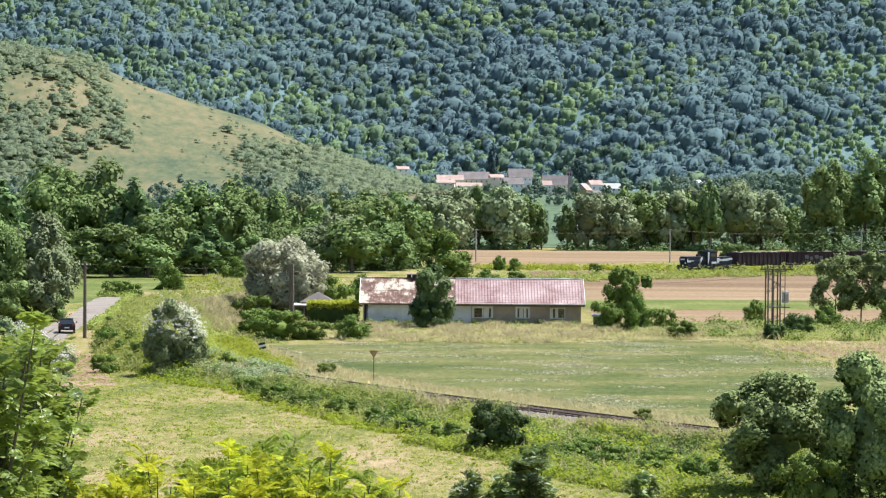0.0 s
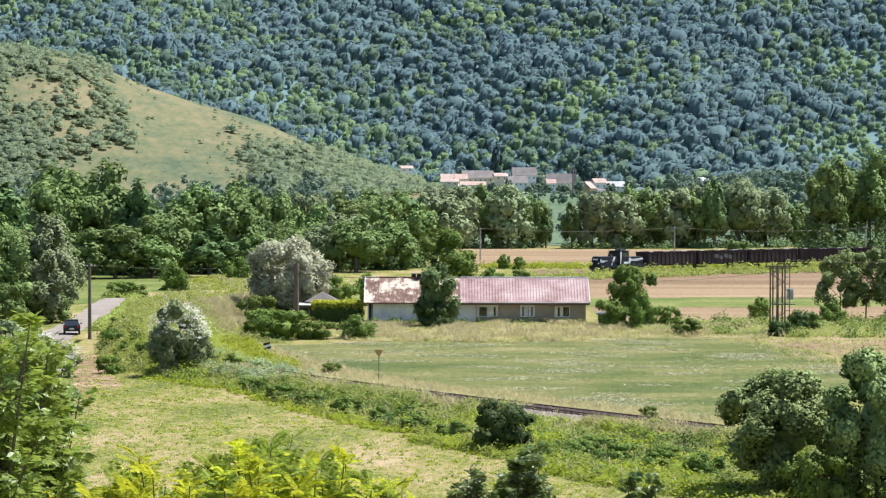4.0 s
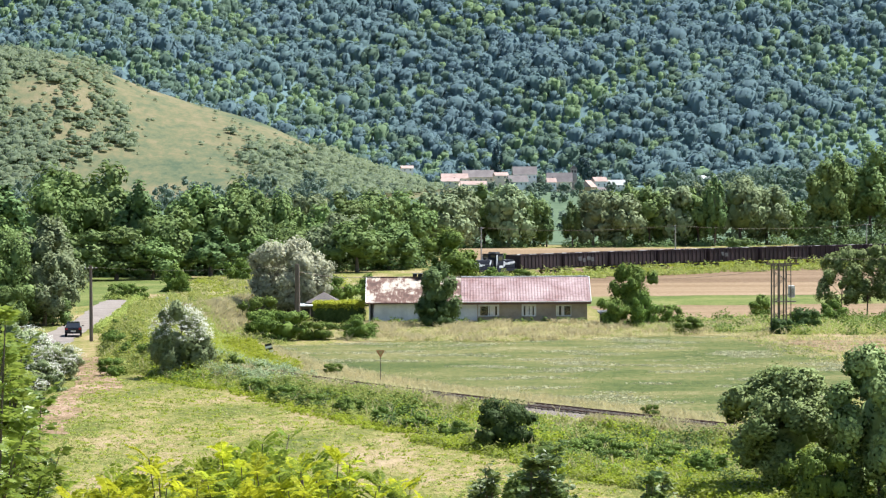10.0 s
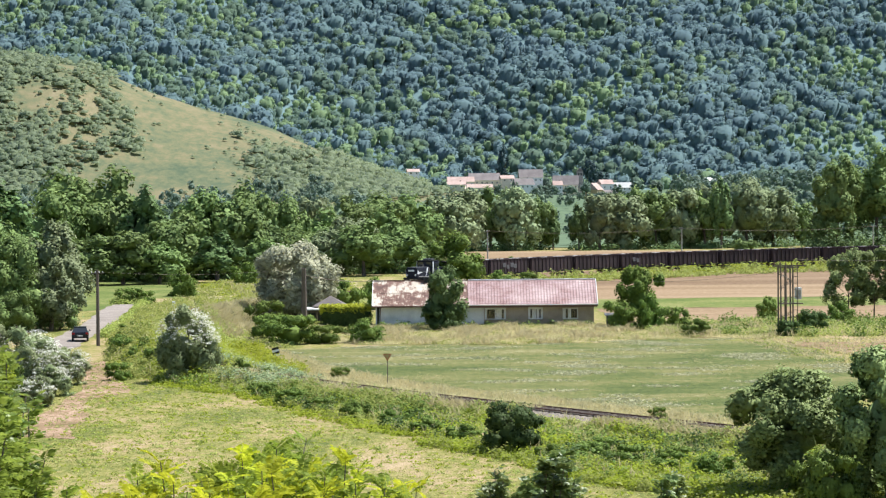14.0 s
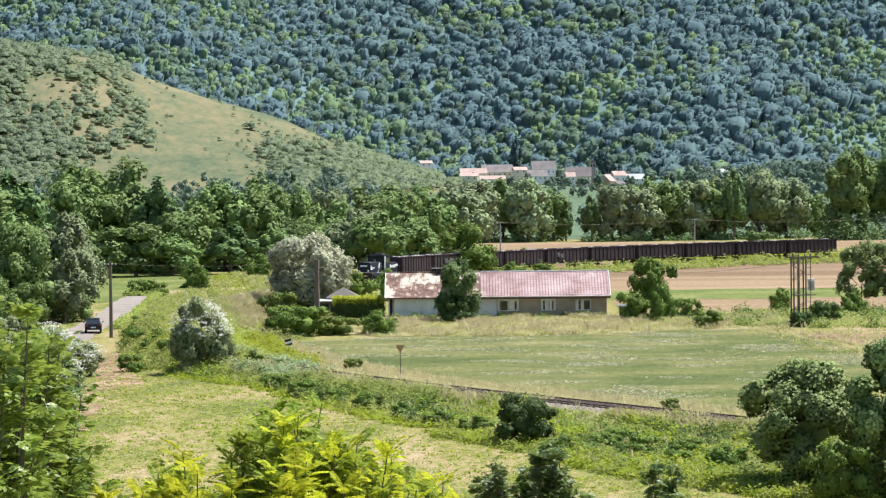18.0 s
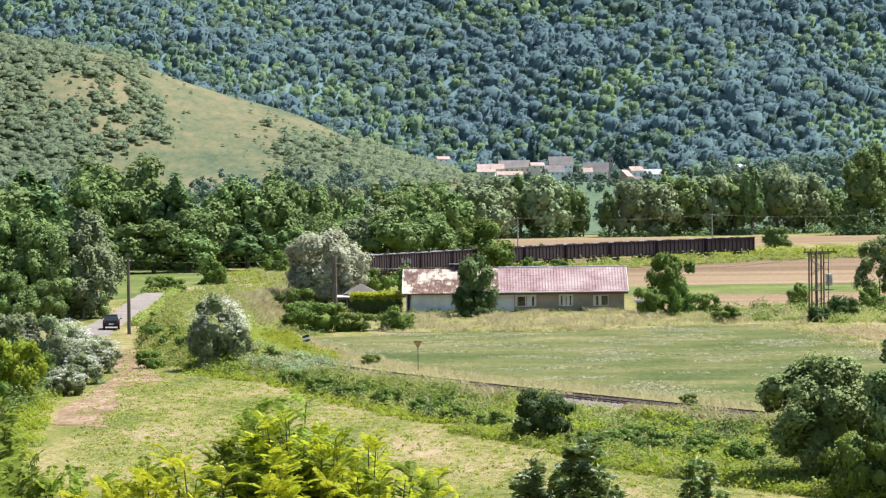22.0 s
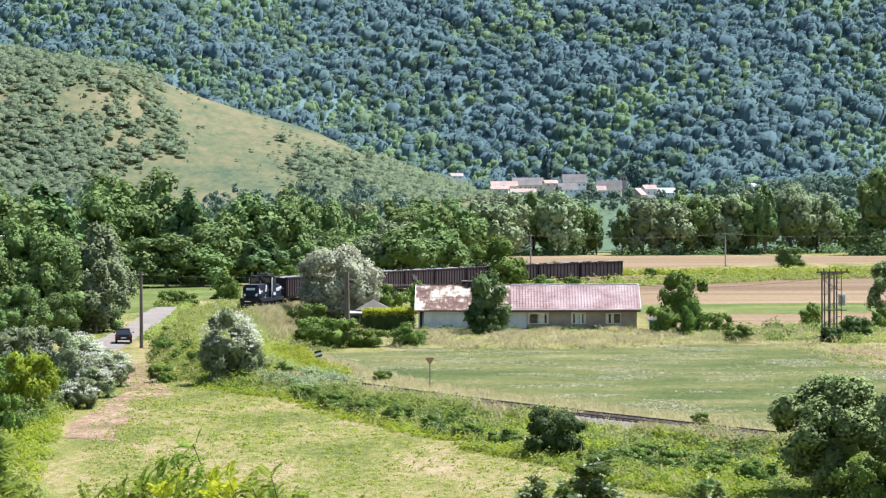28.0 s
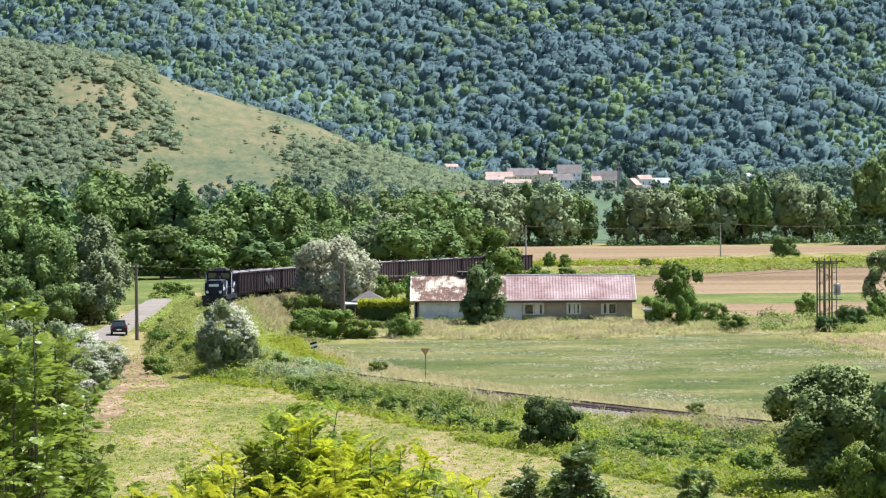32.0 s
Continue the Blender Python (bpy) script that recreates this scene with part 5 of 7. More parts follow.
for r in [(35.0, 261.4, 1.7, 2.8), (38.6, 268.5, 2.5, 3.8)]:
    plant("dark_bush", "bush", *r, "dark low bush at the tower's foot", "bush", "bushes at the tower")
for r in [(9.5, 137.5, 1.3, 2.6), (11.5, 134.2, 1.2, 2.4), (7.8, 141, 1.1, 2.3), (13.6, 131, 1.4, 2.6), (5.6, 140.4, 1.0, 2.2), (0.8, 152, 1.1, 2.4), (-1.6, 157, 1.2, 2.6), (-4.0, 163.4, 1.0, 2.2), (-6.5, 168.4, 1.2, 2.5), (-9, 173.8, 1.1, 2.4), (-11.5, 180, 1.2, 2.6), (-2.5, 166, 0.9, 2.0), (12.5, 139, 1.0, 2.2), (9.0, 146, 0.9, 2.0), (-14.0, 187, 1.2, 2.6)]:
    plant("bush", "bush", *r, "low leafy bush on the railway bank", "bush", "bank bushes")
plant("dark_bush", "bush", 3.5, 145.5, 3.1, 4.7, "compact dark green hawthorn bush on the bank", "bush")
plant("dark_bush", "bush", -24.9, 283.4, 2.1, 2.1, "small dark conical bush in dry grass", "bush")
plant("elder", "bush", -21.4, 203.5, 6.2, 6.2, "flowering elder bush with creamy white heads", "bush", "flowering bushes", 330)
plant("elder", "bush", -33.6, 200.5, 4.7, 6.0, "flowering elder bush with creamy white heads", "bush", "flowering bushes", 150)
plant("elder", "bush", -31.6, 192.0, 3.6, 4.6, "flowering elder bush with creamy white heads", "bush", "flowering bushes", 90)
plant("elder", "bush", -37.6, 199.3, 5.0, 6.4, "flowering elder bush with creamy white heads", "bush", "flowering bushes", 120)
for r in [(16.8, 124.3, 6.4, 6.6), (20.9, 120.4, 7.6, 6.2), (25.0, 119, 8.0, 6.4)]:
    plant("tall_bush", "bush", *r, "tall dense grey-green willow bush", "bush", "tall bushes")
plant("bush", "bush", 17.8, 118.3, 2.9, 3.6, "lush green shrub before the tall bushes", "bush")
for r in [(-36.5, 190, 3.6, 4.6), (-33.0, 186, 2.8, 3.6), (-37.5, 180, 3.4, 4.4), (-36, 168, 3.2, 4.2), (-34, 150, 3.0, 4.0), (-38, 205, 3.4, 4.6), (-36.2, 214, 2.6, 3.6), (-39, 190, 3.4, 5.0), (-41, 210, 3.6, 5.0), (-43, 204, 3.6, 5.2), (-35, 176, 2.8, 4.0), (-37, 158, 3.2, 4.4), (-36.4, 226, 1.5, 2.2), (-27.2, 205.5, 1.6, 2.4), (-28, 222, 1.8, 2.6), (-17.0, 203, 1.9, 3.0), (-14.5, 199, 1.4, 2.6)]:
    plant("bush", "bush", *r, "leafy green bush in the roadside thicket", "bush", "roadside thicket")
for r in [(-31.2, 201, 2.6, 4.2), (-30.4, 190, 2.4, 3.8), (-32.2, 212, 2.4, 4.0), (-29.9, 180, 2.2, 3.4), (-33.4, 206, 3.0, 4.4), (-35.0, 214, 2.8, 4.4)]:
    plant("elder", "bush", *r, "grey-green shrub in the roadside thicket", "bush", "roadside thicket", 60)
plant("gold", "bush", -32.0, 172.0, 4.9, 4.2, "drooping yellow-green shrub at the field border", "bush")
plant("bush", "bush", -31.0, 159.9, 2.8, 2.4, "dark green shrub at the field border", "bush")
plant("bush", "bush", -30.0, 141, 3.2, 3.6, "dark green shrub at the field border", "bush")
for x, y, h, w in [(38, 1790, 36, 8.8), (101, 1790, 27, 13.5), (110, 1800, 17, 13), (55, 1780, 15, 10), (68, 1785, 13, 9)]:
    plant("poplar" if w < 9 else "cedar", "tree", x, y, h, w, "tall dark poplar beside the village" if w < 9 else "dark evergreen tree among the village houses", "tree")

for b, y, h, w in [(-0.002, 1712, 9, 9), (0.0085, 1700, 6, 8), (0.0195, 1712, 9, 8), (0.0262, 1722, 11, 7), (0.0365, 1705, 9, 10), (0.0415, 1700, 8, 9), (0.048, 1702, 8, 10), (0.0545, 1712, 10, 9), (0.0668, 1706, 7, 8), (0.075, 1715, 9, 11), (0.082, 1720, 8, 11), (0.091, 1720, 9, 12), (0.017, 1765, 12, 10), (0.0385, 1770, 14, 9), (0.0345, 1690, 7, 9), (0.0275, 1692, 6, 8)]:
    plant("village", "tree", b * y, y, h, w, "dark leafy garden tree between the village houses", "tree", "village trees")

# ---- the house by the track ----
M_PLASTER = plain_mat("old_white_plaster", (0.52, 0.53, 0.53), (0.78, 0.78, 0.76), 0.7, 0.9, bump=0.3)
M_RENDER = plain_mat("bare_grey_render", (0.27, 0.215, 0.165), (0.44, 0.37, 0.29), 0.6, 0.95, bump=0.4)
M_TILE = plain_mat("faded_red_tile", (0.28, 0.155, 0.14), (0.60, 0.46, 0.44), 0.45, 0.75, bump=0.3)
M_TRIM = plain_mat("brown_fascia", (0.10, 0.055, 0.045), (0.19, 0.11, 0.09), 2.0, 0.8)
M_WHITE = plain_mat("white_paint", (0.62, 0.62, 0.60), (0.82, 0.82, 0.80), 2.0, 0.6)
M_DARK = plain_mat("dark_opening", (0.012, 0.012, 0.012), (0.03, 0.03, 0.028), 2.0, 0.8)
M_CONCRETE = plain_mat("weathered_concrete", (0.26, 0.25, 0.23), (0.42, 0.40, 0.37), 1.2, 0.9)
M_TIMBER = plain_mat("grey_brown_timber", (0.085, 0.065, 0.05), (0.19, 0.155, 0.125), 1.5, 0.9, stretch=(4, 4, 0.4))
M_STEEL = plain_mat("rusty_paint_steel", (0.085, 0.075, 0.062), (0.20, 0.16, 0.125), 3.0, 0.7, 0.3)
M_GREYROOF = plain_mat("grey_slate", (0.085, 0.072, 0.065), (0.155, 0.135, 0.12), 1.0, 0.8)


def rusted():
    n = Nodes("rusted_sheet")
    f = n.noise(n.local((1.0, 1.0, 1.0)), 0.62, 6, 0.68)
    g = n.noise(n.local((5, 1, 1)), 1.3, 4, 0.6)
    k = n.math("ADD", n.math("MULTIPLY", f, 0.75), n.math("MULTIPLY", g, 0.25))
    c = n.ramp(k, [(0.40, (0.10, 0.055, 0.042)), (0.495, (0.19, 0.11, 0.08)), (0.535, (0.44, 0.38, 0.30)), (0.66, (0.62, 0.56, 0.46))])
    return n.finish(c, 0.75, 0.0, 0.3)


def glass_mat():
    n = Nodes("window_glass")
    return n.finish((0.03, 0.035, 0.04), 0.05, 0.0, 0.8)


def pane_mat():
    """Thin clear glass: the room shows through a faint gloss."""
    n = Nodes("clear_pane")
    clear, gloss = n.add("ShaderNodeBsdfTransparent"), n.add("ShaderNodeBsdfGlossy", Roughness=0.04)
    m = n.add("ShaderNodeMixShader", Fac=0.06)
    n.link(clear.outputs[0], m.inputs[1])
    n.link(gloss.outputs[0], m.inputs[2])
    n.link(m.outputs[0], n.out.inputs["Surface"])
    return n.mat


M_RUST = rusted()
M_GLASS = glass_mat()
M_PANE = pane_mat()


def house():
    """Long low house: walls with real openings, tiled and rusted roof halves."""
    x0, x1, d, eave, ridge = -8.5, 16.3, 7.6, 2.6, 5.0
    h = thing("house", pose(0, 285.2, 0), "long low rural house with half tiled, half rusted roof", "house")
    split = 3.8
    wins = [(4.05, 6.15), (9.0, 10.35), (12.75, 14.5)]
    lo, hi, t = 0.75, 1.95, 0.35
    part("wall", boxes(((x0 + split) / 2, t / 2, eave / 2, split - x0, t, eave)), M_PLASTER, h, "chipped white plaster front wall")
    edges = [split] + [e for w in wins for e in w] + [x1]
    rows = []
    for a, b in zip(edges[::2], edges[1::2]):
        rows.append(((a + b) / 2, t / 2, eave / 2, b - a, t, eave))
    for a, b in wins:
        rows.append(((a + b) / 2, t / 2, lo / 2, b - a, t, lo))
        rows.append(((a + b) / 2, t / 2, (hi + eave) / 2, b - a, t, eave - hi))
    for r in rows:
        part("wall", boxes(r), M_RENDER, h, "bare grey-brown rendered front wall")
    part("wall", boxes(((x0 + x1) / 2, d - t / 2, eave / 2, x1 - x0, t, eave)), M_RENDER, h)
    for x in (x0 + t / 2, x1 - t / 2):
        bm = prism([(t, 0), (d - t, 0), (d - t, eave), (d / 2, ridge - 0.35), (t, eave)], t, pose(x, 0, 0, 0, 0, 90))
        part("gable", bm, M_PLASTER if x < 0 else M_RENDER, h)
    # windows
    for (a, b), drapes, pale in zip(wins, ([(0.2, 0.3)], [(-0.17, 0.24), (0.2, 0.22)], [(-0.05, 0.2), (-0.38, 0.16)]), (True, True, False)):
        c, w = (a + b) / 2, b - a
        win = part("window", boxes((c, 0.1, lo + 0.04, w, 0.08, 0.08), (c, 0.1, hi - 0.04, w, 0.08, 0.08), (a + 0.04, 0.1, (lo + hi) / 2, 0.08, 0.08, hi - lo - 0.16), (b - 0.04, 0.1, (lo + hi) / 2, 0.08, 0.08, hi - lo - 0.16), (c, 0.1, (lo + hi) / 2, 0.09, 0.08, hi - lo - 0.16)), M_WHITE, h, "white wooden window frame")
        for s in (-1, 1):
            part("pane", boxes((c + s * (w / 4 - 0.02), 0.12, (lo + hi) / 2, w / 2 - 0.14, 0.012, hi - lo - 0.17)), M_PANE, win)
        for u, k in drapes:
            bm = bmesh.new()
            for j in range(9):
                box(bm, c + w * (u + k * (j - 4) / 9), 0.2 + 0.02 * (j % 2), (lo + hi) / 2, w * k / 9, 0.02, hi - lo - 0.12)
            part("curtain", bm, M_WHITE, win, "pale gathered curtain")
        part("sill", boxes((c, -0.05, lo - 0.03, w + 0.2, 0.3, 0.06), bevel=0.01), M_CONCRETE, h)
        part("surround", boxes((c, -0.015, hi + 0.07, w + 0.3, 0.03, 0.14), (a - 0.08, -0.015, (lo + hi) / 2, 0.14, 0.03, hi - lo), (b + 0.08, -0.015, (lo + hi) / 2, 0.14, 0.03, hi - lo)), M_PLASTER if pale else M_RENDER, h)
    # near-black sheet added behind the windows to paint the room's darkness
    part("room", boxes(((split + x1) / 2, 2.5, 1.3, x1 - split - 1, 0.1, 2.3)), M_DARK, h, "near-black sheet standing in for the unlit room")
    # roof
    over = 0.55
    run, rise = d / 2 + over, ridge - eave + 0.3
    sl = math.hypot(run, rise)
    ang = math.degrees(math.atan2(rise, run))

    def slope(s):
        return pose(0, -over, eave - 0.25, 0, 0, 0) @ Matrix.Rotation(radians(ang), 4, "X") if s > 0 else pose(0, d + over, eave - 0.25) @ Matrix.Rotation(radians(180), 4, "Z") @ Matrix.Rotation(radians(ang), 4, "X")

    for s in (1, -1):
        bm = boxes(((x0 + x1) / 2 * s, sl / 2, -0.05, x1 - x0 + 0.7, sl, 0.1))
        bmesh.ops.transform(bm, matrix=slope(s), verts=bm.verts)
        part("roof_deck", bm, M_TRIM, h)
    tx0, tx1, n = 2.0, x1 + 0.4, 15
    step = sl / n
    for k in range(n):
        bm = bmesh.new()
        m = int((tx1 - tx0) / 0.33)
        for i in range(m):
            xa = tx0 + (tx1 - tx0) * i / m
            w = (tx1 - tx0) / m
            dz = random.uniform(0, 0.012)
            rows = []
            for fx, fz in ((0.0, 0.0), (0.16, 0.028), (0.42, 0.028), (0.6, 0.008), (0.97, 0.002)):
                rows.append((bm.verts.new((xa + w * fx, step * k - 0.05, 0.075 + fz + dz)), bm.verts.new((xa + w * fx, step * (k + 1) + 0.03, 0.012 + fz + dz))))
            for p, q in zip(rows, rows[1:]):
                bm.faces.new((p[0], q[0], q[1], p[1]))
        bmesh.ops.transform(bm, matrix=slope(1), verts=bm.verts)
        part("tile_course", bm, M_TILE, h, "faded pinkish-red roof tiles")
    bm = boxes((-(tx0 + tx1) / 2, sl / 2, 0.03, tx1 - tx0, sl, 0.06))
    bmesh.ops.transform(bm, matrix=slope(-1), verts=bm.verts)
    part("roof_slope", bm, M_TILE, h)
    rx0, rx1 = x0 - 0.35, 1.96
    for i in range(9):
        for j in range(2):
            a = rx0 + (rx1 - rx0) * i / 9
            w = (rx1 - rx0) / 9
            bm = boxes((a + w / 2, sl * (0.25 + 0.5 * j), 0.03 + 0.02 * (j + i % 2), w + 0.03, sl * 0.5 + 0.05, 0.03))
            box(bm, a, sl * (0.25 + 0.5 * j), 0.075, 0.05, sl * 0.5, 0.05)
            bmesh.ops.transform(bm, matrix=slope(1), verts=bm.verts)
            part("roof_sheet", bm, M_RUST, h, "flaking white and rust-brown metal sheet")
    bm = boxes((-(rx0 + rx1) / 2, sl / 2, 0.03, rx1 - rx0, sl, 0.06))
    bmesh.ops.transform(bm, matrix=slope(-1), verts=bm.verts)
    part("roof_slope", bm, M_RUST, h)
    rz = eave - 0.25 + rise + 0.08
    part("ridge_cap", boxes(((tx0 + tx1) / 2, d / 2, rz, tx1 - tx0, 0.32, 0.12), bevel=0.04), M_WHITE, h, "pale mortared ridge tiles")
    part("ridge_cap", boxes(((rx0 + rx1) / 2, d / 2, rz, rx1 - rx0, 0.3, 0.1), bevel=0.03), M_RUST, h)
    part("fascia", boxes(((tx0 + tx1) / 2, -over - 0.03, eave - 0.36, tx1 - tx0, 0.05, 0.26)), M_TRIM, h)
    part("gutter", boxes(((tx0 + tx1) / 2, -over - 0.12, eave - 0.2, tx1 - tx0, 0.13, 0.1), bevel=0.03), M_WHITE, h, "pale metal gutter")
    part("fascia", boxes(((rx0 + rx1) / 2, -over - 0.03, eave - 0.3, rx1 - rx0, 0.05, 0.16)), M_TRIM, h)
    for x in (x0 - 0.38, x1 + 0.43):
        bm = boxes((x, sl / 2, 0.02, 0.06, sl, 0.22))
        bmesh.ops.transform(bm, matrix=slope(1), verts=bm.verts)
        part("verge_board", bm, M_WHITE, h)
    part("drainpipe", tube([(x0 + 0.55, -0.08, 0.0), (x0 + 0.55, -0.08, 2.1), (x0 + 0.55, -over, 2.3)], [0.06, 0.06, 0.06], 8), M_TRIM, h)
    # near-black strip put in for the shadow at the left corner
    part("buttress", boxes((x0 + 0.3, -0.04, 1.1, 0.3, 0.08, 2.2)), M_DARK, h, "dark strip put in for corner shadow")
    for x in (-3.3, -2.7):
        chim = part("chimney", boxes((x, d / 2 - 0.6 * (x + 3), 5.0, 0.5, 0.5, 1.0), bevel=0.02), M_DARK, h, "sooty brick chimney")
        part("chimney_cap", boxes((x, d / 2 - 0.6 * (x + 3), 5.54, 0.62, 0.62, 0.08)), M_CONCRETE, chim)


house()


def shed(name, x, y, w, d, h, roof, label, roof_mat, wall_mat):
    s = thing(name, pose(x, y, 0), label, "shed")
    part("wall", boxes((0, 0, h / 2, w, d, h)), wall_mat, s)
    bm = bmesh.new()
    o = 0.25
    c = [bm.verts.new((sx * (w / 2 + o), sy * (d / 2 + o), h)) for sx, sy in ((-1, -1), (1, -1), (1, 1), (-1, 1))]
    if roof == "hip":
        top = bm.verts.new((0, 0, h + w * 0.33))
        for i in range(4):
            bm.faces.new((c[i], c[(i + 1) % 4], top))
        bm.faces.new(c[::-1])
    else:
        bmesh.ops.delete(bm, geom=c, context="VERTS")
        box(bm, 0, 0, h + 0.1, w + 2 * o, d + 2 * o, 0.14, m=Matrix.Rotation(radians(3), 4, "X"))
    part("roof", bm, roof_mat, s)
    part("door", boxes((0.2, -d / 2 - 0.02, h * 0.42, 0.8, 0.05, h * 0.8)), M_DARK, s)


shed("garden_shed", -14.0, 293.5, 3.6, 3.4, 2.1, "hip", "small garden shed with a grey-brown pyramid roof", M_GREYROOF, M_TIMBER)
shed("lean_to", -16.2, 291.5, 1.5, 1.6, 1.75, "flat", "low lean-to with a flat white roof", M_WHITE, M_TIMBER)
shed("tool_shed", 18.6, 281.0, 2.2, 1.8, 1.3, "flat", "low dark tool shed with a greenish roof", M_CONCRETE, M_DARK)


def hedge(x, y, w, d, h):
    rng = np.random.default_rng(3)
    s = thing("hedge", pose(x, y, 0), "clipped box-shaped hedge with sunlight coloured into its top", "hedge")
    n = 4200
    p = rng.uniform(-0.5, 0.5, (n, 3))
    ax = rng.choice(3, n, p=[0.15, 0.4, 0.45])
    sg = np.where(rng.random(n) < 0.5, -1.0, 1.0)
    nrm = np.zeros((n, 3))
    for k in range(3):
        i = ax == k
        ss = np.where(k == 2, 1.0, sg[i])
        p[i, k] = 0.5 * ss
        nrm[i, k] = ss
    c = p * (w, d, h) * (1, 1, 1) + (0, 0, h / 2) + rng.normal(size=(n, 3)) * 0.15
    core, f = cube_dirs(4)
    core = np.clip(core * 1.6, -0.92, 0.92) * (w / 2, d / 2, h / 2) + (0, 0, h / 2)
    # upper leaves get a sunlit colour, the rest a shaded one
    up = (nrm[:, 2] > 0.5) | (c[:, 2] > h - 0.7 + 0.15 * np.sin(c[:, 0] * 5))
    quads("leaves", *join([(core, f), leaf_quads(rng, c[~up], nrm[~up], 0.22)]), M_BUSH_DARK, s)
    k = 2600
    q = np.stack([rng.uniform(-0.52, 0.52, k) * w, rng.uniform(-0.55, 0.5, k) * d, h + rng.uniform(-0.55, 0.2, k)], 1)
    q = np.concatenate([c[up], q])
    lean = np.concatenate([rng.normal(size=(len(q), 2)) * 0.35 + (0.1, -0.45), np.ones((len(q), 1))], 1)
    quads("top_leaves", *leaf_quads(rng, q, lean, 0.22), M_HEDGE_LIT, s, "sunlit yellow-green young top leaves")


hedge(-12.0, 288.0, 5.6, 2.2, 2.25)


# ---- posts, poles, wires ----
def pole(x, y, h, r, label, arms=1, lean=0.0, material=M_TIMBER):
    p = thing("utility_pole", pose(x, y, 0, 0, lean, 0), label, "utility pole", "utility poles")
    part("shaft", tube([(0, 0, -0.3), (0, 0, h * 0.5), (0, 0, h)], [r * 1.15, r, r * 0.8], 10), material, p)
    for k in range(arms):
        z = h - 0.35 - 0.5 * k
        arm = part("crossarm", boxes((0, -r, z, 1.3, 0.09, 0.1)), M_STEEL, p)
        for o in (-0.55, -0.2, 0.2, 0.55):
            bm = bmesh.new()
            disc(bm, (o, -r, z + 0.12), (0, 0, 1), 0.045, 0.16, 8)
            part("insulator", bm, M_WHITE, arm)
    return p


pole(-35.6, 253.4, 7.7, 0.17, "brown timber utility pole beside the road")
pole(-16.4, 281.5, 6.9, 0.30, "thick weathered timber pole before the silvery tree", arms=0)
pole(8.2, 545, 7.2, 0.14, "slim grey concrete pole beyond the house", material=M_CONCRETE)
pole(50.6, 548, 7.4, 0.14, "slim grey concrete pole in the grain field", material=M_CONCRETE)
pole(93, 552, 7.4, 0.14, "slim grey concrete pole in the grain field", material=M_CONCRETE)
strapped = part("strapped_post", boxes((-16.4, 281.1, 3.4, 0.42, 0.3, 6.9)), M_TIMBER, None)
tagged(strapped, "second timber post strapped to the thick pole", "post")


def wire(a, b, sag, r=0.012):
    n = 14
    pts = [Vector(a).lerp(Vector(b), k / n) - Vector((0, 0, sag * 4 * (k / n) * (1 - k / n))) for k in range(n + 1)]
    ob = part("overhead_wire", tube(pts, [r] * (n + 1), 4), M_STEEL, None)
    tagged(ob, "thin sagging overhead wire", "wire", "overhead wires")


wire((8.2, 545, 7.0), (50.6, 548, 7.2), 0.8, 0.03)
wire((50.6, 548, 7.2), (93, 552, 7.2), 0.8, 0.03)
wire((93, 552, 7.2), (150, 556, 7.4), 0.8, 0.03)
wire((-16.4, 281.5, 6.1), (-8.7, 287, 5.2), 0.3, 0.03)
wire((-35.6, 253.4, 7.5), (-16.4, 281.5, 6.9), 0.5, 0.008)
wire((36.0, 262, 7.9), (62, 275, 8.2), 0.5, 0.015)
wire((16.6, 288, 5.0), (35.2, 262, 6.8), 0.6, 0.015)


def tower():
    """Open lattice transformer stand."""
    t = thing("transformer_tower", pose(35.4, 263, 0, 0, 0, 8), "rusty open lattice transformer tower with a grey box", "tower")
    hh = 7.2
    for sx in (-0.95, 0.35):
        for sy in (-0.5, 0.5):
            part("leg", boxes((sx, sy, hh / 2, 0.13, 0.13, hh)), M_STEEL, t)
    part("post", tube([(-0.3, 0, 0), (-0.3, 0, hh)], [0.15, 0.13], 8), M_TIMBER, t, "round timber centre post")
    for i in range(9):
        z0, z1 = 0.8 * i, 0.8 * (i + 1)
        for sy in (-0.5, 0.5):
            a, b = (0.35, -0.95) if i % 2 else (-0.95, 0.35)
            if i % 2 == 0 or i > 5:
                part("brace", tube([(a * 0.99, sy, z0), (b * 0.99, sy, z1)], [0.035, 0.035], 4), M_STEEL, t)
    for i in range(10):
        part("rung", boxes((0.62, -0.5, 0.7 * i + 0.5, 0.45, 0.05, 0.05)), M_STEEL, t)
    part("ladder_rail", boxes((0.86, -0.5, hh / 2, 0.07, 0.07, hh)), M_STEEL, t)
    part("platform", boxes((0.3, 0, 3.25, 2.2, 1.3, 0.1)), M_STEEL, t)
    bx = part("transformer_box", boxes((1.05, 0, 4.3, 0.62, 0.6, 1.25), bevel=0.04), M_WHITE, t, "pale grey transformer box")
    for i in range(5):
        part("fin", boxes((0.8 + 0.12 * i, -0.34, 4.25, 0.03, 0.1, 0.9)), M_CONCRETE, bx)
    part("top_beam", boxes((0.1, 0, hh, 3.6, 0.12, 0.16)), M_STEEL, t)
    part("top_beam", boxes((0.1, 0.5, hh - 0.2, 2.4, 0.1, 0.12)), M_STEEL, t)
    for i in range(6):
        bm = disc(bmesh.new(), (-1.5 + 0.62 * i, 0, hh + 0.22), (0, 0, 1), 0.07, 0.28, 8)
        part("insulator", bm, M_TRIM, t, "brown porcelain insulator")
    part("cabinet", boxes((-0.3, -0.2, 0.75, 1.0, 0.7, 1.1), bevel=0.03), M_CONCRETE, t, "grey metal switch cabinet")


tower()


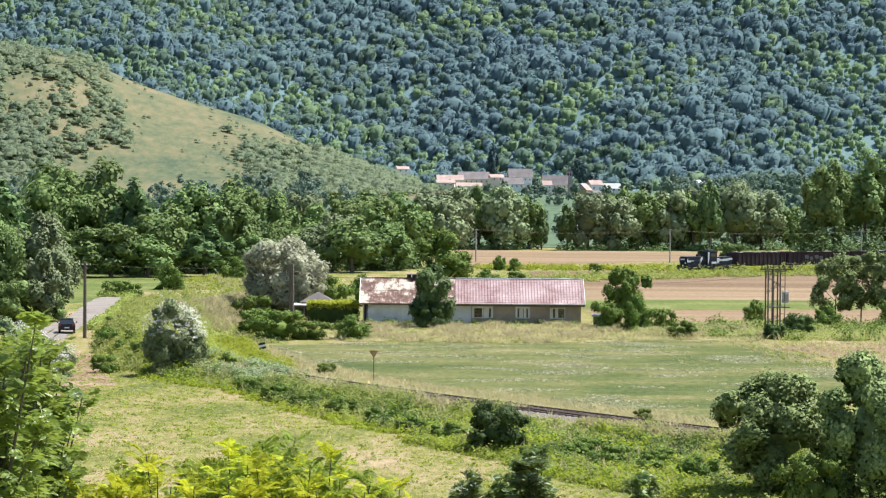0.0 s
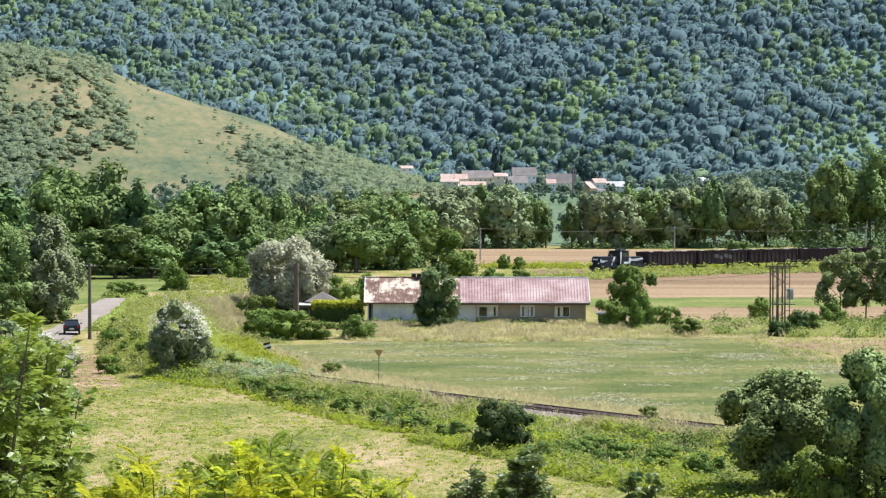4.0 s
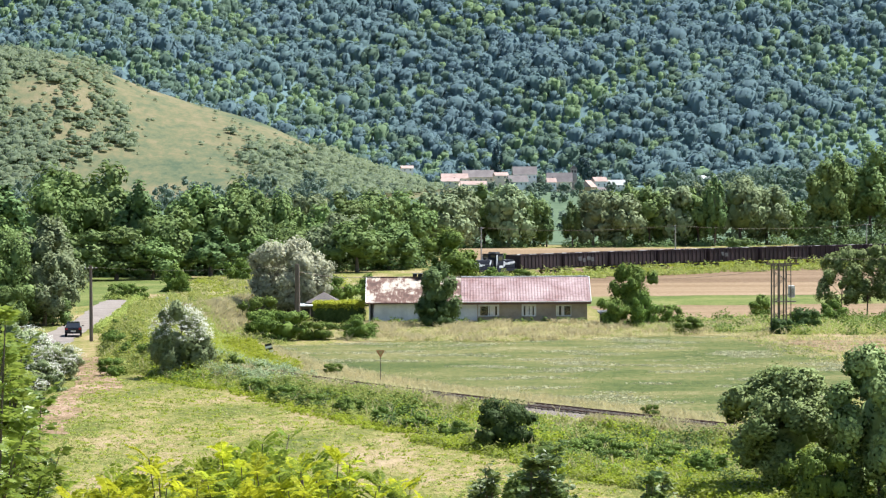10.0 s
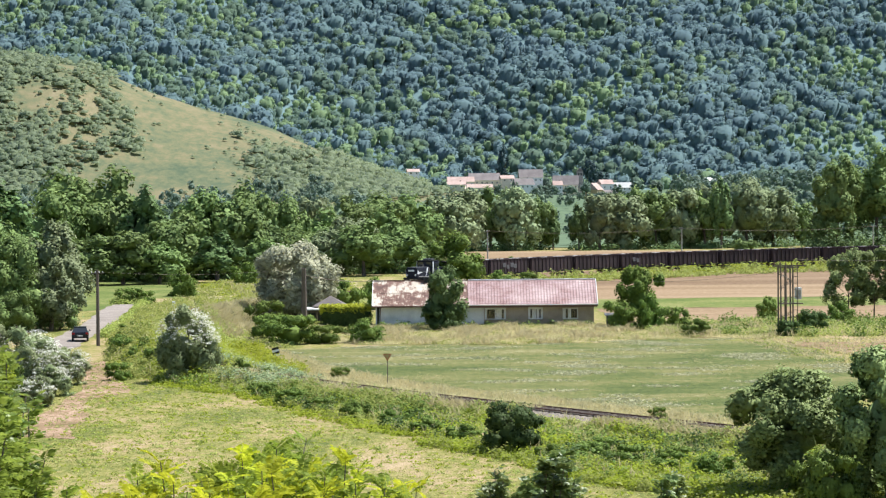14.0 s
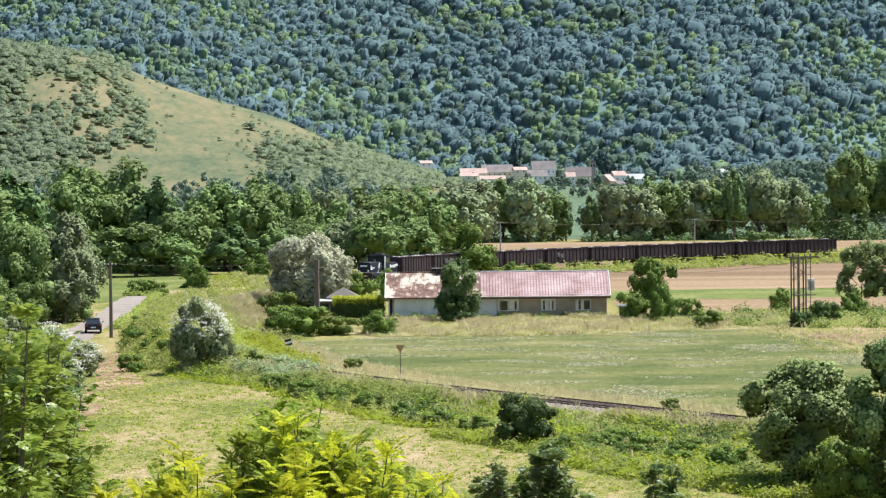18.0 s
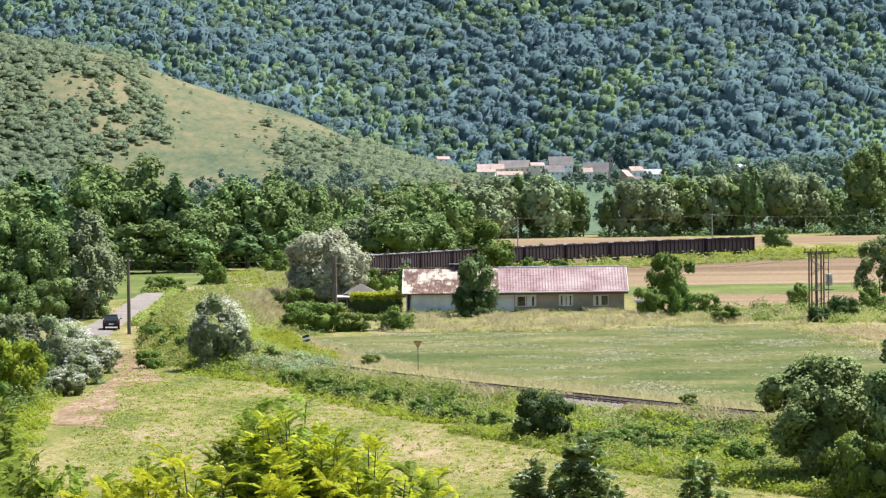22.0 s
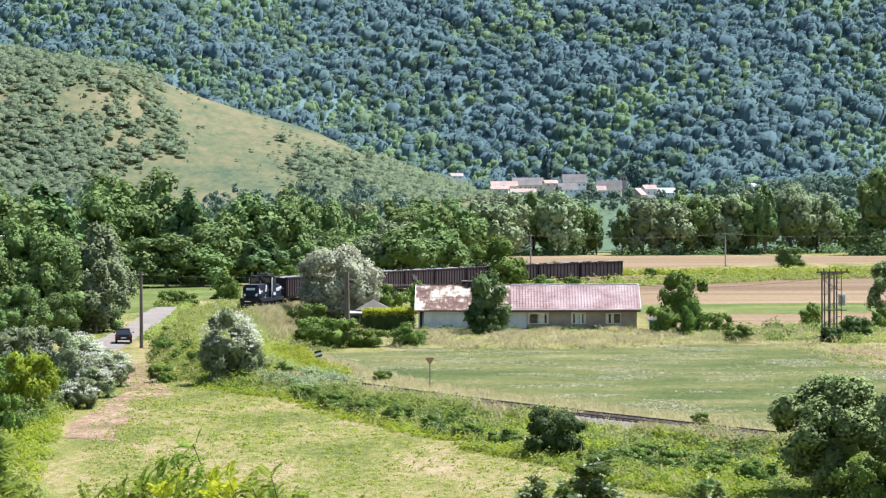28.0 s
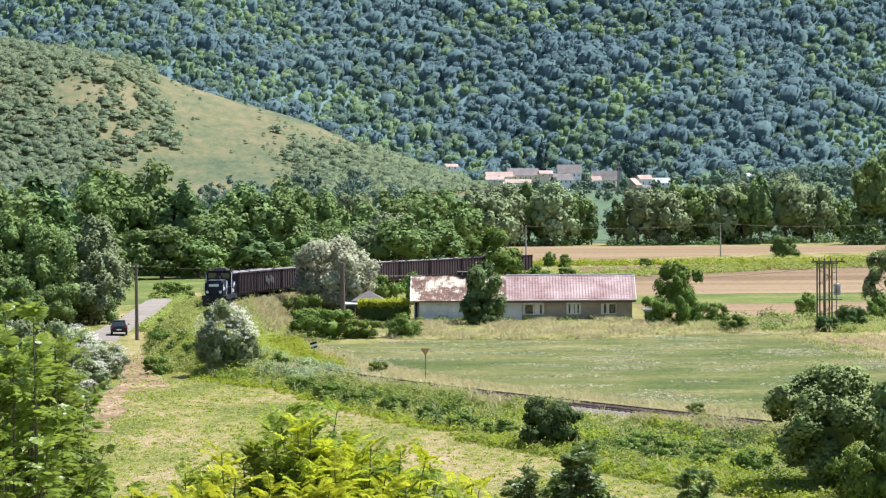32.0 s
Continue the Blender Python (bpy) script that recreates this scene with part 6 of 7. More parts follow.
def yield_sign():
    s = thing("road_sign", pose(-5.0, 197.5, 0, 0, 0, -4), "weathered triangular warning sign on a thin post", "road sign")
    part("post", tube([(0, 0.03, 0), (0, 0.03, 2.45)], [0.035, 0.035], 8), M_STEEL, s)
    m_o = plain_mat("faded_sign_red", (0.28, 0.12, 0.05), (0.42, 0.20, 0.09), 4, 0.6)
    m_y = plain_mat("faded_sign_yellow", (0.30, 0.24, 0.10), (0.42, 0.35, 0.16), 4, 0.6)
    face = part("plate", prism([(-0.36, 2.5), (0.36, 2.5), (0.0, 1.9)], 0.02), m_o, s, "faded orange-red border")
    part("inner_face", prism([(-0.2, 2.42), (0.2, 2.42), (0.0, 2.08)], 0.03, pose(0, -0.012, 0)), m_y, face)


def marker():
    s = thing("track_marker", pose(-15.6, 227, 0, 0, -14, 10), "black and white striped marker board by the track", "track marker")
    part("post", boxes((0, 0.05, 0.6, 0.08, 0.08, 1.2)), M_CONCRETE, s)
    for i in range(4):
        part("stripe", boxes((0, 0, 0.62 + 0.2 * i, 0.62, 0.04, 0.2)), M_DARK if i % 2 else M_WHITE, s, "black stripe" if i % 2 else "white stripe")


yield_sign()
marker()


def railing(x0, y0, x1, y1, label):
    """Steel guard rail at the road crossing."""
    s = thing("guard_rail", Matrix(), label, "guard rail", "guard rails")
    a, b = Vector((x0, y0, 0)), Vector((x1, y1, 0))
    part("beam", tube([a + Vector((0, 0, 0.95)), b + Vector((0, 0, 0.95))], [0.07, 0.07], 6), M_STEEL, s)
    part("beam", tube([a + Vector((0, 0, 0.55)), b + Vector((0, 0, 0.55))], [0.05, 0.05], 6), M_STEEL, s)
    for k in range(9):
        p = a.lerp(b, k / 8)
        part("post", boxes((p.x, p.y, 0.5, 0.1, 0.1, 1.0)), M_STEEL, s)


railing(-31.4, 268, -34.6, 300, "dark steel guard rail along the crossing")
part("abutment", boxes((0, 0, 0.55, 0.5, 3.0, 1.3), bevel=0.05), M_CONCRETE, None)
ab = bpy.data.objects["abutment"]
ab.matrix_world = pose(-30.6, 300, 0, 0, 0, 6)
tagged(ab, "pale concrete kerb wall beside the track", "wall")
ab.name = "kerb_wall"
for x, y in ((-34.4, 312), (-29.6, 306)):
    st = thing("white_post", pose(x, y, 0), "short white concrete post by the track", "post", "white posts")
    part("shaft", boxes((0, 0, 1.0, 0.34, 0.3, 2.0), bevel=0.04), M_WHITE, st)


# ---- parked cars ----
M_CARBODY = plain_mat("dark_car_paint", (0.012, 0.013, 0.016), (0.02, 0.021, 0.025), 1.0, 0.25, 0.3, 0.6, 0.0)
M_CARBLUE = plain_mat("blue_car_paint", (0.02, 0.06, 0.16), (0.03, 0.08, 0.2), 1.0, 0.25, 0.3, 0.6, 0.0)
M_TYRE = plain_mat("tyre_rubber", (0.012, 0.012, 0.012), (0.03, 0.03, 0.03), 4, 0.9)
M_CHROME = plain_mat("wheel_alloy", (0.4, 0.4, 0.4), (0.55, 0.55, 0.55), 3, 0.35, 0.9)
M_LAMP_RED = plain_mat("red_lamp_glass", (0.25, 0.01, 0.01), (0.4, 0.02, 0.02), 3, 0.2)
M_PLATE = plain_mat("plate_white", (0.6, 0.6, 0.6), (0.75, 0.75, 0.75), 3, 0.5)


def car(m, label, paint):
    """A hatchback; it faces along +y."""
    c = thing("car", m, label, "car", "parked cars")
    side = [(-2.05, 0.35), (-2.1, 0.75), (-2.0, 0.98), (-1.2, 1.02), (0.75, 1.0), (1.7, 0.86), (2.1, 0.68), (2.12, 0.35)]
    bm = prism([(x, z) for x, z in side], 1.74, Matrix.Rotation(radians(90), 4, "Z"))
    bmesh.ops.bevel(bm, geom=bm.edges[:], offset=0.07, segments=2, affect="EDGES")
    body = part("body", bm, paint, c)
    cab = [(-1.95, 0.95), (-1.6, 1.44), (-0.2, 1.5), (0.9, 0.98)]
    bm = prism(cab, 1.56, Matrix.Rotation(radians(90), 4, "Z"))
    for v in bm.verts:
        if v.co.z > 1.2:
            v.co.x *= 0.84
    part("glasshouse", bm, M_GLASS, c, "dark tinted windows")
    bm = boxes((0, -0.85, 1.5, 1.26, 1.45, 0.05), bevel=0.02)
    part("roof", bm, paint, c)
    for sx in (-1, 1):
        for y in (-1.3, 1.35):
            w = part("wheel", disc(bmesh.new(), (sx * 0.76, y, 0.32), (1, 0, 0), 0.32, 0.2, 20), M_TYRE, c)
            part("rim", disc(bmesh.new(), (sx * 0.83, y, 0.32), (1, 0, 0), 0.2, 0.08, 14), M_CHROME, w)
        part("tail_lamp", boxes((sx * 0.7, -2.05, 0.85, 0.26, 0.1, 0.2), bevel=0.02), M_LAMP_RED, body)
        part("headlamp", boxes((sx * 0.66, 2.05, 0.72, 0.34, 0.1, 0.14), bevel=0.02), M_PLATE, body)
        part("mirror", boxes((sx * 0.98, 0.55, 1.05, 0.2, 0.1, 0.14), bevel=0.03), paint, c)
    part("bumper", boxes((0, -2.1, 0.48, 1.66, 0.12, 0.22), bevel=0.04), M_TYRE, c)
    part("number_plate", boxes((0, -2.17, 0.62, 0.52, 0.02, 0.12)), M_PLATE, c)
    return c


car(pose(-38.7, 262.2, 0.06, 0, 0, 8), "black hatchback parked at the roadside", M_CARBODY)
car(pose(-53.5, 256, 0.02, 0, 0, 80), "dark blue car parked behind the bushes", M_CARBLUE)

# ---- the village under the mountain ----
M_VWALL = plain_mat("village_cream_wall", (0.66, 0.58, 0.44), (0.80, 0.73, 0.58), 0.2, 0.9)
M_VWHITE = plain_mat("village_white_wall", (0.70, 0.70, 0.68), (0.82, 0.82, 0.80), 0.2, 0.9)
M_VORANGE = plain_mat("village_ochre_wall", (0.56, 0.40, 0.22), (0.68, 0.51, 0.30), 0.2, 0.9)
M_VRED = plain_mat("village_red_roof", (0.36, 0.26, 0.22), (0.50, 0.38, 0.33), 0.2, 0.9, 0.0, 0.15)
M_VBROWN = plain_mat("village_brown_roof", (0.165, 0.146, 0.138), (0.260, 0.235, 0.222), 0.2, 0.9, 0.0, 0.15)

M_VPALE = plain_mat("village_pale_roof", (0.44, 0.45, 0.42), (0.58, 0.58, 0.54), 0.2, 0.8)


def village_house(x, y, w, d, h, rh, turn, wall, roof, label, lift=0.0):
    z = float(land(x, y)) + lift
    s = thing("village_house", pose(x, y, z, 0, 0, turn), label, "house", "village houses")
    deep = max(lift, 0) + 2.5
    part("wall", boxes((0, 0, (h - deep) / 2, w, d, h + deep)), wall, s)
    o = 0.5
    bm = prism([(-d / 2 - o, h - 0.1), (d / 2 + o, h - 0.1), (0, h + rh)], w + 1.0, Matrix.Rotation(radians(90), 4, "Z"))
    r = part("roof", bm, roof, s)
    part("chimney", boxes((w * 0.22, 0.6, h + rh * 0.9, 0.7, 0.7, 1.8)), M_VBROWN, r)
    k = max(2, int(w / 3.2))
    for i in range(k):
        u = -w / 2 + w * (i + 0.5) / k
        win = part("window", boxes((u, -d / 2 - 0.02, h * 0.55, 1.1, 0.08, 1.3)), M_VWHITE, s)
        part("pane", boxes((u, -d / 2 - 0.06, h * 0.55, 0.9, 0.04, 1.1)), M_GLASS, win)


# bearing, distance, base height, width, depth, wall height, roof height, turn, wall, roof
VILLAGE = [
    (0.0045, 1738, 19.7, 18, 9, 4.0, 3.4, 4, 0, 0), (0.0029, 1722, 18.5, 12, 8, 3.2, 2.0, -6, 0, 0), (0.0139, 1745, 20.5, 21, 12, 4.0, 5.0, 2, 0, 1),
    (0.0121, 1716, 15.8, 17, 8, 3.6, 2.4, 0, 0, 0), (0.0229, 1735, 22.8, 9, 7, 2.8, 2.2, 12, 0, 0), (0.0324, 1748, 22.0, 16, 10, 4.2, 5.6, 3, 1, 1),
    (0.0295, 1726, 18.1, 13, 9, 3.0, 4.4, 14, 1, 1), (0.0463, 1736, 17.3, 17, 10, 3.6, 6.4, -4, 0, 1), (0.0430, 1722, 16.6, 6, 7, 4.0, 3.0, 8, 1, 0),
    (0.0576, 1722, 11.9, 9, 9, 5.4, 4.6, 62, 2, 0), (0.0621, 1734, 15.8, 9, 8, 5.4, 3.0, 20, 1, 0), (0.0634, 1712, 11.9, 7, 7, 3.2, 2.0, 5, 1, 1),
    (0.0693, 1738, 16.6, 14, 8, 2.0, 3.6, -16, 1, 2), (0.0963, 1745, 21.3, 9, 8, 1.8, 2.0, 0, 1, 1), (0.1053, 1745, 21.3, 12, 8, 1.4, 2.4, 6, 1, 2),
    (0.1469, 1740, 18.2, 10, 8, 2.2, 1.8, 10, 1, 0), (-0.0144, 1742, 28.4, 8, 7, 2.6, 1.8, 10, 1, 0)]
for view_x, y, z, w, d, h, rh, turn, wl, rf in VILLAGE:
    x = view_x * y
    village_house(x, y, w, d, h, rh, turn, (M_VWALL, M_VWHITE, M_VORANGE)[wl], (M_VRED, M_VBROWN, M_VPALE)[rf], "village house with %s walls and a %s roof" % (("cream", "white", "ochre")[wl], ("faded red", "grey-brown", "pale sheet")[rf]), z - float(land(x, y)))


def church_tower(x, y):
    z = 17.5
    s = thing("church_tower", pose(x, y, z), "square grey church tower with a low roof", "tower")
    part("shaft", boxes((0, 0, 4.5, 4.2, 4.2, 16), bevel=0.1), M_CONCRETE, s)
    bm = prism([(-2.5, 12.5), (2.5, 12.5), (0, 15.0)], 5.0)
    part("roof", bm, M_VBROWN, s)
    for o in (-0.9, 0.9):
        part("louvre", boxes((o, -2.13, 10.6, 0.9, 0.06, 1.8)), M_DARK, s)


church_tower(90.5, 1742)
sh = thing("barn", pose(-84.5, 414, 8.2, 0, 0, 6), "pale-roofed barn half hidden in the wood", "barn")
part("wall", boxes((0, 0, -3.6, 9, 6, 9.2)), M_TIMBER, sh)
part("roof", prism([(-3.5, 0.9), (3.5, 0.9), (0, 1.05)], 10, Matrix.Rotation(radians(90), 4, "Z")), M_WHITE, sh, "pale sheet roof")

# ---- the goods train ----
M_LOCO = plain_mat("loco_dark_blue", (0.014, 0.016, 0.026), (0.030, 0.034, 0.048), 0.8, 0.7, 0.0, 0.12)
M_LWHITE = plain_mat("loco_white", (0.52, 0.54, 0.57), (0.70, 0.72, 0.75), 1.0, 0.5)
M_LGREY = plain_mat("loco_grey_roof", (0.05, 0.055, 0.06), (0.10, 0.105, 0.11), 1.0, 0.6)
M_WAGON = plain_mat("wagon_brown", (0.020, 0.0125, 0.015), (0.050, 0.029, 0.033), 0.5, 0.8, 0.0, 0.3, 0.3, stretch=(1, 1, 0.3))
M_UNDER = plain_mat("running_gear_black", (0.012, 0.012, 0.012), (0.035, 0.032, 0.03), 2, 0.8)
M_LOAD = plain_mat("grey_load", (0.16, 0.155, 0.15), (0.34, 0.33, 0.32), 1.2, 0.95, bump=0.8)
M_SCRAWL = plain_mat("pale_scrawl", (0.06, 0.055, 0.06), (0.12, 0.115, 0.12), 2, 0.7)


def bogie(parent, x, name="bogie"):
    b = part(name, boxes((x, 0.95, 0.55, 2.6, 0.14, 0.3), (x, -0.95, 0.55, 2.6, 0.14, 0.3), (x, 0, 0.6, 0.5, 1.9, 0.3)), M_UNDER, parent)
    for dx in (-0.9, 0.9):
        part("wheelset", disc(disc(disc(bmesh.new(), (x + dx, 0.72, 0.46), (0, 1, 0), 0.46, 0.13, 20), (x + dx, -0.72, 0.46), (0, 1, 0), 0.46, 0.13, 20), (x + dx, 0, 0.46), (0, 1, 0), 0.08, 1.4, 8), M_RAIL, b)


def buffers(parent, x, sx):
    for y in (-0.88, 0.88):
        part("buffer", disc(disc(bmesh.new(), (x + sx * 0.25, y, 1.05), (1, 0, 0), 0.1, 0.5, 10), (x + sx * 0.5, y, 1.05), (1, 0, 0), 0.22, 0.05, 14), M_UNDER, parent)


def loco():
    """Hood diesel, front towards +x, rail head at z = 0; the tall cab stands between two hoods."""
    l = thing("locomotive", Matrix(), "dark blue and white hood diesel locomotive", "locomotive", "goods train")
    part("underframe", boxes((0, 0, 1.25, 14.4, 2.8, 0.35), bevel=0.05), M_UNDER, l)
    hood = part("front_hood", boxes((4.1, 0, 2.25, 6.0, 2.1, 1.75), bevel=0.2), M_LOCO, l)
    part("hood_roof", boxes((4.1, 0, 3.14, 5.6, 1.7, 0.06), bevel=0.02), M_LGREY, hood, "pale grey hood top")
    rear = part("rear_hood", boxes((-4.5, 0, 2.15, 5.0, 2.3, 1.6), bevel=0.18), M_LOCO, l)
    part("hood_roof", boxes((-4.5, 0, 2.97, 4.6, 1.8, 0.06), bevel=0.02), M_LGREY, rear, "pale grey hood top")
    cab = part("cab", boxes((-0.5, 0, 2.75, 2.9, 2.9, 2.7), bevel=0.14), M_LOCO, l)
    for s in (-1, 1):
        m = pose(0, s * 1.06, 0)
        part("swoosh", prism([(6.9, 2.0), (6.9, 2.75), (6.5, 2.45), (4.8, 2.3), (4.6, 2.15), (5.4, 2.0)], 0.04, m), M_LWHITE, hood, "white painted swoosh")
        part("flash", prism([(2.9, 1.45), (3.5, 1.45), (2.6, 3.05), (2.0, 3.05)], 0.05, m), M_LWHITE, hood, "slanted white flash")
        m = pose(0, s * 1.16, 0)
        part("swoosh", prism([(-2.05, 1.7), (-2.05, 2.75), (-2.6, 2.8), (-3.2, 2.5), (-6.7, 2.75), (-6.9, 2.45), (-5.0, 2.15), (-3.0, 2.2), (-2.5, 1.7)], 0.04, m), M_LWHITE, rear, "white painted swoosh")
        for k in range(4):
            part("door_panel", boxes((1.6 + 1.2 * k, s * 1.07, 1.85, 1.1, 0.03, 0.7)), M_LOCO, hood)
        part("grille", boxes((1.75, s * 1.07, 2.6, 0.9, 0.05, 0.8)), M_UNDER, hood)
        part("cab_pillar", prism([(0.98, 1.45), (1.0, 1.45), (1.0, 4.0), (0.55, 4.0), (0.62, 2.7)], 0.05, pose(0, s * 1.46, 0)), M_LWHITE, cab, "slanted white band")
        part("cab_panel", boxes((-0.9, s * 1.46, 1.85, 1.5, 0.04, 0.4)), M_LWHITE, cab, "white lower cab side")
        part("side_window", boxes((-0.6, s * 1.46, 3.35, 1.7, 0.05, 0.7)), M_GLASS, cab)
        part("front_window", boxes((0.96, s * 0.75, 3.6, 0.05, 0.95, 0.62)), M_GLASS, cab)
        part("rear_window", boxes((-1.96, s * 0.75, 3.55, 0.05, 0.95, 0.6)), M_GLASS, cab)
        part("handrail", tube([(7.0, s * 1.38, 2.4), (1.1, s * 1.38, 2.4)], [0.025, 0.025], 5), M_LGREY, l)
        part("handrail", tube([(-2.1, s * 1.38, 2.4), (-7.0, s * 1.38, 2.4)], [0.025, 0.025], 5), M_LGREY, l)
        for x in (7.0, 5.0, 3.0, -4.6, -7.0):
            part("handrail_post", tube([(x, s * 1.38, 1.4), (x, s * 1.38, 2.4)], [0.02, 0.02], 5), M_LGREY, l)
        part("walkway_skirt", boxes((0, s * 1.4, 1.2, 13.0, 0.05, 0.45)), M_LOCO, l)
        part("headlight", disc(bmesh.new(), (7.12, s * 0.75, 1.85), (1, 0, 0), 0.16, 0.06, 12), M_LWHITE, hood)
        buffers(l, 7.2 * s, s)
        part("step", boxes((s * 6.8, 1.3, 0.7, 0.5, 0.3, 0.06), (s * 6.8, -1.3, 0.7, 0.5, 0.3, 0.06), (s * 6.8, 1.3, 1.0, 0.5, 0.3, 0.06), (s * 6.8, -1.3, 1.0, 0.5, 0.3, 0.06)), M_UNDER, l)
    part("nose_panel", boxes((7.11, 0, 2.6, 0.05, 1.1, 0.28)), M_LWHITE, hood, "pale nose panel")
    part("exhaust", boxes((2.4, 0, 3.35, 0.8, 0.6, 0.45), bevel=0.05), M_UNDER, hood)
    part("cab_roof", boxes((-0.5, 0, 4.15, 3.3, 2.9, 0.14), bevel=0.05), M_UNDER, l)
    part("roof_unit", boxes((-0.9, 0, 4.36, 1.7, 1.5, 0.3), bevel=0.06), M_LGREY, l, "pale roof-mounted unit")
    part("fuel_tank", boxes((0, 0, 0.75, 2.6, 2.4, 0.7), bevel=0.15), M_UNDER, l)
    for x in (7.2, -7.2):
        part("plough", boxes((x, 0, 0.6, 0.3, 2.6, 0.8), bevel=0.06), M_UNDER, l)
    bogie(l, 4.4)
    bogie(l, -4.4)
    for c in l.children_recursive:
        c.data.transform(Matrix.Scale(0.92, 4))
    return l


def wagon():
    """High-sided open bogie wagon, full of grey scrap."""
    w = thing("goods_wagon", Matrix(), "dark brown high-sided open goods wagon with grey load", "goods wagon", "goods train")
    L = 14.0
    part("underframe", boxes((0, 0, 1.1, L, 2.6, 0.28)), M_UNDER, w)
    for s in (-1, 1):
        sd = part("side_wall", boxes((0, s * 1.42, 2.33, L - 0.3, 0.08, 2.25)), M_WAGON, w)
        for i in range(12):
            part("stanchion", boxes((-L / 2 + 0.45 + i * (L - 0.9) / 11, s * 1.5, 2.3, 0.16, 0.12, 2.15)), M_WAGON, sd)
        part("top_rail", boxes((0, s * 1.46, 3.47, L - 0.2, 0.2, 0.14)), M_WAGON, sd)
        part("end_wall", boxes((s * (L / 2 - 0.15), 0, 2.33, 0.1, 2.76, 2.25)), M_WAGON, w)
        buffers(w, s * (L / 2), s)
    bm = bmesh.new()
    n, m = 26, 6
    rng = random.Random(4)
    vs = [[bm.verts.new((-L / 2 + 0.25 + (L - 0.5) * i / n, -1.36 + 2.72 * j / m, 3.32 + rng.uniform(-0.06, 0.14) + 0.14 * math.sin(i * 0.8))) for j in range(m + 1)] for i in range(n + 1)]
    for i in range(n):
        for j in range(m):
            bm.faces.new((vs[i][j], vs[i + 1][j], vs[i + 1][j + 1], vs[i][j + 1]))
    part("load", bm, M_LOAD, w, "pale grey scrap load")
    part("floor", boxes((0, 0, 1.3, L - 0.4, 2.7, 0.12)), M_WAGON, w)
    bogie(w, 4.7)
    bogie(w, -4.7)
    return w


ENGINE = loco()
WAGONS = [wagon()]
for k in range(9):
    WAGONS.append(copy_thing(WAGONS[0], Matrix()))
for k, rows in ((1, ((-2.0, 2.3, 0.9), (-0.8, 2.5, 1.1), (0.6, 2.2, 0.8), (1.9, 2.5, 1.0))), (4, ((2.0, 2.3, 0.8), (3.1, 2.5, 0.7)))):
    for x, z, w in rows:
        part("scrawl", boxes((x, 1.565, z, w, 0.012, 0.7), (x + 0.3, 1.568, z + 0.2, w * 0.5, 0.012, 0.3)), M_SCRAWL, WAGONS[k], "pale painted scrawl")

# ---- saplings close to the camera, bent by the wind ----
def frond(rng, root, way, length, pairs, leaf, droop):
    """One feathered leaf: leaflets along a bowed stalk."""
    side = np.cross(way, (0, 0, 1.0))
    side /= np.linalg.norm(side) + 1e-9
    up = np.cross(side, way)
    vs = []
    for k in range(pairs + 1):
        u = (k + 0.6) / (pairs + 0.6)
        c = root + way * length * u + np.array([0, 0, -1.0]) * droop * u * u * length
        for s in ((-1, 1) if k < pairs else (0,)):
            d = way * (0.35 if s else 1.0) + side * s * 0.95 + np.array([0, 0, -0.25 - 0.25 * u])
            d /= np.linalg.norm(d)
            b = np.cross(d, up + rng.normal(size=3) * 0.35)
            b /= np.linalg.norm(b) + 1e-9
            ll = leaf * (0.75 + 0.5 * math.sin(u * 2.6)) * rng.uniform(0.85, 1.15)
            vs.append([c, c + d * ll * 0.45 + b * ll * 0.2, c + d * ll, c + d * ll * 0.45 - b * ll * 0.2])
    # the stalk itself
    e = root + way * length + np.array([0, 0, -1.0]) * droop * length
    vs.append([root - side * 0.006, root + side * 0.006, e + side * 0.003, e - side * 0.003])
    return vs


def sapling(name, x, y, top, reach, fronds, leaf, length, material, label, pivot=3.6, shoots=7, simple=False, span=0.34):
    """Trunk to a pivot, above it a swaying head: shoots with leaves. Returns the head."""
    rng = np.random.default_rng(abs(int(x * 131 + y * 17 + top * 7)))
    z = float(land(x, y))
    s = thing(name, pose(x, y, z), label, "sapling", "saplings near the camera")
    zp = top - z - pivot
    part("trunk", tube([(0, 0, -0.3), (0.05, 0, zp * 0.5), (0, 0, zp + 0.1)], [0.09, 0.07, 0.05], 7), M_BARK, s)
    vs = []
    stems = []
    for k in range(shoots):
        a = rng.uniform(0, 6.28)
        r = reach * math.sqrt(rng.uniform(0.02, 1.0))
        tip = np.array([math.cos(a) * r, math.sin(a) * r, pivot * (1 - span * rng.random() ** 1.5)])
        mid = tip * (0.45, 0.45, 0.55) + rng.normal(size=3) * 0.05
        stems.append(((0, 0, 0), tuple(mid), tuple(tip)))
        for j in range(fronds):
            u = 1 - 0.42 * rng.random() ** 1.3
            p = mid + (tip - mid) * max(0, (u - 0.5) * 2) if u > 0.5 else mid * (u * 2)
            b = rng.uniform(0, 6.28)
            w = np.array([math.cos(b), math.sin(b), rng.uniform(-0.3, 0.9)])
            if u > 0.93:
                w[2] += 0.8
            w /= np.linalg.norm(w)
            if simple:
                vs.extend(frond(rng, p, w, length * rng.uniform(0.7, 1.2), 4, leaf, 0.1))
            else:
                vs.extend(frond(rng, p, w, length * rng.uniform(0.7, 1.2), 12, leaf, rng.uniform(0.1, 0.5)))
    v = np.array(vs).reshape(-1, 3)
    head = quads("crown", v, np.arange(len(v)).reshape(-1, 4), material, s)
    head.location = (0, 0, zp)
    for st in stems:
        part("shoot", tube(st, [0.035, 0.02, 0.006], 5), M_BARK, head)
    return head, zp


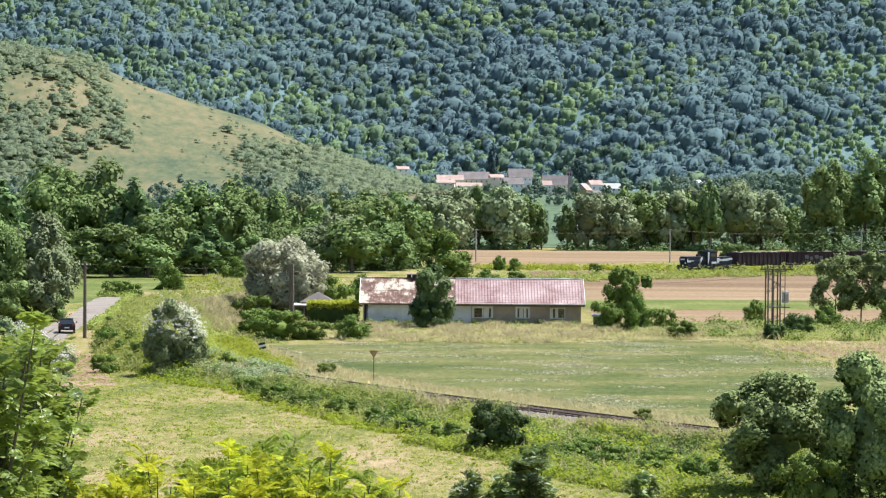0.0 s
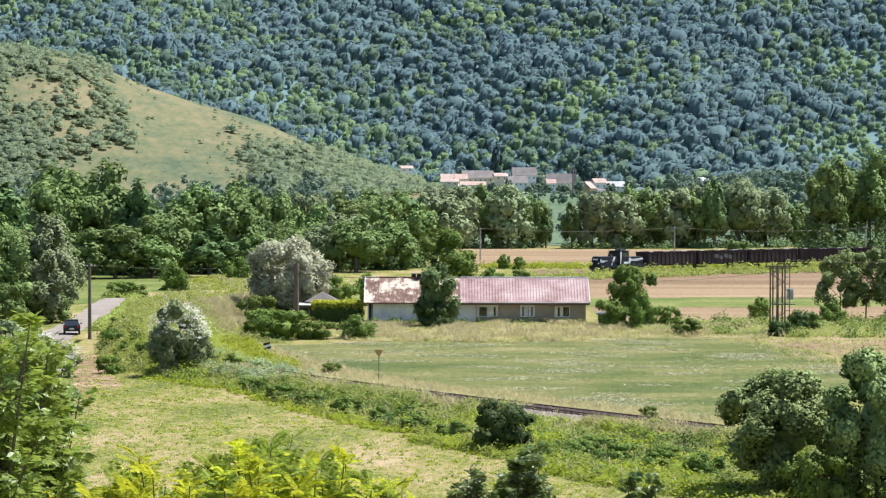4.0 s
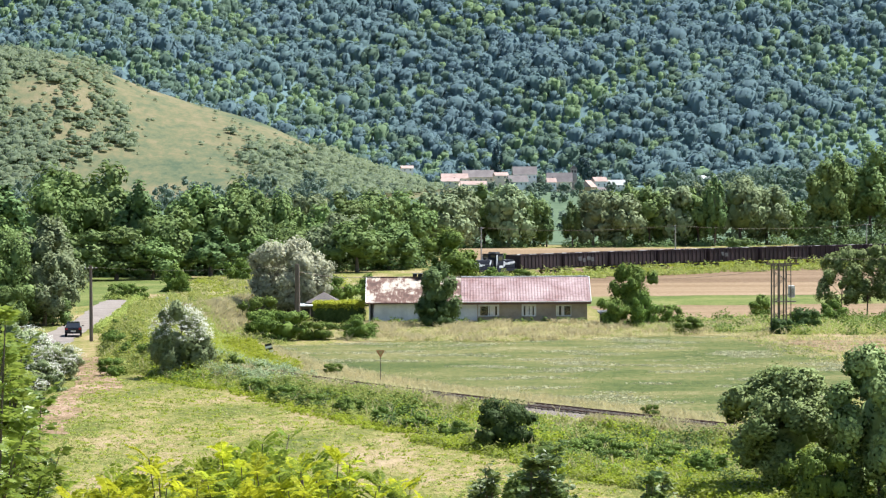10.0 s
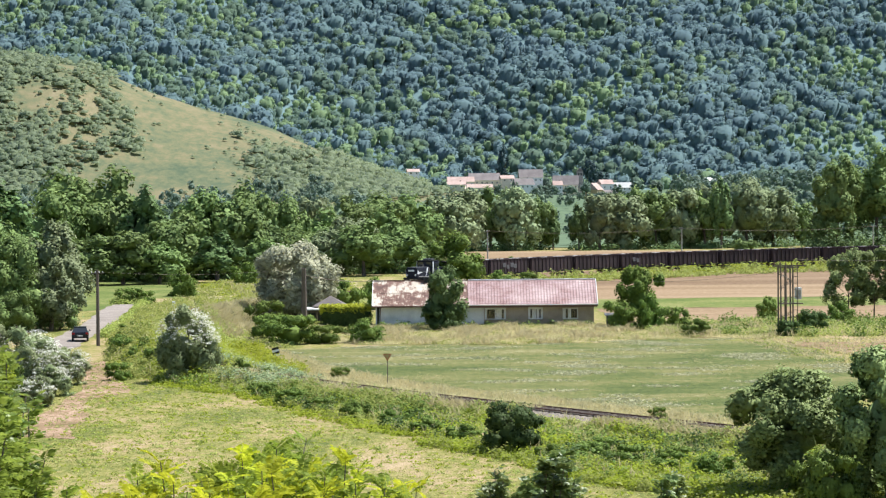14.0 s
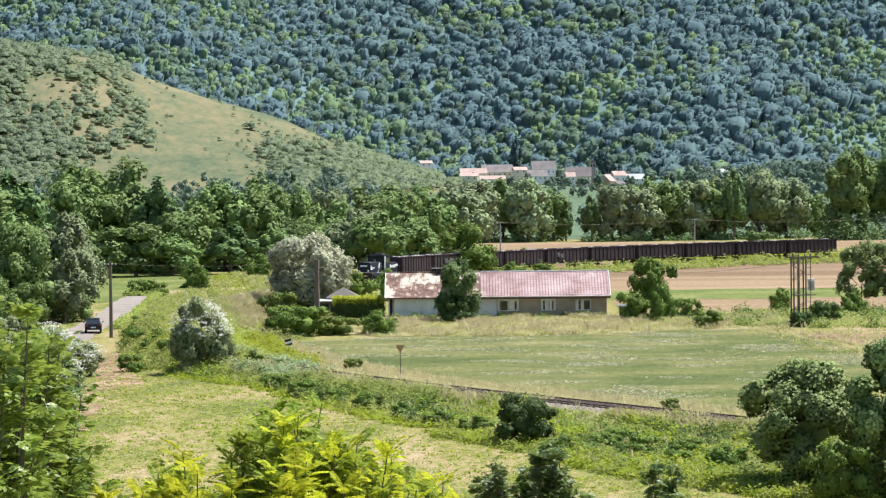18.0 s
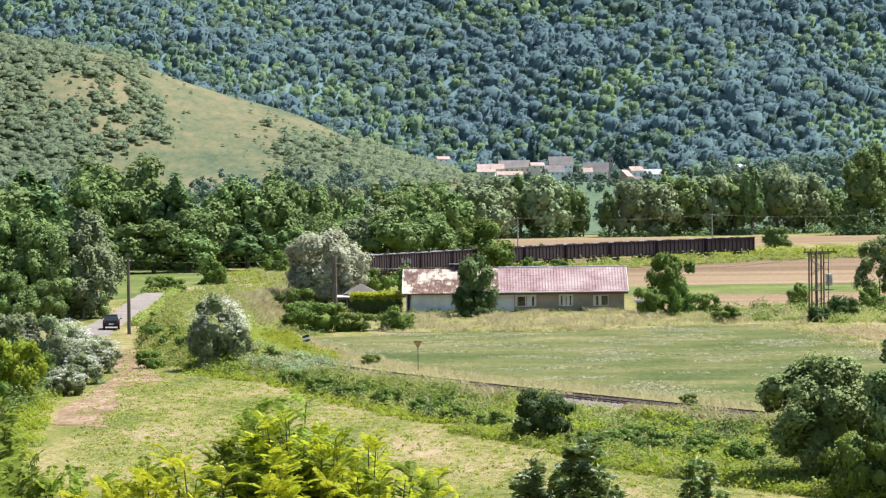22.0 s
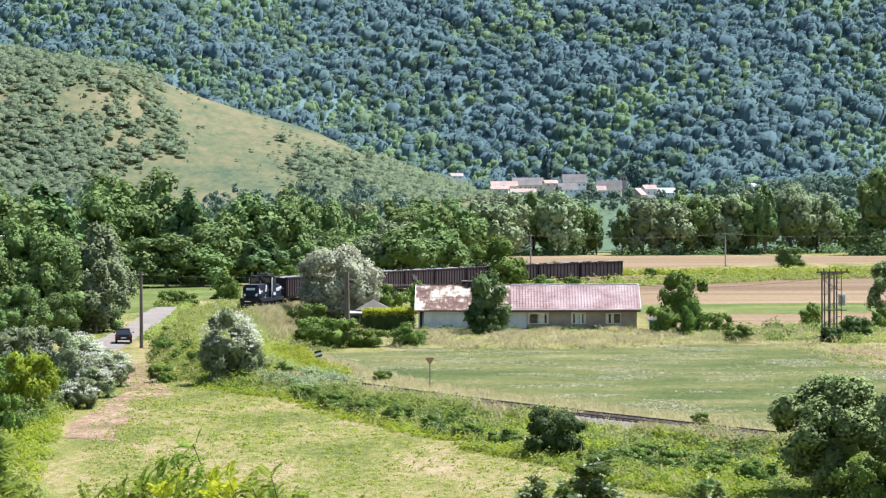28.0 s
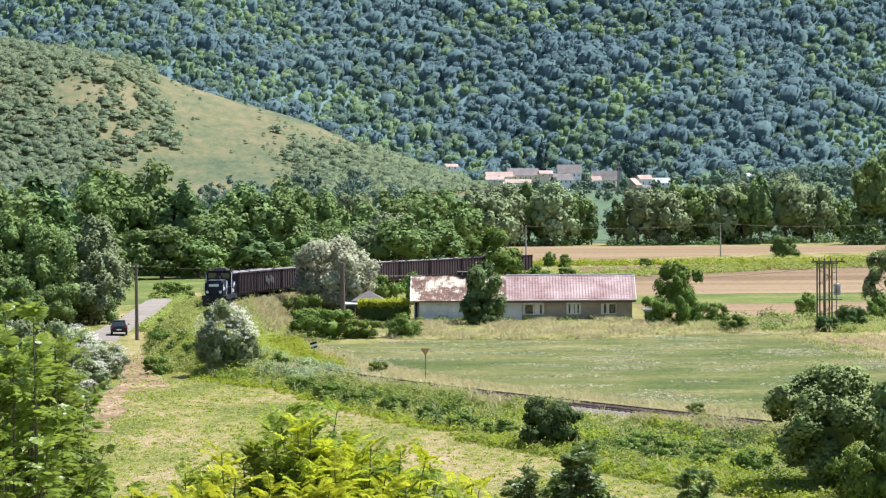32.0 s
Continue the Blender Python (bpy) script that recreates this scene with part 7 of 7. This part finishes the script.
# sideways place at distance d from a pixel column of the camera's view
def spot(view_x, d):
    return (view_x - 784) / 4446 * d


HEADS = []
TUFTS = [(455, 30, 11.95, 0.8, 0, 8), (560, 31, 11.8, 0.8, 0, 8), (640, 32, 11.5, 0.7, 0, 7), (330, 29, 11.9, 0.75, 0, 7), (262, 30, 11.75, 0.5, 1, 5), (160, 29, 11.6, 0.65, 0, 6), (500, 33, 11.3, 1.0, 1, 8), (400, 32, 11.4, 0.9, 1, 8), (705, 33, 11.15, 0.6, 0, 6), (90, 30, 11.5, 0.6, 1, 7), (600, 30, 11.5, 0.7, 0, 8), (510, 29, 11.75, 0.6, 0, 7), (280, 31, 11.45, 0.8, 0, 8), (210, 32, 11.2, 0.8, 1, 8), (540, 31, 11.75, 0.8, 1, 8), (430, 30, 11.7, 0.7, 1, 8), (610, 31, 11.4, 0.8, 1, 8)]
for view_x, d, top, reach, tone, n in TUFTS:
    h = sapling("sapling", spot(view_x, d), d, top, reach, 24, 0.068, 0.34, (M_YELLOW, M_FRESH)[tone], ("yellow-green", "fresh green")[tone] + " feathery-leaved sapling tossed by the wind", shoots=n + 4)
    HEADS.append((*h, "a" if tone else "y"))
for view_x, d, top, reach, tone in ((455, 30.5, 12.25, 0.6, 1), (500, 30, 12.2, 0.6, 0), (410, 31, 12.0, 0.6, 1), (545, 30.5, 11.95, 0.6, 1), (475, 31.5, 12.3, 0.45, 1), (590, 31, 11.75, 0.6, 0)):
    h = sapling("sapling", spot(view_x, d), d, top, reach, 24, 0.068, 0.34, (M_YELLOW, M_FRESH)[tone], ("yellow-green", "fresh green")[tone] + " feathery-leaved sapling tossed by the wind", shoots=12)
    HEADS.append((*h, "m"))
for view_x, d, top, reach in ((-30, 27, 13.7, 0.95), (30, 29, 13.2, 0.8), (-60, 30, 13.8, 1.0), (0, 31, 12.9, 1.0), (45, 30, 12.5, 0.8), (5, 28, 12.3, 0.9)):
    h = sapling("sapling", spot(view_x, d), d, top, reach, 26, 0.12, 0.22, M_LEFT, "leafy green sapling close to the camera", pivot=3.4, shoots=34, simple=True, span=0.8)
    HEADS.append((*h, "b"))
for view_x, d, top, reach in ((850, 40, 10.6, 0.2), (880, 41, 10.35, 0.22), (945, 40, 10.75, 0.22), (915, 42, 10.0, 0.3), (985, 41, 10.1, 0.25), (1132, 40, 10.45, 0.1), (1158, 40.5, 10.4, 0.1), (820, 41, 10.25, 0.2), (965, 40, 10.4, 0.25), (805, 40, 10.1, 0.2), (862, 41.5, 10.3, 0.3), (900, 40.5, 10.2, 0.3), (930, 41, 10.5, 0.3), (1000, 40.5, 10.2, 0.25), (1018, 41, 9.9, 0.25), (955, 41.5, 10.8, 0.2), (1145, 41, 10.1, 0.15), (1172, 40, 10.0, 0.15)):
    h = sapling("sapling", spot(view_x, d), d, top, reach, 26, 0.11, 0.14, M_SHOOT, "dark upright sapling with small leaves", pivot=2.4, shoots=6, simple=True, span=0.6)
    HEADS.append((*h, "c"))

sleepers()

# how far the heads lean to the left, in degrees, second by second
GUST_A = [(0, 0), (3, 1), (6, -1), (8, 1), (9, 3), (11, 0), (13, -2), (14.5, 1), (16, 6), (17, 8), (18, -4), (19, -3), (20, -3), (21, -4), (22, 2), (23, 20), (24, 23), (25, 26), (26.5, 25), (28, 23), (29, 19), (30, 15), (31, 3), (32, -4)]
GUST_B = [(0, 0), (3, 1), (6, 2), (9, 6), (11, 11), (13, 16), (15, 15), (17, 12), (18, 6), (19, 4), (20, 18), (21, 28), (22, 36), (23, 44), (25, 48), (28, 50), (30, 44), (31, 30), (31.5, 18), (32, 10)]
GUST_C = [(0, 0), (3, 2), (6, 3), (9, -2), (13, -6), (17, -2), (18, 3), (19, -6), (21, -2), (23, -8), (25, -5), (28, -3), (30, -2), (32, 0)]
GUST_M = [(0, 3), (9, 5), (14.5, 3), (17, 6), (18, 0), (20, 1), (22, 5), (23, 31), (25, 36), (28, 36), (29, 30), (30, 26), (31, 10), (32, 2)]
# how far the tall clump bows away from the camera
BOW_M = [(0, 36), (14, 36), (16.5, 30), (18, 6), (19, 0), (22, 0), (24, 4), (28, 4), (31, 3), (32, 0)]
# seconds and metres run by the train's front
RUN = [(0, 33.8), (4, 60.8), (8, 88.1), (12, 115.7), (16, 143.6), (20, 171.9), (24, 200.5), (28, 229.4), (32, 258.6)]


def motions():
    ts = [k * 1.0 for k in range(33)]
    f = np.interp(ts, [r[0] for r in RUN], [r[1] for r in RUN])
    f = np.convolve(np.concatenate([[2 * f[0] - f[1]], f, [2 * f[-1] - f[-2]]]), [0.25, 0.5, 0.25], "valid")
    back = 7.1
    for k, v in enumerate([ENGINE] + WAGONS):
        c = back + (0 if k == 0 else 7.1 + 7.2 + 14.6 * (k - 1))
        rows = []
        for t, s in zip(ts, f):
            h = 4.0 if k == 0 else 4.7
            a, b = on_track(s - c + h), on_track(s - c - h)
            p = (a + b) / 2
            w = a - b
            rows.append((t, pose(p[0], p[1], p[2] + 0.02, 0, -math.degrees(math.atan2(w[2], math.hypot(w[0], w[1]))), math.degrees(math.atan2(w[1], w[0])))))
        walk(v, rows)
    for i, (head, zp, kind) in enumerate(HEADS):
        g = {"a": GUST_A, "y": GUST_A, "b": GUST_B, "c": GUST_C, "m": GUST_M}[kind]
        rng = random.Random(i)
        k, ph = rng.uniform(0.85, 1.15), rng.uniform(0, 6.28)
        bow = 1.35 if kind == "y" else 0.8
        rows = []
        for t in [j * 0.5 for j in range(65)]:
            lean = float(np.interp(t, [r[0] for r in g], [r[1] for r in g])) * k * (1.7 if kind == "y" and t > 21.5 else 1.0)
            nod = float(np.interp(t, [r[0] for r in BOW_M], [r[1] for r in BOW_M])) if kind == "m" else bow * max(lean - 2, 0)
            rows.append((t, pose(0, 0, zp, -nod + 1.2 * math.sin(t * 2.1 + ph), -lean + 1.3 * math.sin(t * 2.7 + ph * 2), 2.0 * math.sin(t * 1.3 + ph))))
        walk(head, rows)


motions()
